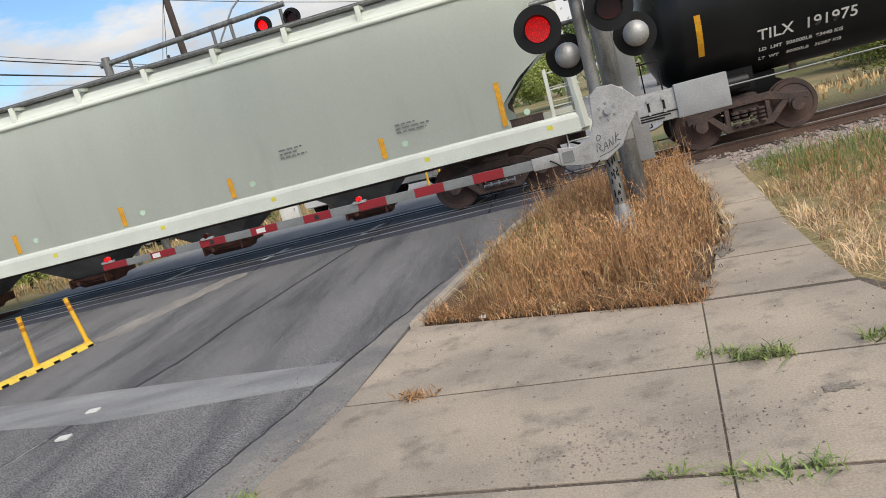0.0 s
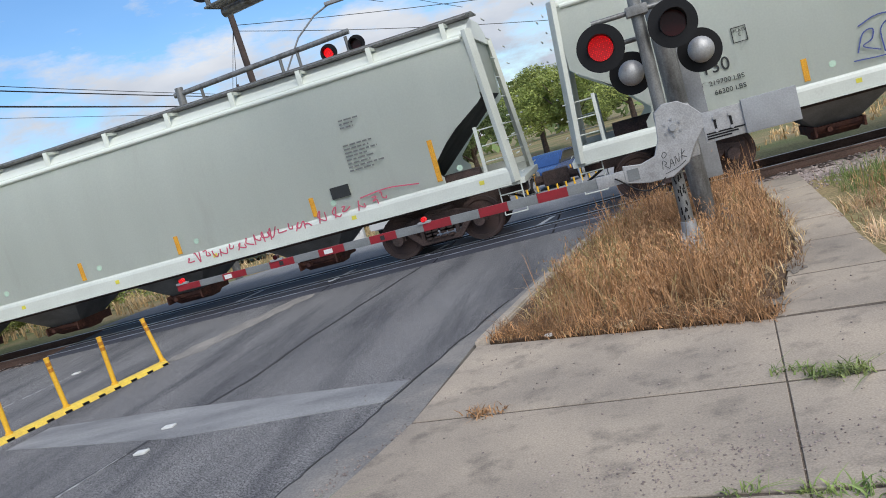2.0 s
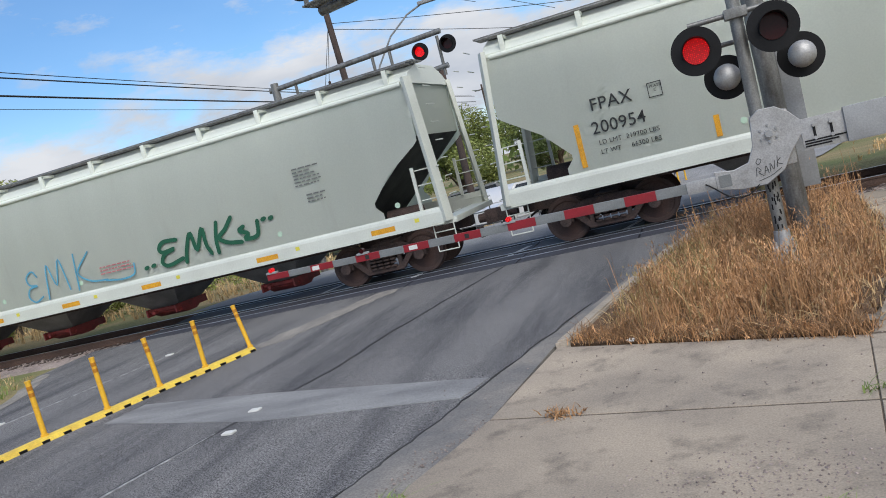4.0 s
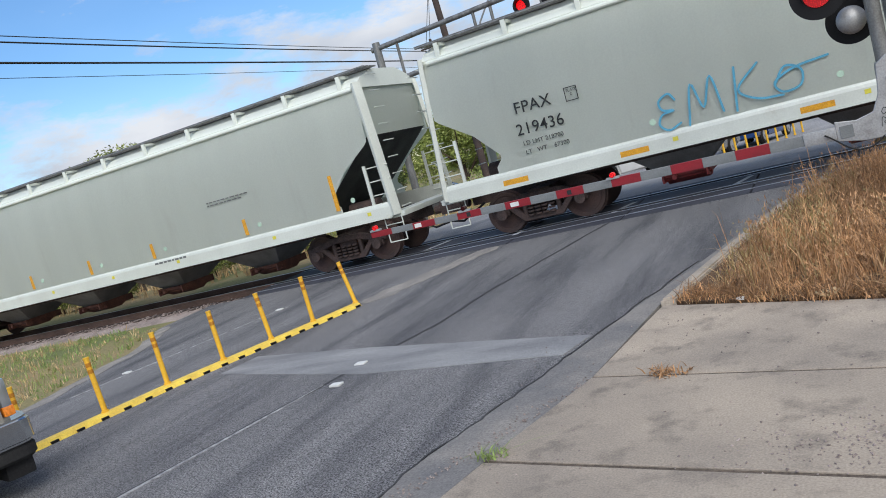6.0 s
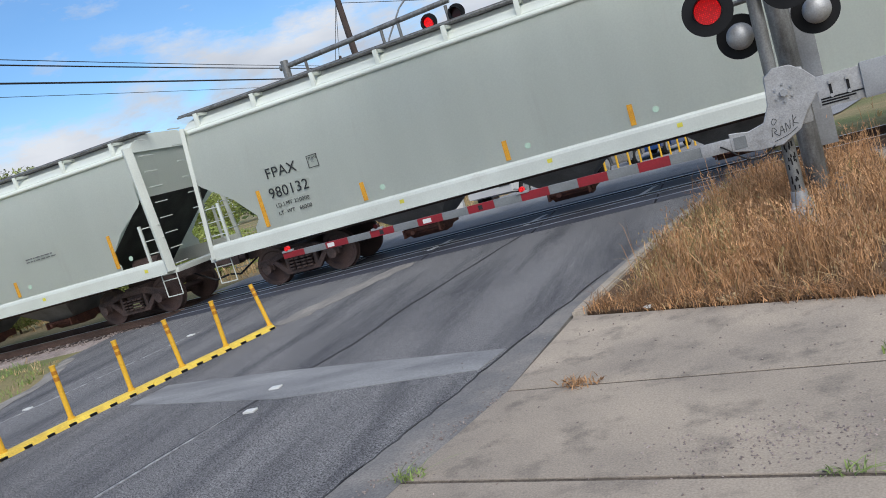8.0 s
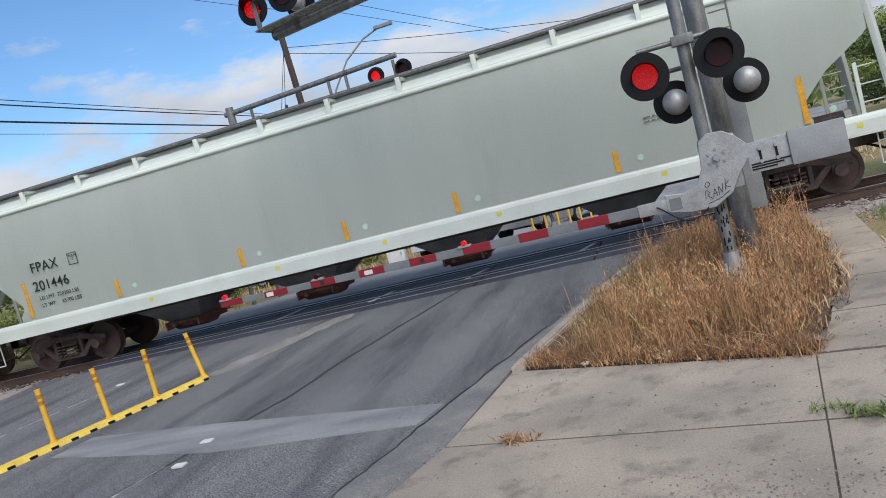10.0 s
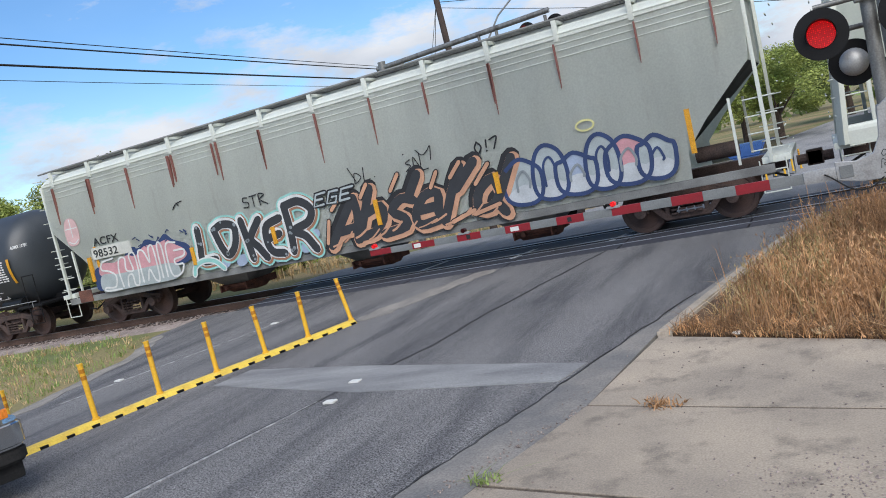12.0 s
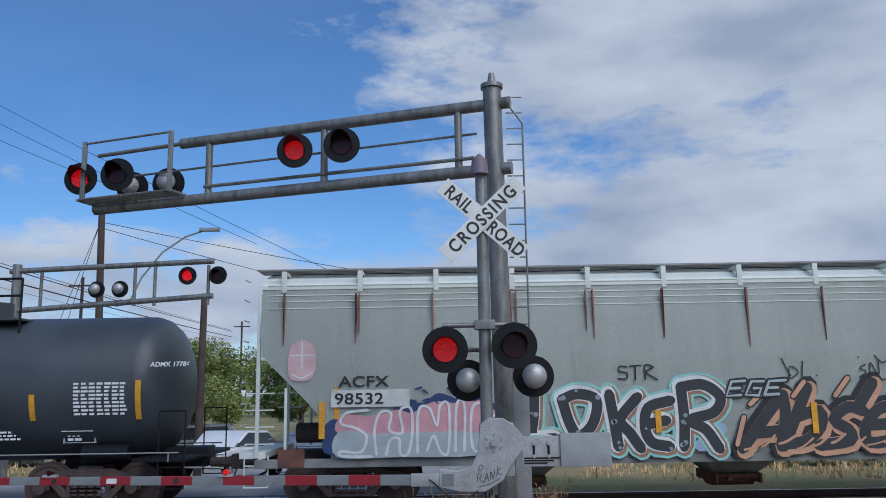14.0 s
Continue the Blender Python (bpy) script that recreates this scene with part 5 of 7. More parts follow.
    for k, x in enumerate(xs):
        bm = B()
        if label.startswith("clean"):
            box(bm, x - 0.28, x + 0.28, -hw - 0.056, -hw - 0.052, 1.09, 1.20)
        elif k in (0, len(xs) - 1):
            box(bm, x - 0.05, x + 0.05, -yy(2.0) - 0.006, -yy(2.0) + 0.02, 1.44, 2.28, 0, Matrix.Rotation(0.0, 4, "X"))
        else:
            box(bm, x - 0.05, x + 0.05, -yy(1.8) - 0.006, -yy(1.7) + 0.03, 1.42, 1.82)
        part("reflector", bm, M_reflect, car, "yellow reflector strip", False)
        if old or k == 0:
            continue
        bm = B()
        tube(bm, (x + 0.45, -yy(1.6) - 0.001, 1.60), (x + 0.45, -yy(1.6) - 0.008, 1.60), 0.06, 16)
        part("round_sticker", bm, spray("mint", (0.52, 0.70, 0.54)), car, "pale green round sticker", False)
        bm = B()
        box(bm, x + 0.75, x + 0.85, -hw - 0.060, -hw - 0.052, 1.16, 1.24)
        part("sticker", bm, spray("lemon", (0.75, 0.68, 0.08)), car, "small yellow sticker", False)
    car["paint_y"] = -yy(2.5) - 0.02
    return car


def marks(car, name, number, limit, weight, unit=""):
    y = -1.625
    lettering(name, 2.2, y, 2.46, 0.33, M_ink, car, bold=0.001)
    lettering(number, 2.14, y, 2.02, 0.33, M_ink, car, bold=0.001)
    lettering(limit, 2.22, y, 1.80, 0.125, M_ink, car)
    lettering(weight, 2.22, y + 0.02, 1.62, 0.125, M_ink, car)
    bm = B()
    for a in ((0, 0.26, 0, 0.015), (0, 0.26, 0.26, 0.275), (0, 0.015, 0, 0.275), (0.245, 0.26, 0, 0.275)):
        box(bm, 3.3 + a[0], 3.3 + a[1], y - 0.002, y + 0.002, 2.42 + a[2], 2.42 + a[3])
    part("plate_frame", bm, M_ink, car, "", False)
    lettering("PLATE\n   C", 3.34, y, 2.60, 0.075, M_ink, car)


def small_print(car, x, z, rows, w=0.7, h=0.028, gap=0.045, y=-1.625, material=None):
    tagged(part("small_print", bars(B(), x, y, z, rows, w, h, gap), material or M_print, car, "lines of unreadable small print", False), kind="stuff")


def tank_car(u0, length, label, paint, r=1.48, zc=2.62):
    car = thing("tank_car", pose(u0, TRACK_Y, RAIL_Z), label, "freight car", "cars of the passing train")
    CARS.append((car, u0))
    L = length
    bm = B()
    n = 48
    rings = []
    for x, k in ((0.5, 0.0), (0.53, 0.35), (0.62, 0.62), (0.78, 0.83), (0.98, 0.95), (1.2, 1.0), (L / 2, 1.0), (L - 1.2, 1.0), (L - 0.98, 0.95), (L - 0.78, 0.83), (L - 0.62, 0.62), (L - 0.53, 0.35), (L - 0.5, 0.0)):
        kk = max(k, 0.02)
        rings.append([bm.verts.new((x, math.cos(a * 2 * math.pi / n) * r * kk, zc + math.sin(a * 2 * math.pi / n) * r * kk)) for a in range(n)])
    for r0, r1 in zip(rings, rings[1:]):
        for i in range(n):
            bm.faces.new((r0[i], r1[i], r1[(i + 1) % n], r0[(i + 1) % n]))
    bm.faces.new(rings[0]), bm.faces.new(rings[-1][::-1])
    bmesh.ops.recalc_face_normals(bm, faces=bm.faces)
    part("tank", bm, paint, car, "cylindrical tank shell")
    for s in (-1, 1):
        bm = B()
        tube(bm, (0.2, s * 1.5, 1.12), (L - 0.2, s * 1.5, 1.12), 0.013, 8)
        for k in range(3):
            x = 0.4 + (L - 0.8) * k / 2
            tube(bm, (x, s * 1.5, 0.95), (x, s * 1.5, 1.12), 0.012, 6)
        part("handrail", bm, M_grey if s < 0 else M_black, car, "thin handrail")
    for x, d in ((0, 1), (L, -1)):
        bm = B()
        box(bm, min(x, x + d * 2.9), max(x, x + d * 2.9), -0.3, 0.3, 0.75, 1.15, 0.03)
        box(bm, min(x, x + d * 1.1), max(x, x + d * 1.1), -1.5, 1.5, 0.95, 1.02, 0.01)
        box(bm, min(x + d * 1.8, x + d * 2.4), max(x + d * 1.8, x + d * 2.4), -0.75, 0.75, 0.9, 1.5, 0.05)
        part("draft_frame", bm, M_black, car)
        bm = B()
        tube(bm, (x, 0, 0.82), (x - d * 0.48, 0, 0.82), 0.10, 10)
        part("coupler", bm, M_truck, car)
        for s in (-1, 1):
            ladder(car, x + d * 0.15 if d > 0 else x - 0.6, s * 1.48, 0.45, 0.85, 2, 0.45, material=M_black)
            bm = B()
            for k in (0.1, 0.6):
                tube(bm, (x + d * k, s * 1.48, 0.45), (x + d * k, s * 1.48, 1.9), 0.016, 6)
            tube(bm, (x + d * 0.1, s * 1.48, 1.9), (x + d * 0.6, s * 1.48, 1.9), 0.016, 6)
            part("grab_rail", bm, M_black, car)
        bm = B()
        tube(bm, (x + d * 1.3 if d > 0 else x - 2.2, -1.05, 1.12), (x + d * 2.2 if d > 0 else x - 1.3, -1.05, 1.12), 0.15, 14)
        part("brake_reservoir", bm, M_tank, car, "grey cylinder reservoir")
    mid = L / 2
    bm = B()
    tube(bm, (mid, 0, zc + r - 0.1), (mid, 0, zc + r + 0.35), 0.42, 24)
    box(bm, mid - 1.1, mid + 1.1, -1.0, -0.3, zc + r - 0.1, zc + r - 0.05, 0.01)
    part("dome", bm, paint, car, "manway dome and platform")
    bm = B()
    for dx in (-1.1, 1.1):
        tube(bm, (mid + dx, -0.95, zc + r - 0.5), (mid + dx, -0.95, zc + r + 0.75), 0.025, 8)
    for z in (0.4, 0.75):
        tube(bm, (mid - 1.1, -0.95, zc + r + z), (mid + 1.1, -0.95, zc + r + z), 0.025, 8)
    part("platform_rail", bm, M_black, car, "dome platform rail")
    bm = B()
    for sx in (mid - 0.25, mid + 0.25):
        pts = [(-1.52, 0.7)] + [(-(r + 0.06) * math.cos(a), zc + (r + 0.06) * math.sin(a)) for a in (-0.6, 0.0, 0.4, 0.8, 1.1)]
        for (ya, za), (yb, zb) in zip(pts, pts[1:]):
            tube(bm, (sx, ya, za), (sx, yb, zb), 0.02, 6)
    part("side_ladder", bm, M_black, car, "curved side ladder")
    bogie(car, 2.1, WHEELS)
    bogie(car, L - 2.1, WHEELS)
    xs = [L - 1.0, L - 2.95, L - 4.9, L - 7.0, 1.45, 5.4, 7.3] if L > 12 else [L - 1.05, L - 3.1, L - 4.95, L - 6.7, 1.05]
    for k, x in enumerate(xs):
        bm = B()
        h = 0.75 if k in (0, 4) else 0.42
        zb = 1.75
        z = zb
        while z < zb + h - 0.01:
            a, b = (z - zc) / r, (z + 0.125 - zc) / r
            ya, yb = -r * math.cos(math.asin(a)) - 0.008, -r * math.cos(math.asin(b)) - 0.008
            v = [bm.verts.new(p) for p in ((x - 0.055, ya, z), (x + 0.055, ya, z), (x + 0.055, yb, z + 0.125), (x - 0.055, yb, z + 0.125))]
            bm.faces.new(v)
            z += 0.125
        bmesh.ops.remove_doubles(bm, verts=bm.verts, dist=0.001)
        bmesh.ops.solidify(bm, geom=bm.faces[:], thickness=-0.004)
        part("reflector", bm, M_reflect, car, "yellow reflector strip", False)
    return car


def tank_text(car, text, x, z, size, r=1.48, zc=2.62, tilt_back=True):
    a = math.asin((z + size * 0.35 - zc) / r)
    o = lettering(text, x, -r * math.cos(a) - 0.03, z, size, M_white_ink, car, bold=0.003)
    o.matrix_basis = Matrix.Translation((x, -(r + 0.012) * math.cos(a), zc + (r + 0.012) * math.sin(a) - size * 0.35)) @ pose(0, 0, 0, 90 - math.degrees(a), 0, 0)
    return o


def build_train():
    t0 = tank_car(1.45, 17.2, "glossy black tank car with white lettering", M_tank)
    tank_text(t0, "TILX  191975", 2.45, 1.78, 0.30)
    tank_text(t0, "LD  LMT  206000LB  93440 KG", 2.48, 1.58, 0.11)
    tank_text(t0, "LT  WT    80000LB   36287 KG", 2.48, 1.42, 0.11)
    a = hopper_car(-19.2, 19.9, "pale grey covered hopper car with blue scrawl", M_hopper)
    marks(a, "FPAX", "201130", "LD LMT  219700 LBS", "LT WT     66300 LBS")
    blue = spray("blue", (0.06, 0.09, 0.30))
    for pts in ([(0.0, 0.1), (0.15, 0.45), (0.35, 0.5), (0.3, 0.3), (0.12, 0.2), (0.42, 0.05)], [(0.5, 0.0), (0.5, 0.45), (0.72, 0.6), (0.8, 0.35), (0.66, 0.3), (0.95, 0.1)],
                [(0.95, 0.05), (1.02, 0.55), (1.2, 0.2), (1.35, 0.6)], [(-0.1, -0.05), (0.6, -0.08), (1.4, 0.02)], [(0.1, 0.62), (0.5, 0.75), (1.0, 0.68)]):
        part("graffiti_scrawl", brush(B(), [(5.25 + a_ * 0.85, 1.58 + b_ * 0.85) for a_, b_ in pts], -1.63, 0.022), blue, a, "thin blue sprayed scrawl", False)
    small_print(a, 13.8, 2.1, 3)
    small_print(a, 16.2, 2.0, 3)
    b = hopper_car(-40.35, 20.2, "pale grey covered hopper car with red scrawl along the sill", M_hopper)
    rose = spray("rose", (0.58, 0.10, 0.16))
    rnd = random.Random(21)
    x = 12.75
    while x < 17.3:
        h = rnd.uniform(0.14, 0.25)
        top_z = 1.12 + 0.05 * (x - 12.75)
        pts = [(x + rnd.uniform(0, 0.05), top_z + rnd.choice((0, h))), (x + rnd.uniform(0.02, 0.12), top_z + h), (x + rnd.uniform(0.0, 0.08), top_z + h * 0.5), (x + rnd.uniform(0.08, 0.18), top_z + rnd.uniform(0, 0.1)), (x + rnd.uniform(0.12, 0.2), top_z + h * rnd.random())]
        part("graffiti_scrawl", brush(B(), pts, -1.642, 0.026, 4), rose, b, "unreadable red handwriting", False)
        x += rnd.choice((0.17, 0.2, 0.2, 0.22, 0.34))
    line = B()
    brush(line, [(16.9, 1.55), (17.5, 1.60), (18.15, 1.52)], -1.642, 0.025)
    part("graffiti_tag", line, rose, b, "red sprayed line", False)
    marks(b, "FPAX", "200954", "LD LMT  219700 LBS", "LT WT     66300 LBS")
    small_print(b, 16.9, 3.15, 3, 0.5)
    small_print(b, 16.85, 2.65, 8, 0.8)
    bm = B()
    box(bm, 16.32, 16.72, -1.64, -1.60, 1.66, 1.90, 0.004)
    part("placard", bm, M_ink, b, "black placard", False)
    c = hopper_car(-61.65, 20.35, "clean pale grey covered hopper car with blue and green tags", M_hopper)
    marks(c, "FPAX", "219436", "LD LMT 218700", "LT   WT    67300")
    aqua, green = spray("aqua", (0.10, 0.38, 0.55)), spray("green", (0.01, 0.10, 0.05))
    loop_e = [(0.42, 0.62), (0.30, 0.78), (0.08, 0.66), (0.12, 0.46), (0.36, 0.40), (0.10, 0.36), (0.0, 0.16), (0.18, 0.0), (0.45, 0.10)]
    letter_m = [(0.62, 0.0), (0.80, 0.85), (0.98, 0.30), (1.22, 0.92), (1.36, 0.12)]
    letter_k = [(1.72, 0.95), (1.62, 0.05)], [(2.18, 0.92), (1.72, 0.48), (2.05, 0.20), (2.55, 0.14)]
    for x0, z0, k in ((4.95, 1.38, 0.86), (8.95, 1.40, 0.98)):
        for pts in (loop_e, letter_m, *letter_k):
            tag = brush(B(), [(x0 + a_ * k, z0 + b_ * k) for a_, b_ in pts], -1.63, 0.04)
            part("graffiti_tag", tag, aqua, c, "thin light blue sprayed tag", False)
    for pts in ([(7.05, 1.72), (7.25, 1.98), (7.5, 1.86), (7.45, 1.6), (7.15, 1.55), (7.05, 1.75), (7.4, 1.92), (7.95, 1.98)], [(11.4, 1.52), (11.9, 1.46), (12.25, 1.52), (12.32, 1.76)]):
        part("graffiti_tag", brush(B(), pts, -1.632, 0.04), aqua, c, "thin light blue sprayed tag", False)
    for pts in ([(0.62, 0.78), (0.2, 0.80), (0.02, 0.62), (0.12, 0.48), (0.5, 0.52), (0.16, 0.42), (0.02, 0.18), (0.2, 0.04), (0.7, 0.16)], [(0.78, 0.02), (0.92, 0.5), (1.12, 0.86), (1.2, 0.3), (1.5, 0.92), (1.52, 0.4), (1.62, 0.10)], [(1.98, 0.98), (1.86, 0.5), (1.84, 0.08)],
                [(2.45, 1.02), (2.2, 0.72), (1.95, 0.50), (2.2, 0.30), (2.6, 0.22)], [(2.75, 0.66), (2.6, 0.56), (2.85, 0.42), (2.72, 0.28), (3.1, 0.30), (3.2, 0.72)], [(-0.32, 0.14), (-0.26, 0.16)], [(-0.56, 0.12), (-0.50, 0.14)], [(3.36, 0.72), (3.42, 0.74)], [(3.58, 0.70), (3.64, 0.72)]):
        part("graffiti_tag", brush(B(), [(13.1 + a_ * 0.86, 1.48 + b_ * 0.74) for a_, b_ in pts], -1.632, 0.095), green, c, "thick dark green sprayed tag", False)
    small_print(c, 11.3, 1.86, 3, 1.6, 0.028, 0.05, material=spray("red", (0.5, 0.16, 0.17)))
    small_print(c, 17.0, 2.9, 6, 0.7)
    small_print(c, 17.2, 2.3, 3, 0.6)
    d = hopper_car(-82.85, 20.25, "pale grey covered hopper car with yellow reflectors", M_hopper)
    marks(d, "FPAX", "980132", "LD LMT 220000", "LT  WT   66000")
    small_print(d, 14.9, 2.45, 2, 1.6)
    small_print(d, 12.6, 1.30, 1, 1.2, 0.05, y=-1.636)
    e = hopper_car(-104.65, 20.85, "pale grey covered hopper car with plain sides", M_hopper)
    marks(e, "FPAX", "201446", "LD LMT  220300 LBS", "LT WT     65700 LBS")
    small_print(e, 16.5, 2.3, 2, 1.2)
    g = hopper_car(-124.85, 19.5, "older grey hopper car with rust runs and large graffiti", M_acf, 4.22, True)
    lettering("ACFX", 1.9, -1.63, 2.30, 0.29, M_ink, g, bold=0.004, squash=1.25)
    bm = B()
    box(bm, 1.75, 3.25, -1.642, -1.60, 1.92, 2.24)
    part("number_panel", bm, spray("cream", (0.62, 0.62, 0.57)), g, "repainted number panel", False)
    lettering("98532", 1.82, -1.648, 1.98, 0.29, M_ink, g, bold=0.004, squash=1.25)
    rnd = random.Random(9)
    for k in range(13):
        bm = B()
        x = 0.8 + (19.5 - 1.6) * k / 12
        for j in range(rnd.randint(1, 3)):
            xx = x + rnd.uniform(-0.08, 0.08)
            z1 = rnd.uniform(2.95, 3.45)
            w = rnd.uniform(0.5, 0.9)
            v = [(xx - 0.020 * w, 4.10), (xx + 0.020 * w, 4.10), (xx + 0.022 * w, 3.6), (xx + 0.005 * w, z1), (xx - 0.005 * w, z1), (xx - 0.018 * w, 3.6)]
            side_prism(bm, v, -1.622, -1.555)
        part("rust_run", bm, spray("rustred", (0.27, 0.11, 0.09)), g, "reddish rust run", False)
    pink, white, slate, black = spray("pink", (0.60, 0.31, 0.34)), spray("white", (0.70, 0.71, 0.70)), spray("slate", (0.25, 0.28, 0.30)), spray("black", (0.02, 0.02, 0.022))
    mint, orange, navy, sky_ = spray("seafoam", (0.30, 0.60, 0.55)), spray("orange", (0.58, 0.32, 0.20)), spray("navy", (0.03, 0.055, 0.15)), spray("lilac", (0.35, 0.42, 0.55))
    # pink and white throw-up: two filled bands, navy splashes, pale letter lines
    def patch(name, pts, y, material, label, n=4):
        q = smooth_line(pts, n, True) if n > 1 else [Vector(p) for p in pts]
        return part(name, side_prism(B(), [(p.x, p.y) for p in q], y - 0.002, y + 0.004), material, g, label, False)

    def lines(name, strokes, x0, z0, w, h, width, y, material, label, n=5, slant=0.0):
        for pts in strokes:
            part(name, brush(B(), [(x0 + a_ * w + slant * c_, z0 + c_ * h) for a_, c_ in pts], y, width, n), material, g, label, False)

    dust = spray("steel_grey", (0.40, 0.45, 0.46))
    patch("graffiti_splash", [(3.0, 1.8), (3.1, 2.05), (3.5, 1.98), (3.8, 2.16), (4.2, 2.05), (4.5, 2.2), (4.75, 2.0), (5.2, 1.8), (5.22, 1.45), (4.8, 1.35), (4.0, 1.6)], -1.626, navy, "navy sprayed backing")
    patch("graffiti_splash", [(1.62, 1.1), (1.64, 1.55), (1.8, 1.7), (1.98, 1.6), (2.0, 1.1)], -1.626, navy, "navy sprayed backing")
    patch("graffiti_fill", [(1.92, 1.42), (1.98, 1.78), (2.5, 1.74), (3.0, 1.86), (3.3, 1.80), (3.7, 2.0), (4.1, 1.97), (4.5, 2.04), (4.72, 1.9), (5.02, 1.72), (5.05, 1.52), (4.5, 1.38), (3.2, 1.36)], -1.630, pink, "dusty pink sprayed fill")
    patch("graffiti_fill", [(1.88, 1.0), (1.90, 1.46), (2.6, 1.42), (3.6, 1.44), (4.5, 1.42), (4.75, 1.22), (4.5, 0.99), (3.0, 0.985)], -1.633, dust, "steel grey sprayed fill")
    throw = ([(0.55, 0.98), (0.1, 0.92), (0.0, 0.70), (0.30, 0.60), (0.52, 0.42), (0.40, 0.10), (0.0, 0.12), (0.02, 0.02), (0.62, 0.0)], [(0.72, 0.05), (0.68, 0.55), (0.80, 0.92), (1.02, 0.90), (0.98, 0.55), (1.25, 0.5), (1.2, 0.95), (1.42, 1.0), (1.45, 0.5), (1.36, 0.05), (1.2, 0.06), (1.18, 0.36), (1.0, 0.34), (0.92, 0.04)],
             [(1.55, 0.08), (1.58, 0.95), (1.80, 1.0), (1.95, 0.62), (2.02, 1.05), (2.2, 1.04), (2.18, 0.1), (2.02, 0.08), (1.88, 0.42), (1.74, 0.1)], [(2.32, 0.1), (2.36, 1.06), (2.52, 1.04), (2.50, 0.1)], [(3.05, 1.05), (2.72, 1.06), (2.64, 0.6), (2.70, 0.1), (3.02, 0.12), (3.18, 0.38), (2.92, 0.4), (2.9, 0.56), (3.25, 0.62), (3.3, 0.8), (2.95, 0.82)])
    lines("graffiti_line", throw, 1.95, 1.0, 0.93, 0.88, 0.05, -1.640, white, "pale sprayed letter line")
    patch("graffiti_fill", [(0.95, 2.5), (0.92, 2.85), (1.0, 3.12), (1.2, 3.2), (1.42, 3.08), (1.46, 2.75), (1.38, 2.48), (1.15, 2.42)], -1.626, spray("faded_pink", (0.66, 0.44, 0.44)), "faded pink sprayed head")
    lines("graffiti_line", ([(0, 0), (0, 0.5)], [(-0.22, 0.25), (0.22, 0.25)], [(-0.2, -0.1), (0.0, -0.18), (0.2, -0.08)]), 1.19, 2.66, 1, 1, 0.03, -1.632, white, "pale sprayed line")
    rnd = random.Random(31)
    for k in range(14):
        x, z = rnd.uniform(3.0, 5.4), rnd.uniform(1.95, 2.28)
        part("graffiti_speck", brush(B(), [(x, z), (x + rnd.uniform(-0.08, 0.08), z + rnd.uniform(-0.06, 0.06)), (x + rnd.uniform(-0.12, 0.12), z + rnd.uniform(-0.05, 0.05))], -1.634, 0.03, 3), navy, g, "navy sprayed speck", False)
    # letters with seafoam halo, brown and white edges, dark fill
    charcoal, brown = spray("charcoal", (0.035, 0.037, 0.042)), spray("brown", (0.34, 0.17, 0.10))
    loker = ([[(5.62, 2.10), (5.60, 1.7), (5.58, 1.30), (6.0, 1.28)]], [[(6.15, 2.0), (6.45, 2.1), (6.8, 1.98), (6.72, 1.55), (6.45, 1.32), (6.28, 1.55), (6.15, 2.0)]], [[(7.05, 2.08), (7.12, 1.6), (7.18, 1.12)], [(7.58, 2.02), (7.24, 1.62), (7.42, 1.35), (7.60, 1.08)]],
             [[(8.20, 1.95), (7.78, 1.82), (7.70, 1.45), (7.82, 1.18), (8.14, 1.10)], [(7.78, 1.52), (8.10, 1.58)]], [[(8.42, 1.10), (8.45, 1.6), (8.42, 2.20)], [(8.42, 2.20), (8.85, 2.24), (9.16, 2.0), (9.02, 1.72), (8.56, 1.58), (8.85, 1.40), (9.08, 1.05)]])
    for name, material, width, y in (("graffiti_halo", mint, 0.45, -1.628), ("graffiti_edge", brown, 0.35, -1.6325), ("graffiti_shine", white, 0.29, -1.6365), ("graffiti_letter", charcoal, 0.20, -1.6405)):
        for letter in loker:
            b = B()
            for pts in letter:
                dx = -0.025 if name == "graffiti_shine" else 0.0
                brush(b, [(a_ + dx, c_ - dx) for a_, c_ in pts], y, width, 5)
            part(name, b, material, g, "dark sprayed letter with pale edges", False)
    for pts in ([(5.2, 1.0), (5.3, 1.2), (5.6, 1.3), (5.95, 1.24), (6.2, 1.02)],):
        for width, y, material in ((0.17, -1.6445, white), (0.10, -1.6475, mint)):
            part("graffiti_arch", brush(B(), pts, y, width), material, g, "seafoam sprayed arch", False)
    for a_, c_ in ((6.2, 1.12), (6.75, 1.1), (7.9, 1.02), (8.75, 1.12), (9.0, 1.35)):
        part("graffiti_patch", brush(B(), [(a_, c_), (a_ + 0.12, c_ + 0.05)], -1.6265, 0.26, 3), sky_, g, "pale blue sprayed patch", False)
    for k in range(24):
        letter = rnd.choice(loker)[0]
        a_, c_ = rnd.choice(letter)
        x, z = a_ + rnd.uniform(-0.05, 0.05), c_ + rnd.uniform(-0.08, 0.08)
        part("graffiti_dot", tube(B(), (x, -1.642, z), (x, -1.6445, z), rnd.uniform(0.025, 0.05), 12), slate, g, "grey sprayed dot", False)
    # interlocking black and orange piece
    lean = lambda pts, x0: [(x0 + a_ + 0.42 * (c_ - 1.0), c_) for a_, c_ in pts]
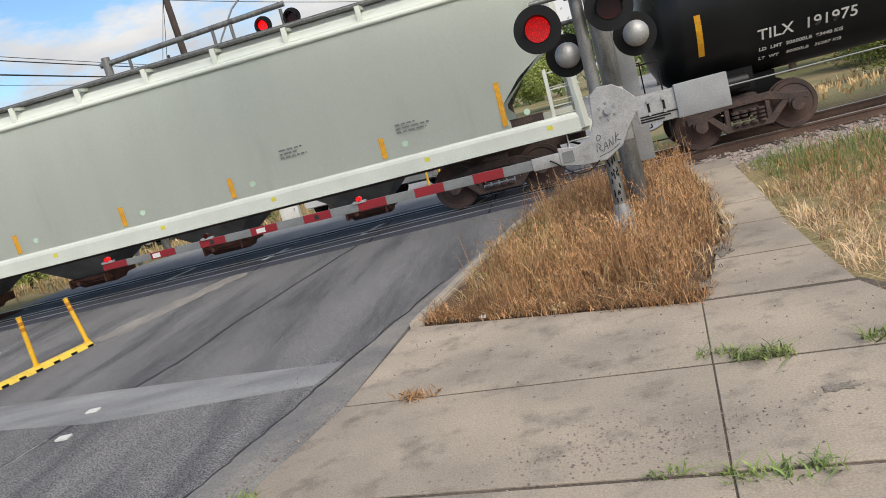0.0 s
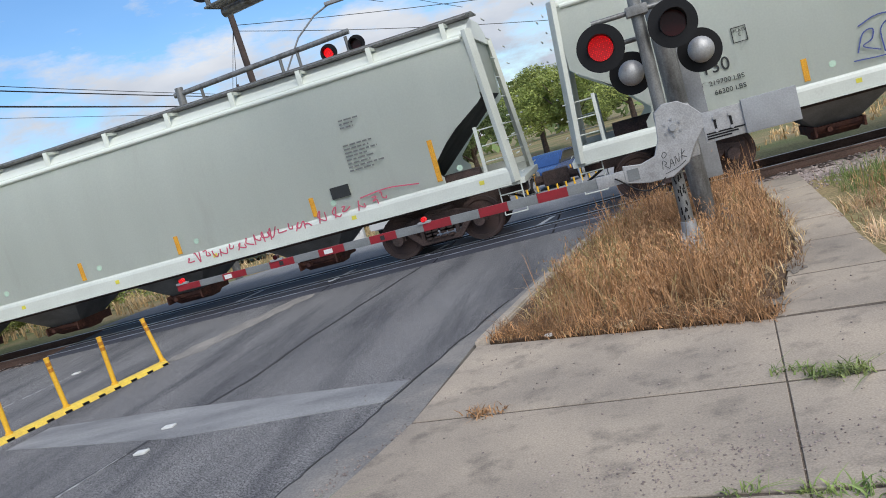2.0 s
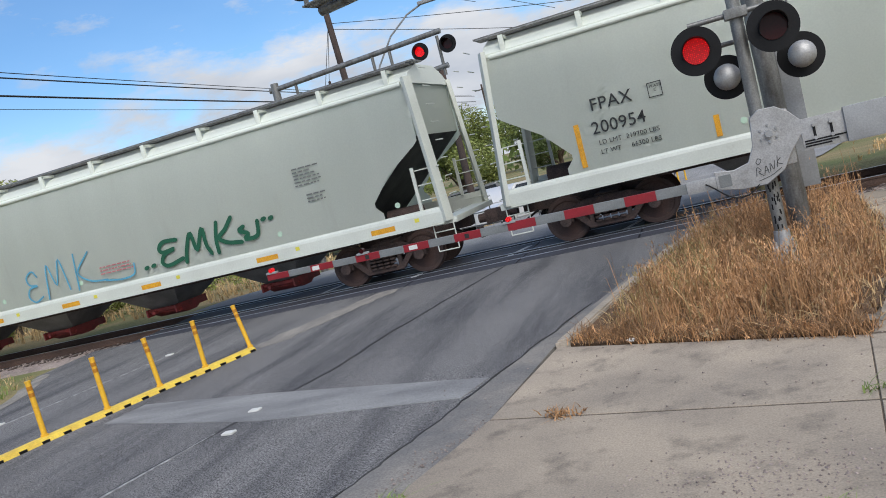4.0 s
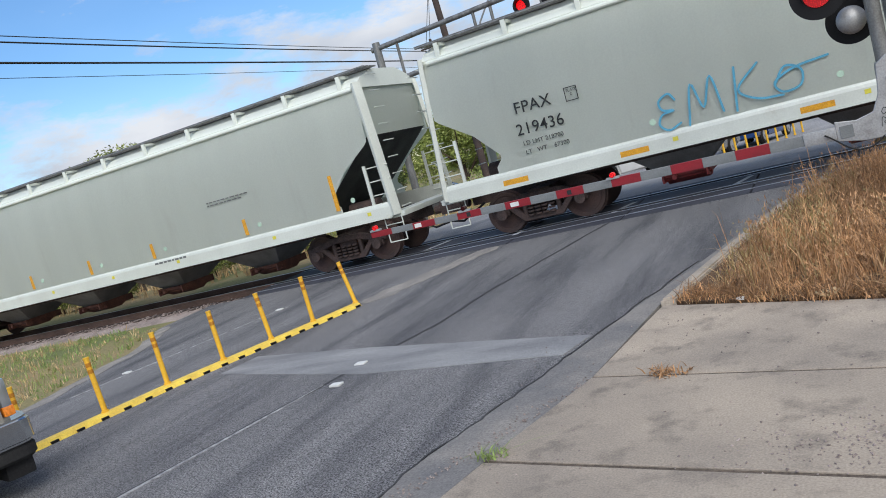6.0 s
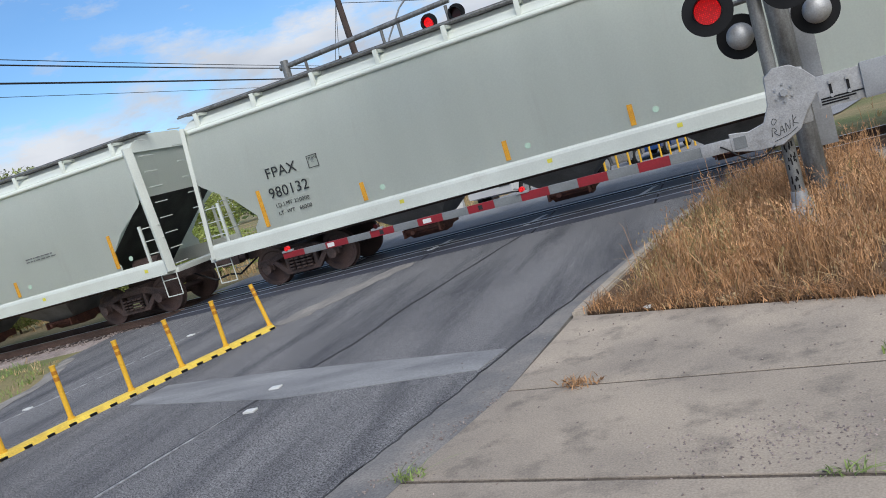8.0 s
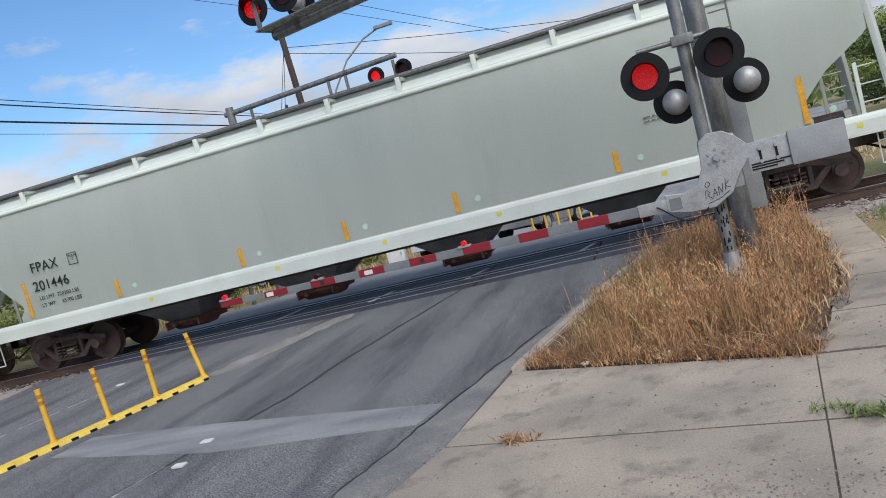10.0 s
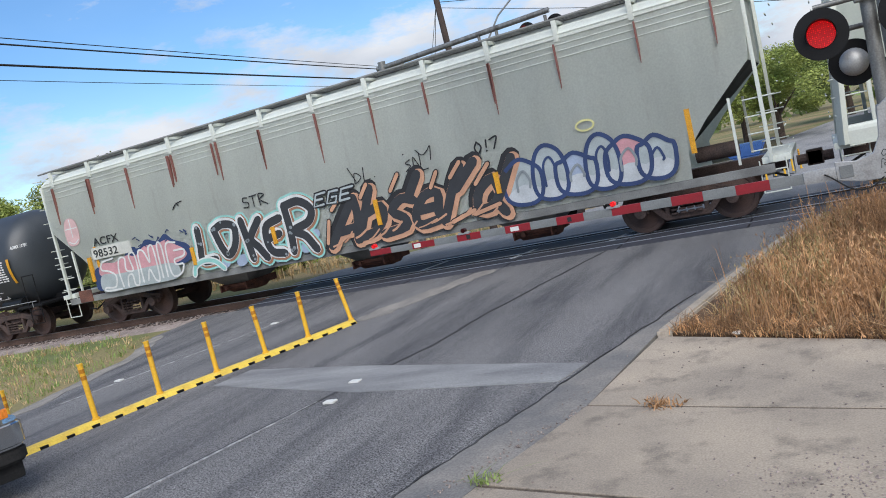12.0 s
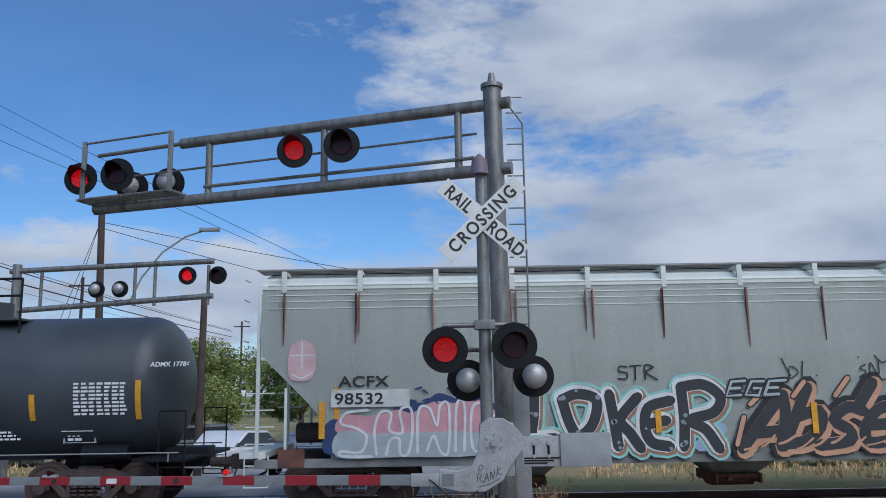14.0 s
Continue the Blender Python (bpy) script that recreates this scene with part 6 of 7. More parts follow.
    wild = [([(0.0, 1.05), (0.28, 1.75), (0.42, 2.02)], [(0.42, 2.02), (0.60, 1.65), (0.72, 1.08)], [(0.1, 1.32), (0.62, 1.36)]), ([(0.05, 1.08), (0.12, 2.15)], [(0.12, 1.62), (0.5, 1.72), (0.62, 1.42), (0.42, 1.16), (0.05, 1.12)]),
            ([(0.62, 1.70), (0.30, 1.78), (0.10, 1.55), (0.45, 1.36), (0.55, 1.16), (0.0, 1.08)], [(0.50, 1.8), (0.62, 2.22)]), ([(0.62, 1.30), (0.50, 1.74), (0.16, 1.72), (0.04, 1.36), (0.22, 1.12), (0.66, 1.16)], [(0.1, 1.44), (0.55, 1.46)]),
            ([(0.10, 1.10), (0.16, 1.85), (0.24, 2.18)], [(0.24, 1.74), (0.55, 2.22)]), ([(0.60, 1.5), (0.36, 1.80), (0.10, 1.58), (0.18, 1.22), (0.56, 1.30), (0.72, 2.12)], [(0.56, 1.30), (0.82, 1.06)])]
    for name, material, width, dx, y in (("graffiti_halo", black, 0.44, 0.0, -1.627), ("graffiti_edge", orange, 0.33, 0.04, -1.632), ("graffiti_letter", charcoal, 0.215, 0.0, -1.637)):
        for k, letter in enumerate(wild):
            b = B()
            for pts in letter:
                brush(b, [(a_ + dx, c_ - dx) for a_, c_ in lean(pts, 9.5 + 0.72 * k)], y - 0.0008 * (k % 2), width, 3)
            part(name, b, material, g, "interlocking black and orange sprayed letter", False)
    for k in range(13):
        x, z = 9.55 + k * 0.33, 1.02 + 0.05 * (k % 3)
        w_, h_ = rnd.uniform(0.25, 0.5), rnd.uniform(0.08, 0.22)
        part("graffiti_shine", brush(B(), [(x, z), (x + w_ * 0.4, z + h_ * 0.25), (x + w_, z + h_)], -1.6415, rnd.uniform(0.025, 0.05), 4), orange, g, "orange sprayed edge", False)
    for x, z, w_, h_ in ((9.72, 1.86, 0.34, 0.3), (10.55, 2.0, 0.22, 0.26), (11.35, 2.0, 0.26, 0.32), (12.35, 1.88, 0.2, 0.3), (12.85, 2.0, 0.28, 0.28), (13.4, 1.75, 0.36, 0.36), (13.25, 1.12, 0.6, 0.12), (12.7, 1.05, 0.55, 0.16), (9.42, 1.12, 0.16, 0.5)):
        part("graffiti_bar", brush(B(), [(x, z), (x + w_, z + h_)], -1.6395, 0.135, 1), black, g, "black edge of a sprayed bar", False)
        part("graffiti_bar", brush(B(), [(x, z), (x + w_, z + h_)], -1.6425, 0.085, 1), orange, g, "orange sprayed bar", False)
    # small tags
    lines("graffiti_tag", ([(0.5, 0.9), (0.1, 0.95), (0.05, 0.6), (0.5, 0.45), (0.45, 0.05), (0.0, 0.05)], [(0.7, 0.95), (1.35, 1.0)], [(1.02, 0.98), (1.0, 0.0)], [(1.6, 0.0), (1.6, 1.0), (2.1, 0.85), (1.65, 0.5), (2.3, -0.05)]), 7.25, 2.36, 0.32, 0.26, 0.03, -1.63, black, "thin black sprayed tag")
    for width, y, material in ((0.13, -1.6435, black), (0.05, -1.6465, dust)):
        lines("graffiti_tag", ([(0.75, 1.0), (0.05, 0.95), (0.0, 0.0), (0.75, 0.05)], [(0.05, 0.5), (0.6, 0.52)], [(1.75, 0.95), (1.1, 0.95), (1.0, 0.05), (1.7, 0.0), (1.72, 0.5), (1.35, 0.48)], [(2.0, 0.05), (2.05, 0.95), (2.9, 1.0)], [(2.03, 0.5), (2.6, 0.52)], [(2.0, 0.04), (2.75, 0.08)]), 9.28, 2.02, 0.36, 0.28, width, y, material, "outlined black sprayed letters", 1, 0.1)
    lines("graffiti_tag", ([(0.0, 0.0), (0.1, 0.8), (0.5, 0.45), (0.2, 0.1), (0.0, 0.05)], [(0.75, 1.1), (0.7, 0.05), (1.1, 0.15)], [(1.4, 0.2), (1.44, 0.22)], [(-0.3, 1.3), (0.1, 0.2)]), 10.5, 2.32, 0.38, 0.3, 0.022, -1.63, black, "thin black sprayed tag")
    lines("graffiti_tag", ([(0.3, 0.8), (0.05, 0.6), (0.3, 0.4), (0.0, 0.1)], [(0.45, 0.1), (0.5, 0.9), (0.8, 0.2), (0.85, 1.1)], [(0.7, 1.3), (1.0, 0.9), (1.3, 1.1), (1.5, 1.35), (1.4, 0.5)], [(0.2, -0.15), (1.2, 0.0)], [(0.0, 1.2), (0.04, 1.22)]), 11.85, 2.30, 0.46, 0.34, 0.022, -1.63, black, "thin black sprayed tag")
    lines("graffiti_tag", ([(0.2, 1.0), (0.0, 0.5), (0.2, 0.0), (0.45, 0.5), (0.2, 1.0)], [(0.85, 1.0), (0.8, 0.35)], [(0.78, 0.05), (0.80, 0.08)], [(1.1, 0.95), (1.6, 1.1), (1.3, 0.1)]), 13.55, 2.36, 0.33, 0.24, 0.035, -1.63, black, "thin black sprayed tag")
    lines("graffiti_tag", ([(0, 0), (0.4, 0.6), (1.0, 0.8)], [(0.5, 0.6), (0.6, 0.3)]), 5.0, 2.75, 0.35, 0.2, 0.03, -1.63, black, "small black sprayed mark")
    lines("graffiti_ring", ([(0.18 * math.cos(a_ * 0.6283), 0.10 * math.sin(a_ * 0.6283)) for a_ in range(11)],), 15.95, 2.42, 1, 1, 0.04, -1.633, spray("pale_yellow", (0.70, 0.66, 0.30)), "pale yellow sprayed ring")
    # blue bubble piece
    for k, (x, w_, top_z, tone) in enumerate(((14.45, 0.42, 2.05, dust), (15.05, 0.36, 2.22, dust), (15.6, 0.42, 1.95, sky_), (16.15, 0.34, 2.2, dust), (16.65, 0.44, 2.05, pink), (17.2, 0.36, 1.95, dust))):
        pts = [(x - w_, 1.32), (x - w_ * 0.98, 1.75), (x - w_ * 0.6, top_z - 0.12), (x, top_z), (x + w_ * 0.7, top_z - 0.16), (x + w_, 1.7), (x + w_ * 0.9, 1.3), (x + w_ * 0.4, 1.12), (x - w_ * 0.5, 1.14)]
        patch("graffiti_fill", pts, -1.628 - 0.0016 * (k % 2), tone, "grey blue sprayed bubble letter")
        part("graffiti_fill", side_prism(B(), [(p.x, p.y) for p in smooth_line([(x - w_ * 0.9, 1.34), (x, 1.52), (x + w_ * 0.9, 1.36), (x + w_ * 0.4, 1.16), (x - w_ * 0.5, 1.17)], 4, True)], -1.6342 - 0.0012 * (k % 2), -1.6282 - 0.0016 * (k % 2)), spray("pale_grey", (0.52, 0.55, 0.57)), g, "pale sprayed lower half", False)
        part("graffiti_outline", brush(B(), pts, -1.638 - 0.001 * (k % 2), 0.085, 4, True), navy, g, "navy sprayed outline", False)
        part("graffiti_outline", brush(B(), [(x - w_ * 0.35, 1.4), (x - w_ * 0.3, top_z - 0.4), (x + w_ * 0.1, top_z - 0.25), (x + w_ * 0.35, top_z - 0.45), (x + w_ * 0.3, 1.45)], -1.6415, 0.05, 4), navy if k % 2 else slate, g, "navy sprayed inner line", False)
    for x, z0, z1 in ((1.53, 1.34, 2.02), (5.25, 1.24, 1.70), (7.9, 1.36, 1.78), (10.86, 1.30, 1.88), (13.84, 1.45, 1.9)):
        bm = B()
        box(bm, x, x + 0.11, -1.662, -1.60, z0, z1)
        part("reflector", bm, M_reflect, g, "yellow reflector strip", False)
    bm = B()
    box(bm, 0.75, 1.25, -1.575, -1.545, 0.82, 1.15)
    part("rusty_plate", bm, M_rust, g, "rusty plate", False)
    h = tank_car(-135.4, 9.6, "dusty dark grey tank car with white stencils", M_tank_grey, 1.46, 2.38)
    tank_text(h, "ADMX 17786", 8.75, 2.75, 0.13, 1.46, 2.38)
    shell = lambda z: -1.46 * math.cos(math.asin((z - 2.38) / 1.46))
    for j in range(9):
        bm = B()
        z = 2.42 - j * 0.072
        for k in range(7):
            box(bm, 7.3 + k * 0.15, 7.3 + k * 0.15 + random.uniform(0.08, 0.135), shell(z) - 0.012, shell(z) - 0.006, z, z + 0.042)
        tagged(part("stencil_table", bm, M_white_ink, h, "row of a white stencil table", False), kind="stuff")
    for z0, z1 in ((1.30, 1.315), (1.53, 1.545)):
        bm = B()
        box(bm, 7.0, 7.62, shell(z0) - 0.014, shell(z0) - 0.004, z0, z1)
        part("stencil_frame", bm, M_white_ink, h, "white stencil frame", False)
    for x in (7.0, 7.605):
        bm = B()
        side_prism(bm, [(x, 1.30), (x + 0.015, 1.30), (x + 0.015, 1.54), (x, 1.54)], shell(1.3) - 0.10, shell(1.3) + 0.05)
        part("stencil_frame", bm, M_white_ink, h, "white stencil frame", False)
    small_print(h, 7.1, 1.48, 2, 0.4, 0.05, 0.03, y=shell(1.42) - 0.02, material=M_white_ink)
    for x, z, w in ((5.7, 1.55, 0.6), (2.6, 1.55, 0.5)):
        small_print(h, x, z, 3, w, 0.035, 0.03, y=shell(z) - 0.02, material=M_white_ink)


# ---- road vehicles ----
def wheel(parent, x, y, r=0.38, w=0.26, s=-1):
    bm = B()
    tube(bm, (x, y - w / 2, r), (x, y + w / 2, r), r, 32)
    bmesh.ops.bevel(bm, geom=[e for e in bm.edges if len(e.link_faces) == 2 and any(len(f.verts) > 8 for f in e.link_faces)], offset=0.04, segments=2, affect="EDGES")
    t = part("tyre", bm, M_rubber, parent, "black tyre")
    bm = B()
    yy = y + s * (w / 2 + 0.004)
    tube(bm, (x, yy, r), (x, yy - s * 0.05, r), r * 0.62, 24)
    for k in range(8):
        a = k * math.pi / 4
        tube(bm, (x + math.cos(a) * r * 0.42, yy + s * 0.006, r + math.sin(a) * r * 0.42), (x + math.cos(a) * r * 0.42, yy - s * 0.01, r + math.sin(a) * r * 0.42), 0.035, 10)
    tube(bm, (x, yy + s * 0.03, r), (x, yy - s * 0.02, r), 0.09, 16)
    part("rim", bm, M_grey, t, "dull alloy rim")


def build_pickup():
    """Pickup waiting at the crossing, its nose along local x, right side at -y."""
    h = 90 - 15
    m = Matrix.Translation((-7.46, 4.86, -0.012)) @ pose(0, 0, 0, 0, 0, h)
    car = thing("pickup_truck", m, "tan and silver pickup truck waiting in the lane", "pickup truck")
    gold = mat("tan_metallic_paint", (0.40, 0.375, 0.33), (0.35, 0.33, 0.29), 0.22, metal=0.55, fine=200, grain=0.06, bump=0, coat=0.6)
    glassm = mat("dark_glass", (0.02, 0.025, 0.03), rough=0.05, bump=0, coat=0.8)
    bm = B()
    arch = lambda cx: [(cx + 0.53 * math.cos(radians(a)), 0.44 + 0.53 * math.sin(radians(a))) for a in range(0, 181, 15)]
    out = [(-5.5, 0.60), (-5.5, 1.25), (-2.9, 1.34), (-1.95, 1.45), (-0.60, 1.41), (-0.22, 1.34), (-0.08, 1.22), (-0.06, 0.60)] + [(x, max(z, 0.46)) for x, z in arch(-0.90)] + [(x, max(z, 0.46)) for x, z in arch(-4.42)] + [(-5.2, 0.50)]
    side_prism(bm, out, 0.02, 1.98)
    bmesh.ops.bevel(bm, geom=[e for e in bm.edges if abs(e.verts[0].co.y - e.verts[1].co.y) < 0.01], offset=0.09, segments=4, affect="EDGES")
    part("body", bm, gold, car, "tan metallic body")
    bm = B()
    side_prism(bm, [(-3.9, 1.25), (-3.7, 2.0), (-2.75, 2.06), (-2.2, 1.98), (-1.45, 1.3)], 0.14, 1.86)
    bmesh.ops.bevel(bm, geom=bm.edges[:], offset=0.05, segments=2, affect="EDGES")
    part("cab", bm, gold, car)
    bm = B()
    side_prism(bm, [(-3.55, 1.38), (-3.45, 1.90), (-2.75, 1.96), (-2.28, 1.90), (-1.75, 1.38)], 0.125, 1.875)
    part("window", bm, glassm, car, "dark side glass", False)
    plan = [(-0.44, -0.035), (-0.06, -0.035), (0.03, 0.0), (0.085, 0.08), (0.115, 0.30), (0.13, 1.0), (0.115, 1.70), (0.085, 1.92), (0.03, 2.0), (-0.06, 2.035), (-0.44, 2.035), (-0.44, 1.93), (-0.10, 1.93), (-0.10, 0.07), (-0.44, 0.07)]
    chrome = mat("chrome", (0.55, 0.57, 0.59), rough=0.14, metal=1.0, bump=0, grain=0.0)
    bm = B()
    prism(bm, plan, 0.53, 0.785)
    bmesh.ops.bevel(bm, geom=[e for e in bm.edges if abs(e.verts[0].co.z - e.verts[1].co.z) < 0.01], offset=0.03, segments=3, affect="EDGES")
    bumper = part("bumper", bm, chrome, car, "chrome front bumper")
    bm = B()
    prism(bm, [(x * 0.97 - 0.008, 0.02 + y * 0.98) for x, y in plan], 0.38, 0.528)
    bmesh.ops.bevel(bm, geom=[e for e in bm.edges if abs(e.verts[0].co.z - e.verts[1].co.z) < 0.01], offset=0.025, segments=2, affect="EDGES")
    part("bumper_cladding", bm, M_rubber, bumper, "dark lower bumper cladding")
    bm = B()
    box(bm, -0.26, 0.02, 0.10, 1.90, 0.20, 0.40, 0.05)
    part("valance", bm, M_rubber, car, "black air dam")
    lens = mat("clear_lens", (0.30, 0.32, 0.34), rough=0.08, metal=0.5, bump=0, grain=0.0, coat=1.0)
    for y in (0.02, 1.62):
        bm = B()
        box(bm, -0.135, -0.035, y - 0.006, y + 0.335, 0.815, 1.20, 0.045)
        hl = part("headlight", bm, lens, car, "clear headlight")
        bm = B()
        box(bm, -0.137, -0.030, y - 0.011, y + 0.10, 0.825, 0.925, 0.02)
        part("indicator", bm, M_indicator, hl, "amber indicator")
    bm = B()
    for k in range(4):
        box(bm, -0.07, -0.04, 0.42, 1.58, 0.90 + k * 0.07, 0.93 + k * 0.07, 0.008)
    part("grille", bm, bpy.data.materials["chrome"], car, "chrome grille bars")
    for x in (-0.90, -4.42):
        wheel(car, x, 0.16, 0.42, 0.28, -1)
        wheel(car, x, 1.86, 0.42, 0.28, 1)
    bm = B()
    box(bm, -5.3, -0.2, 0.3, 1.7, 0.38, 0.6, 0.03)
    part("chassis", bm, M_rubber, car)
    for x in (-0.90, -4.42):
        part("wheel_well", tube(B(), (x, 0.22, 0.44), (x, 0.50, 0.44), 0.525, 28), M_black, car, "dark wheel arch")


def build_car(m, paint, label, van=False):
    car = thing("car", m, label, "car", "cars beyond the crossing")
    bm = B()
    out = [(0.0, 0.35), (0.0, 0.72), (0.25, 0.82), (1.05, 0.92), (4.1, 0.95), (4.4, 0.85), (4.45, 0.4), (4.1, 0.28), (3.9, 0.6), (3.6, 0.68), (3.3, 0.6), (3.12, 0.25), (1.25, 0.25), (1.1, 0.6), (0.82, 0.68), (0.5, 0.6), (0.35, 0.3)]
    side_prism(bm, out, 0, 1.75)
    bmesh.ops.bevel(bm, geom=[e for e in bm.edges if abs(e.verts[0].co.y - e.verts[1].co.y) < 0.01], offset=0.06, segments=2, affect="EDGES")
    part("body", bm, paint, car)
    bm = B()
    roof = [(1.0, 0.9), (1.75, 1.42), (3.2, 1.45), (4.15, 0.93)] if not van else [(0.9, 0.9), (1.5, 1.6), (4.2, 1.68), (4.4, 0.9)]
    side_prism(bm, roof, 0.1, 1.65)
    bmesh.ops.bevel(bm, geom=bm.edges[:], offset=0.05, segments=2, affect="EDGES")
    part("cabin", bm, paint, car)
    bm = B()
    g = [(x * 0.92 + 0.2, (z - 0.95) * 0.8 + 0.98) for x, z in roof]
    side_prism(bm, g, 0.085, 1.665)
    part("window", bm, bpy.data.materials["dark_glass"], car, "dark glass", False)
    for x in (0.8, 3.6):
        wheel(car, x, 0.12, 0.32, 0.22, -1)
        wheel(car, x, 1.63, 0.32, 0.22, 1)
    bm = B()
    box(bm, -0.02, 0.05, 0.1, 0.5, 0.55, 0.7, 0.03)
    part("headlight", bm, bpy.data.materials["clear_lens"], car)
    bm = B()
    box(bm, 4.4, 4.47, 0.1, 0.45, 0.6, 0.75, 0.03)
    part("tail_light", bm, M_redstripe, car)
    return car


def build_cars():
    wp = mat("white_car_paint", (0.72, 0.72, 0.71), (0.66, 0.66, 0.65), 0.25, fine=200, grain=0.03, bump=0, coat=0.6)
    sp = mat("silver_car_paint", (0.30, 0.31, 0.32), rough=0.25, metal=0.5, bump=0, coat=0.6)
    bp = mat("blue_car_paint", (0.03, 0.07, 0.20), rough=0.25, bump=0, coat=0.6)
    dp = mat("dark_car_paint", (0.06, 0.06, 0.065), rough=0.25, bump=0, coat=0.6)
    build_car(pose(-6.6, 24.3, far_z(24.5), 0, 3.5, 75), wp, "white sedan waiting beyond the crossing")
    build_car(pose(-4.28, 26.6, far_z(26.7), 0, 3.8, 75), sp, "silver sedan waiting beyond the crossing")
    build_car(pose(-2.7, 32.5, far_z(32.6), 0, 2.4, 75), bp, "blue sedan waiting behind the silver one")
    build_car(pose(-15.0, 41, -0.95, 0, 0, 10), sp, "silver van parked by the trees", True)
    build_car(pose(-22.0, 38, -0.95, 0, 0, 10), dp, "dark car parked by the trees")


def build_cabinet():
    cab = thing("utility_cabinet", pose(-9.55, 27.0, far_z(27.0), 0, 0, 8), "small white utility cabinet beyond the crossing", "cabinet")
    bm = B()
    box(bm, -0.32, 0.32, -0.2, 0.2, 0.06, 0.78, 0.02)
    part("body", bm, M_white, cab)
    bm = B()
    box(bm, -0.36, 0.36, -0.24, 0.24, 0.78, 0.84, 0.02)
    part("lid", bm, M_white, cab)
    bm = B()
    box(bm, -0.28, 0.28, -0.212, -0.2, 0.12, 0.74, 0.004)
    door = part("door", bm, M_white, cab)
    bm = B()
    box(bm, 0.18, 0.22, -0.23, -0.212, 0.40, 0.50, 0.004)
    part("handle", bm, M_grey, door, "grey handle")
    bm = B()
    box(bm, -0.4, 0.4, -0.28, 0.28, -0.1, 0.06, 0.02)
    part("plinth", bm, M_kerb, cab, "concrete plinth")


# ---- poles, wires, trees ----
def build_poles():
    for x, y, h, lean in ((-11.75, 28.0, 8.9, -0.3), (-8.4, 28.2, 5.7, 0.05), (-26, 14, 11, 0), (-27, 60, 11, 0), (-25, 100, 11, 0)):
        p = thing("utility_pole", pose(0, 0, 0), "dark weathered wooden utility pole", "utility pole", "utility poles along the road")
        bm = B()
        tube(bm, (x, y, -1.1 if y > 20 else -0.2), (x + lean, y, h), 0.15, 14, 0.11)
        part("pole", bm, M_pole, p)
        if y > 50:
            bm = B()
            box(bm, x + lean - 1.0, x + lean + 1.0, y - 0.06, y + 0.06, h - 0.7, h - 0.58, 0.01)
            part("crossbar", bm, M_pole, p)
    wires = tagged(new("overhead_wires"), "black overhead wires strung between poles", "wires")

    def wire(a, b, sag, r):
        cu = bpy.data.curves.new("wire", "CURVE")
        cu.dimensions, cu.bevel_depth, cu.bevel_resolution = "3D", r, 1
        a, b = Vector(a), Vector(b)
        n = 14
        sp = cu.splines.new("POLY")
        sp.points.add(n)
        for i in range(n + 1):
            p = a.lerp(b, i / n) - Vector((0, 0, sag * 4 * (i / n) * (1 - i / n)))
            sp.points[i].co = (*p, 1)
        cu.materials.append(M_wire)
        new("wire", cu).parent = wires

    wire((-24.5, 10, 10.2), (-26.5, 100, 10.0), 0.35, 0.018)
    wire((-24.3, 10, 9.9), (-26.2, 100, 9.8), 0.35, 0.03)
    wire((-24.3, 10, 9.15), (-26.2, 100, 9.1), 0.3, 0.04)
    wire((-24.3, 10, 8.6), (-26.2, 100, 8.7), 0.3, 0.012)
    wire((-21.5, 28, 15.8), (-3.9, 28, 6.4), 0.2, 0.010)
    wire((-21.5, 28, 15.0), (-6.5, 28, 7.4), 0.2, 0.010)
    wire((-21.5, 28, 14.0), (-12.0, 28, 9.7), 0.1, 0.010)
    wire((-12.1, 28, 8.1), (6, 34, 4.2), 0.3, 0.012)
    wire((-12.1, 28, 8.3), (9, 34, 5.4), 0.3, 0.012)
    wire((-12.1, 28, 8.2), (-13.4, 28, 4.5), 0.0, 0.010)
    wire((-12.1, 28, 8.2), (-13.1, 28, 4.5), 0.0, 0.010)
    lamp = tagged(new("street_lamp"), "grey cobra-head street lamp on a curved arm", "street lamp")
    bm = B()
    pts = [(-11.0, 28.2, 5.4), (-10.6, 28.2, 6.3), (-9.9, 28.2, 7.2), (-9.1, 28.2, 7.75), (-8.5, 28.2, 7.95)]
    for p, q in zip(pts, pts[1:]):
        tube(bm, p, q, 0.035, 8)
    tube(bm, (-11.4, 28.05, 5.3), (-11.0, 28.2, 5.4), 0.035, 8)
    part("arm", bm, M_grey, lamp)
    bm = B()
    box(bm, -8.6, -7.9, 28.08, 28.32, 7.93, 8.05, 0.04)
    part("head", bm, M_grey, lamp)


def crown_mesh(rnd, r, h, n, size):
    verts, faces = [], []
    blobs = [(rnd.gauss(0, r * 0.45), rnd.gauss(0, r * 0.45), rnd.uniform(0.25, 0.9) * h, rnd.uniform(0.25, 0.5) * r) for k in range(16)]
    for k in range(n):
        bx, by, bz, br = rnd.choice(blobs)
        v = Vector((rnd.gauss(0, 1), rnd.gauss(0, 1), rnd.gauss(0, 1))).normalized() * br * rnd.uniform(0.55, 1.08)
        c = Vector((bx, by, bz)) + Vector((v.x, v.y, v.z * 0.8))
        a, b = Vector((rnd.gauss(0, 1), rnd.gauss(0, 1), rnd.gauss(0, 0.7))).normalized(), Vector((rnd.gauss(0, 1), rnd.gauss(0, 1), rnd.gauss(0, 0.7))).normalized()
        s = size * rnd.uniform(0.6, 1.3)
        i = len(verts)
        verts.extend([c - a * s, c + b * s * 0.5, c + a * s, c - b * s * 0.5])
        faces.append((i, i + 1, i + 2, i + 3))
    return verts, faces


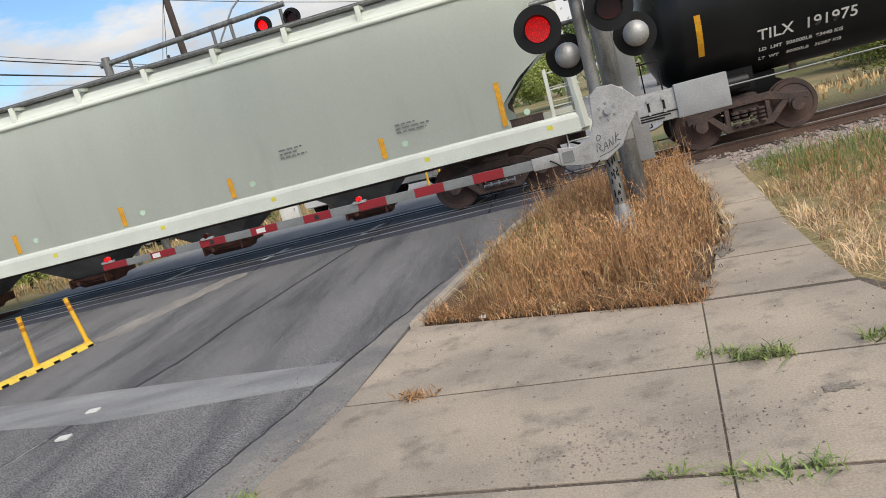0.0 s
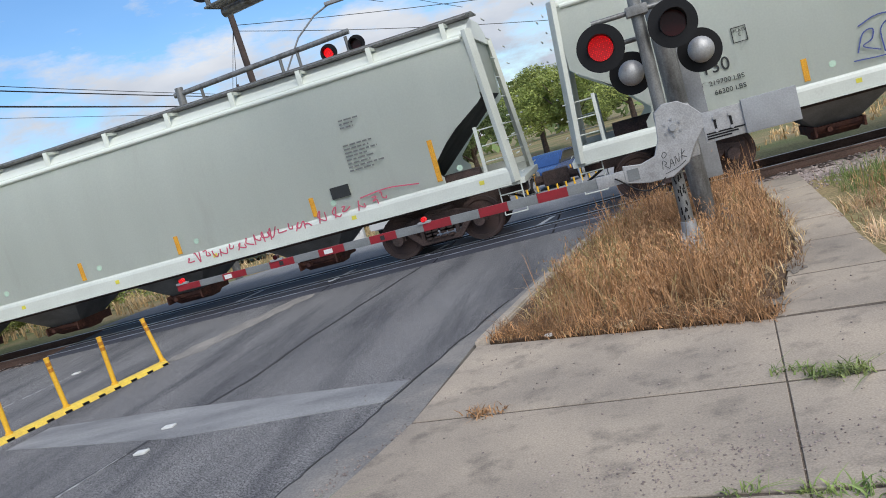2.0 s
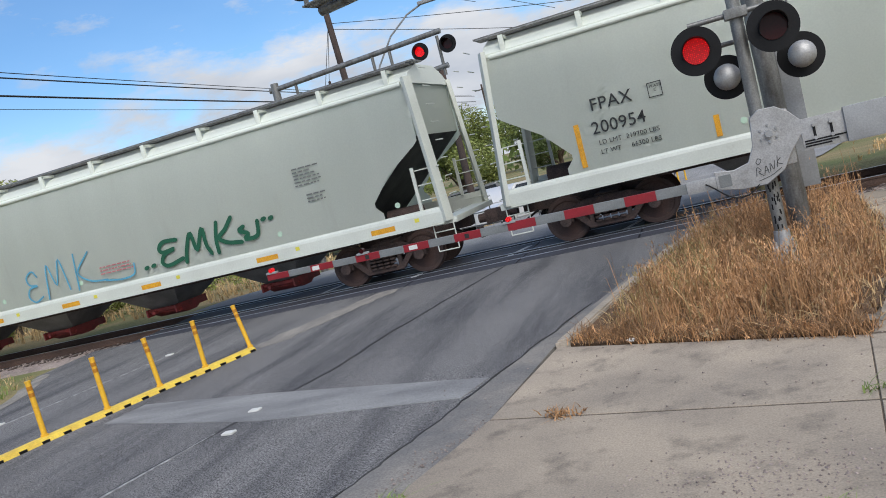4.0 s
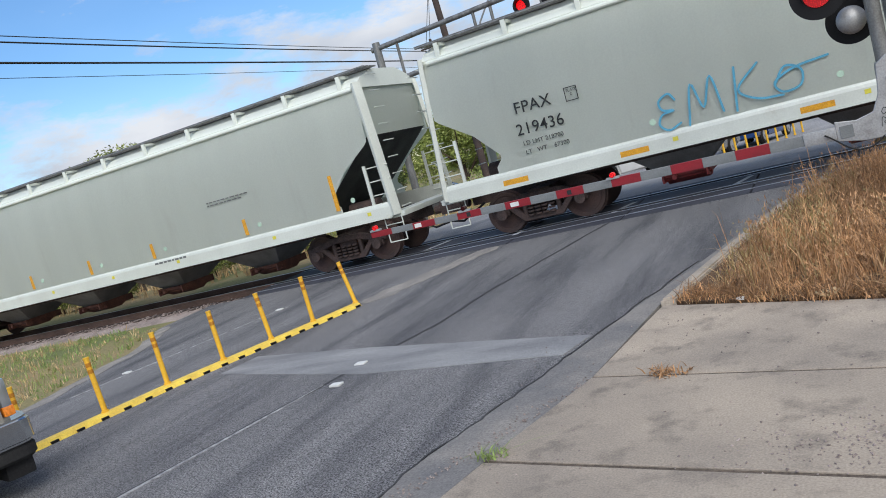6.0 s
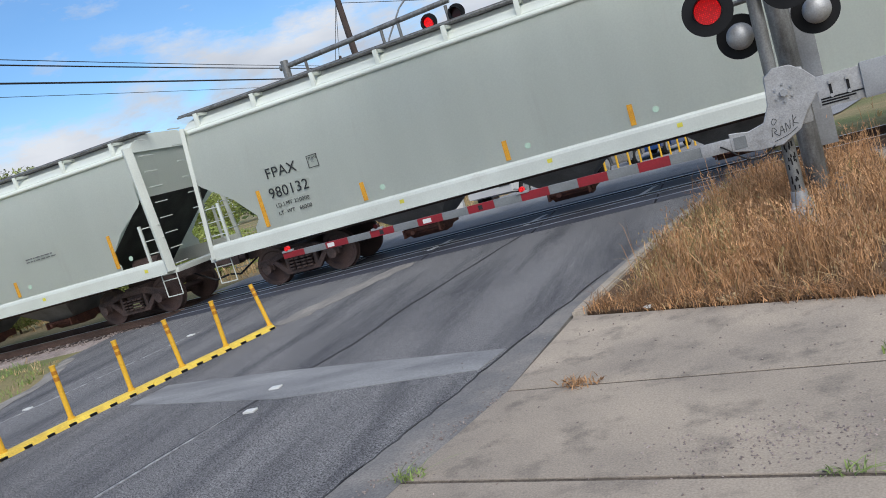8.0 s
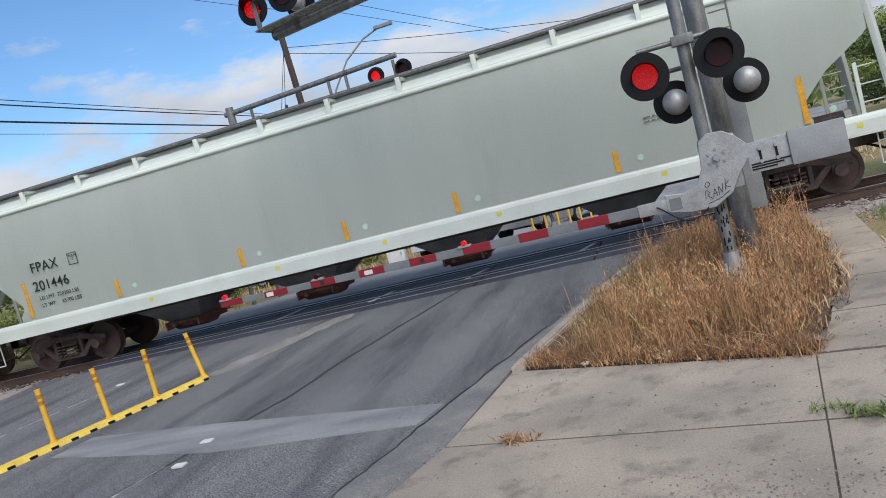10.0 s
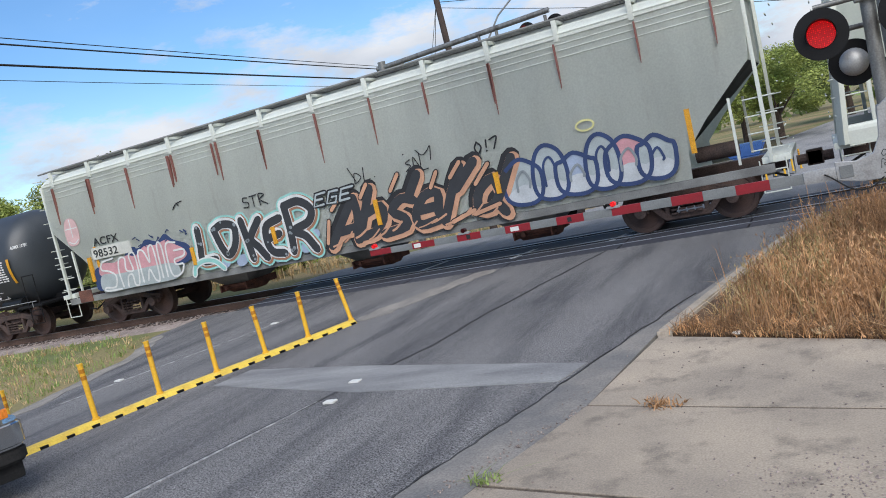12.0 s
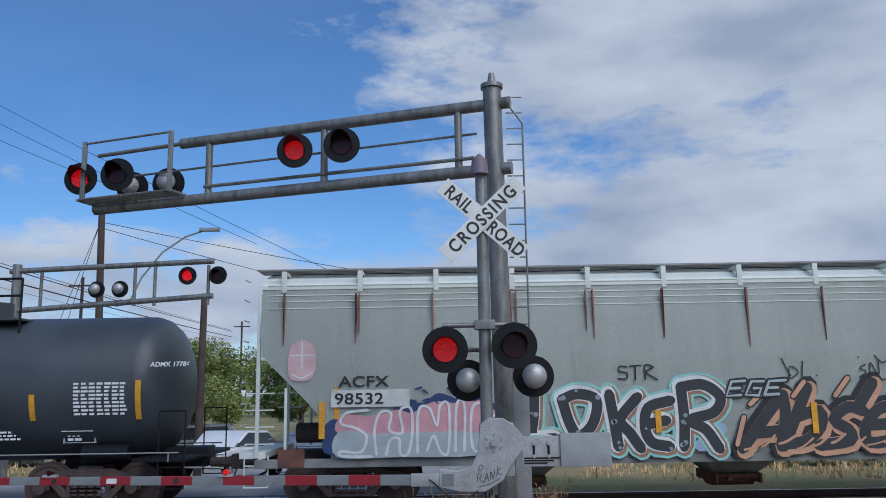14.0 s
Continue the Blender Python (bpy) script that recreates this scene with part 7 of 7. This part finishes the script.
def build_trees():
    protos = []
    for k, (r, h, mt) in enumerate(((3.0, 4.6, M_leaf), (2.4, 4.0, M_leaf_dark), (1.6, 1.8, M_leaf))):
        rnd = random.Random(50 + k)
        low = k == 2
        t = thing("bush" if low else "tree", pose(0, 0, -50), "dense green bush beside the tracks" if low else "leafy green tree beyond the tracks", "bush" if low else "tree", "bushes" if low else "trees beyond the tracks")
        bm = B()
        base = 0.2 if low else 1.3
        tube(bm, (0, 0, -0.2), (0.1, 0.05, base + h * 0.4), 0.06 if low else 0.2, 10, 0.03 if low else 0.1)
        for j in range(6):
            a = j * 1.05 + rnd.random()
            tube(bm, (0.05, 0.03, base + j * h * 0.05), (math.cos(a) * r * 0.6, math.sin(a) * r * 0.6, base + h * (0.35 + 0.08 * j)), 0.03 if low else 0.08, 7, 0.02)
        part("trunk", bm, M_bark, t)
        v, f = crown_mesh(rnd, r, h, 30000 if not low else 9000, 0.085 if not low else 0.055)
        c = raw("crown", v, f, mt, t)
        c.location.z = base - 0.1 * h
        protos.append(t)
    spots = [(-38, 27, 0, 1.2), (-33, 30, 0, 1.3), (-44, 26, 0, 1.25), (-52, 26, 0, 1.1), (-29, 36, 0, 1.0), (-24, 40, 1, 1.05), (-19, 42, 0, 1.0), (-60, 30, 1, 1.2), (-14, 46, 0, 1.1), (-9, 52, 1, 1.1), (-3, 62, 0, 1.3),
             (16, 58, 0, 1.2), (26, 52, 1, 2.0), (36, 52, 0, 1.6), (48, 48, 0, 1.3), (9, 70, 0, 1.3), (60, 60, 0, 1.4), (-70, 38, 0, 1.3), (-36, 44, 0, 1.3), (-48, 40, 1, 1.3), (22, 66, 1, 1.4), (-6, 70, 0, 1.4), (2, 80, 1, 1.6),
             (-30, 23, 2, 1.0), (-26, 22.5, 2, 0.8), (-22, 23, 2, 0.9), (-34, 23, 2, 1.1), (-18.5, 23.5, 2, 0.8), (-40, 22.5, 2, 1.0), (-46, 22.5, 2, 1.0), (-16, 26, 2, 0.9), (-20, 27, 2, 1.2), (-25, 27, 2, 1.3), (-13, 33, 2, 1.0),
             (14, 40, 2, 1.7), (17, 41, 2, 1.6), (20.5, 42, 2, 1.8), (24, 43, 2, 1.6), (18, 46, 1, 1.2), (13, 47, 1, 1.1), (29, 44, 2, 1.8),
             (11.5, 30, 2, 1.3), (14, 31, 2, 1.4), (16.5, 30.5, 2, 1.3), (19, 31.5, 2, 1.5), (22, 32, 2, 1.4)]
    rnd = random.Random(3)
    used = set()
    for x, y, k, s in spots:
        m = pose(x, y, far_z(y) - 0.05, 0, 0, rnd.uniform(0, 360)) @ Matrix.Diagonal((s, s, s * rnd.uniform(0.85, 1.0), 1))
        if k not in used:
            used.add(k)
            protos[k].matrix_basis = m
        else:
            copy_thing(protos[k], m @ Matrix.Diagonal((1 / protos[k].scale[0], 1 / protos[k].scale[1], 1 / protos[k].scale[2], 1)))
    # far woods
    rnd = random.Random(8)
    verts, faces = [], []
    for k in range(16000):
        x = rnd.uniform(-260, 260)
        y = 110 + abs(x) * -0.12 + rnd.uniform(0, 12)
        h = 8 + 2.5 * noise.noise((x * 0.08, 0, 0)) + 1.5 * noise.noise((x * 0.3, 3, 0))
        z = rnd.uniform(0, 1) ** 0.7 * h - 1.0
        a, b = Vector((rnd.gauss(0, 1), rnd.gauss(0, 0.5), rnd.gauss(0, 1))).normalized(), Vector((rnd.gauss(0, 1), rnd.gauss(0, 0.5), rnd.gauss(0, 1))).normalized()
        i, s, c = len(verts), rnd.uniform(0.5, 1.1), Vector((x, y, z))
        verts += [c - a * s, c + b * s * 0.6, c + a * s, c - b * s * 0.6]
        faces.append((i, i + 1, i + 2, i + 3))
    tagged(raw("far_woods", verts, faces, M_leaf_dark), "distant green woods", "woods", kind="stuff")


def build_litter():
    bm = B()
    bmesh.ops.create_icosphere(bm, subdivisions=4, radius=0.085)
    for v in bm.verts:
        v.co *= 1 + 0.8 * noise.noise(v.co * 22)
        v.co.z = v.co.z * 0.3 + 0.02 * noise.noise(v.co * 40)
    o = mesh_ob("crumpled_paper", bm, mat("paper_tan", (0.62, 0.50, 0.30), (0.5, 0.38, 0.22), 0.8))
    o.location = (-0.37, 7.72, 0.03)
    tagged(o, "crumpled yellowish paper at the edge of the bed", "litter")
    bm = B()
    bmesh.ops.create_icosphere(bm, subdivisions=4, radius=0.04)
    for v in bm.verts:
        v.co *= 1 + 0.9 * noise.noise(v.co * 30)
        v.co.z *= 0.25
    o = mesh_ob("plastic_scrap", bm, M_white)
    o.location = (-1.15, 8.0, 0.02)
    tagged(o, "small pale plastic scrap in the dry weeds", "litter")


def build_stains():
    """Flat soil spills and dark stains with ragged outlines on the pavement."""
    rnd = random.Random(14)
    soil = mat("spilled_soil", (0.115, 0.083, 0.06), (0.17, 0.135, 0.10), 1.0, scale=5, fine=50, grain=0.5, bump=0.6)
    grime = mat("pavement_grime", (0.17, 0.148, 0.125), (0.235, 0.205, 0.165), 0.95, scale=6, fine=50, grain=0.35, bump=0.3)
    for x, y, r, q, m, z in ((1.95, 4.75, 0.42, 1.2, soil, 0.0068), (1.75, 4.2, 0.3, 0.8, grime, 0.0062), (1.25, 4.85, 0.12, 0.6, grime, 0.0062), (1.35, 8.6, 0.12, 2.4, grime, 0.0062), (1.0, 7.5, 0.10, 1.5, grime, 0.0062)):
        pts = []
        for k in range(40):
            a = k * math.pi / 20
            d = r * (0.75 + 0.55 * noise.noise((math.cos(a) * 2.2 + x, math.sin(a) * 2.2 + y, 1)) + rnd.uniform(-0.06, 0.06))
            pts.append((x + math.cos(a) * d, y + math.sin(a) * d * q))
        tagged(mesh_ob("soil_spill", prism(B(), pts, 0.001, z), m), "dark soil and grime spread over the pavement", "stain", kind="structure")


build_ground()
build_road()
build_delineators()
build_signal()
build_train()
build_pickup()
build_cars()
build_cabinet()
build_poles()
build_trees()
build_litter()
build_plants()
build_track()
build_pavement()
build_stains()


def run(t):
    """Metres that the train has gone by t."""
    return 9.2 * t - 0.04 * t * t


def motions():
    for car, u0 in CARS:
        walk(car, [(k, pose(u0 + run(k), TRACK_Y, RAIL_Z)) for k in range(15)])
    # the wheels roll on the rails, 75 degrees a row
    turn = []
    dist, step = 0.0, radians(70) * 0.455
    k = 0
    while k * step < run(14.0):
        d = k * step
        turn.append(((9.2 - math.sqrt(9.2 ** 2 - 0.16 * d)) / 0.08, 70.0 * k))
        k += 1
    d = run(14.0)
    turn.append((14.0, math.degrees(d / 0.455)))
    for w, x in WHEELS:
        walk(w, [(t, pose(x, 0, 0.455, 0, a, 0)) for t, a in turn])


motions()
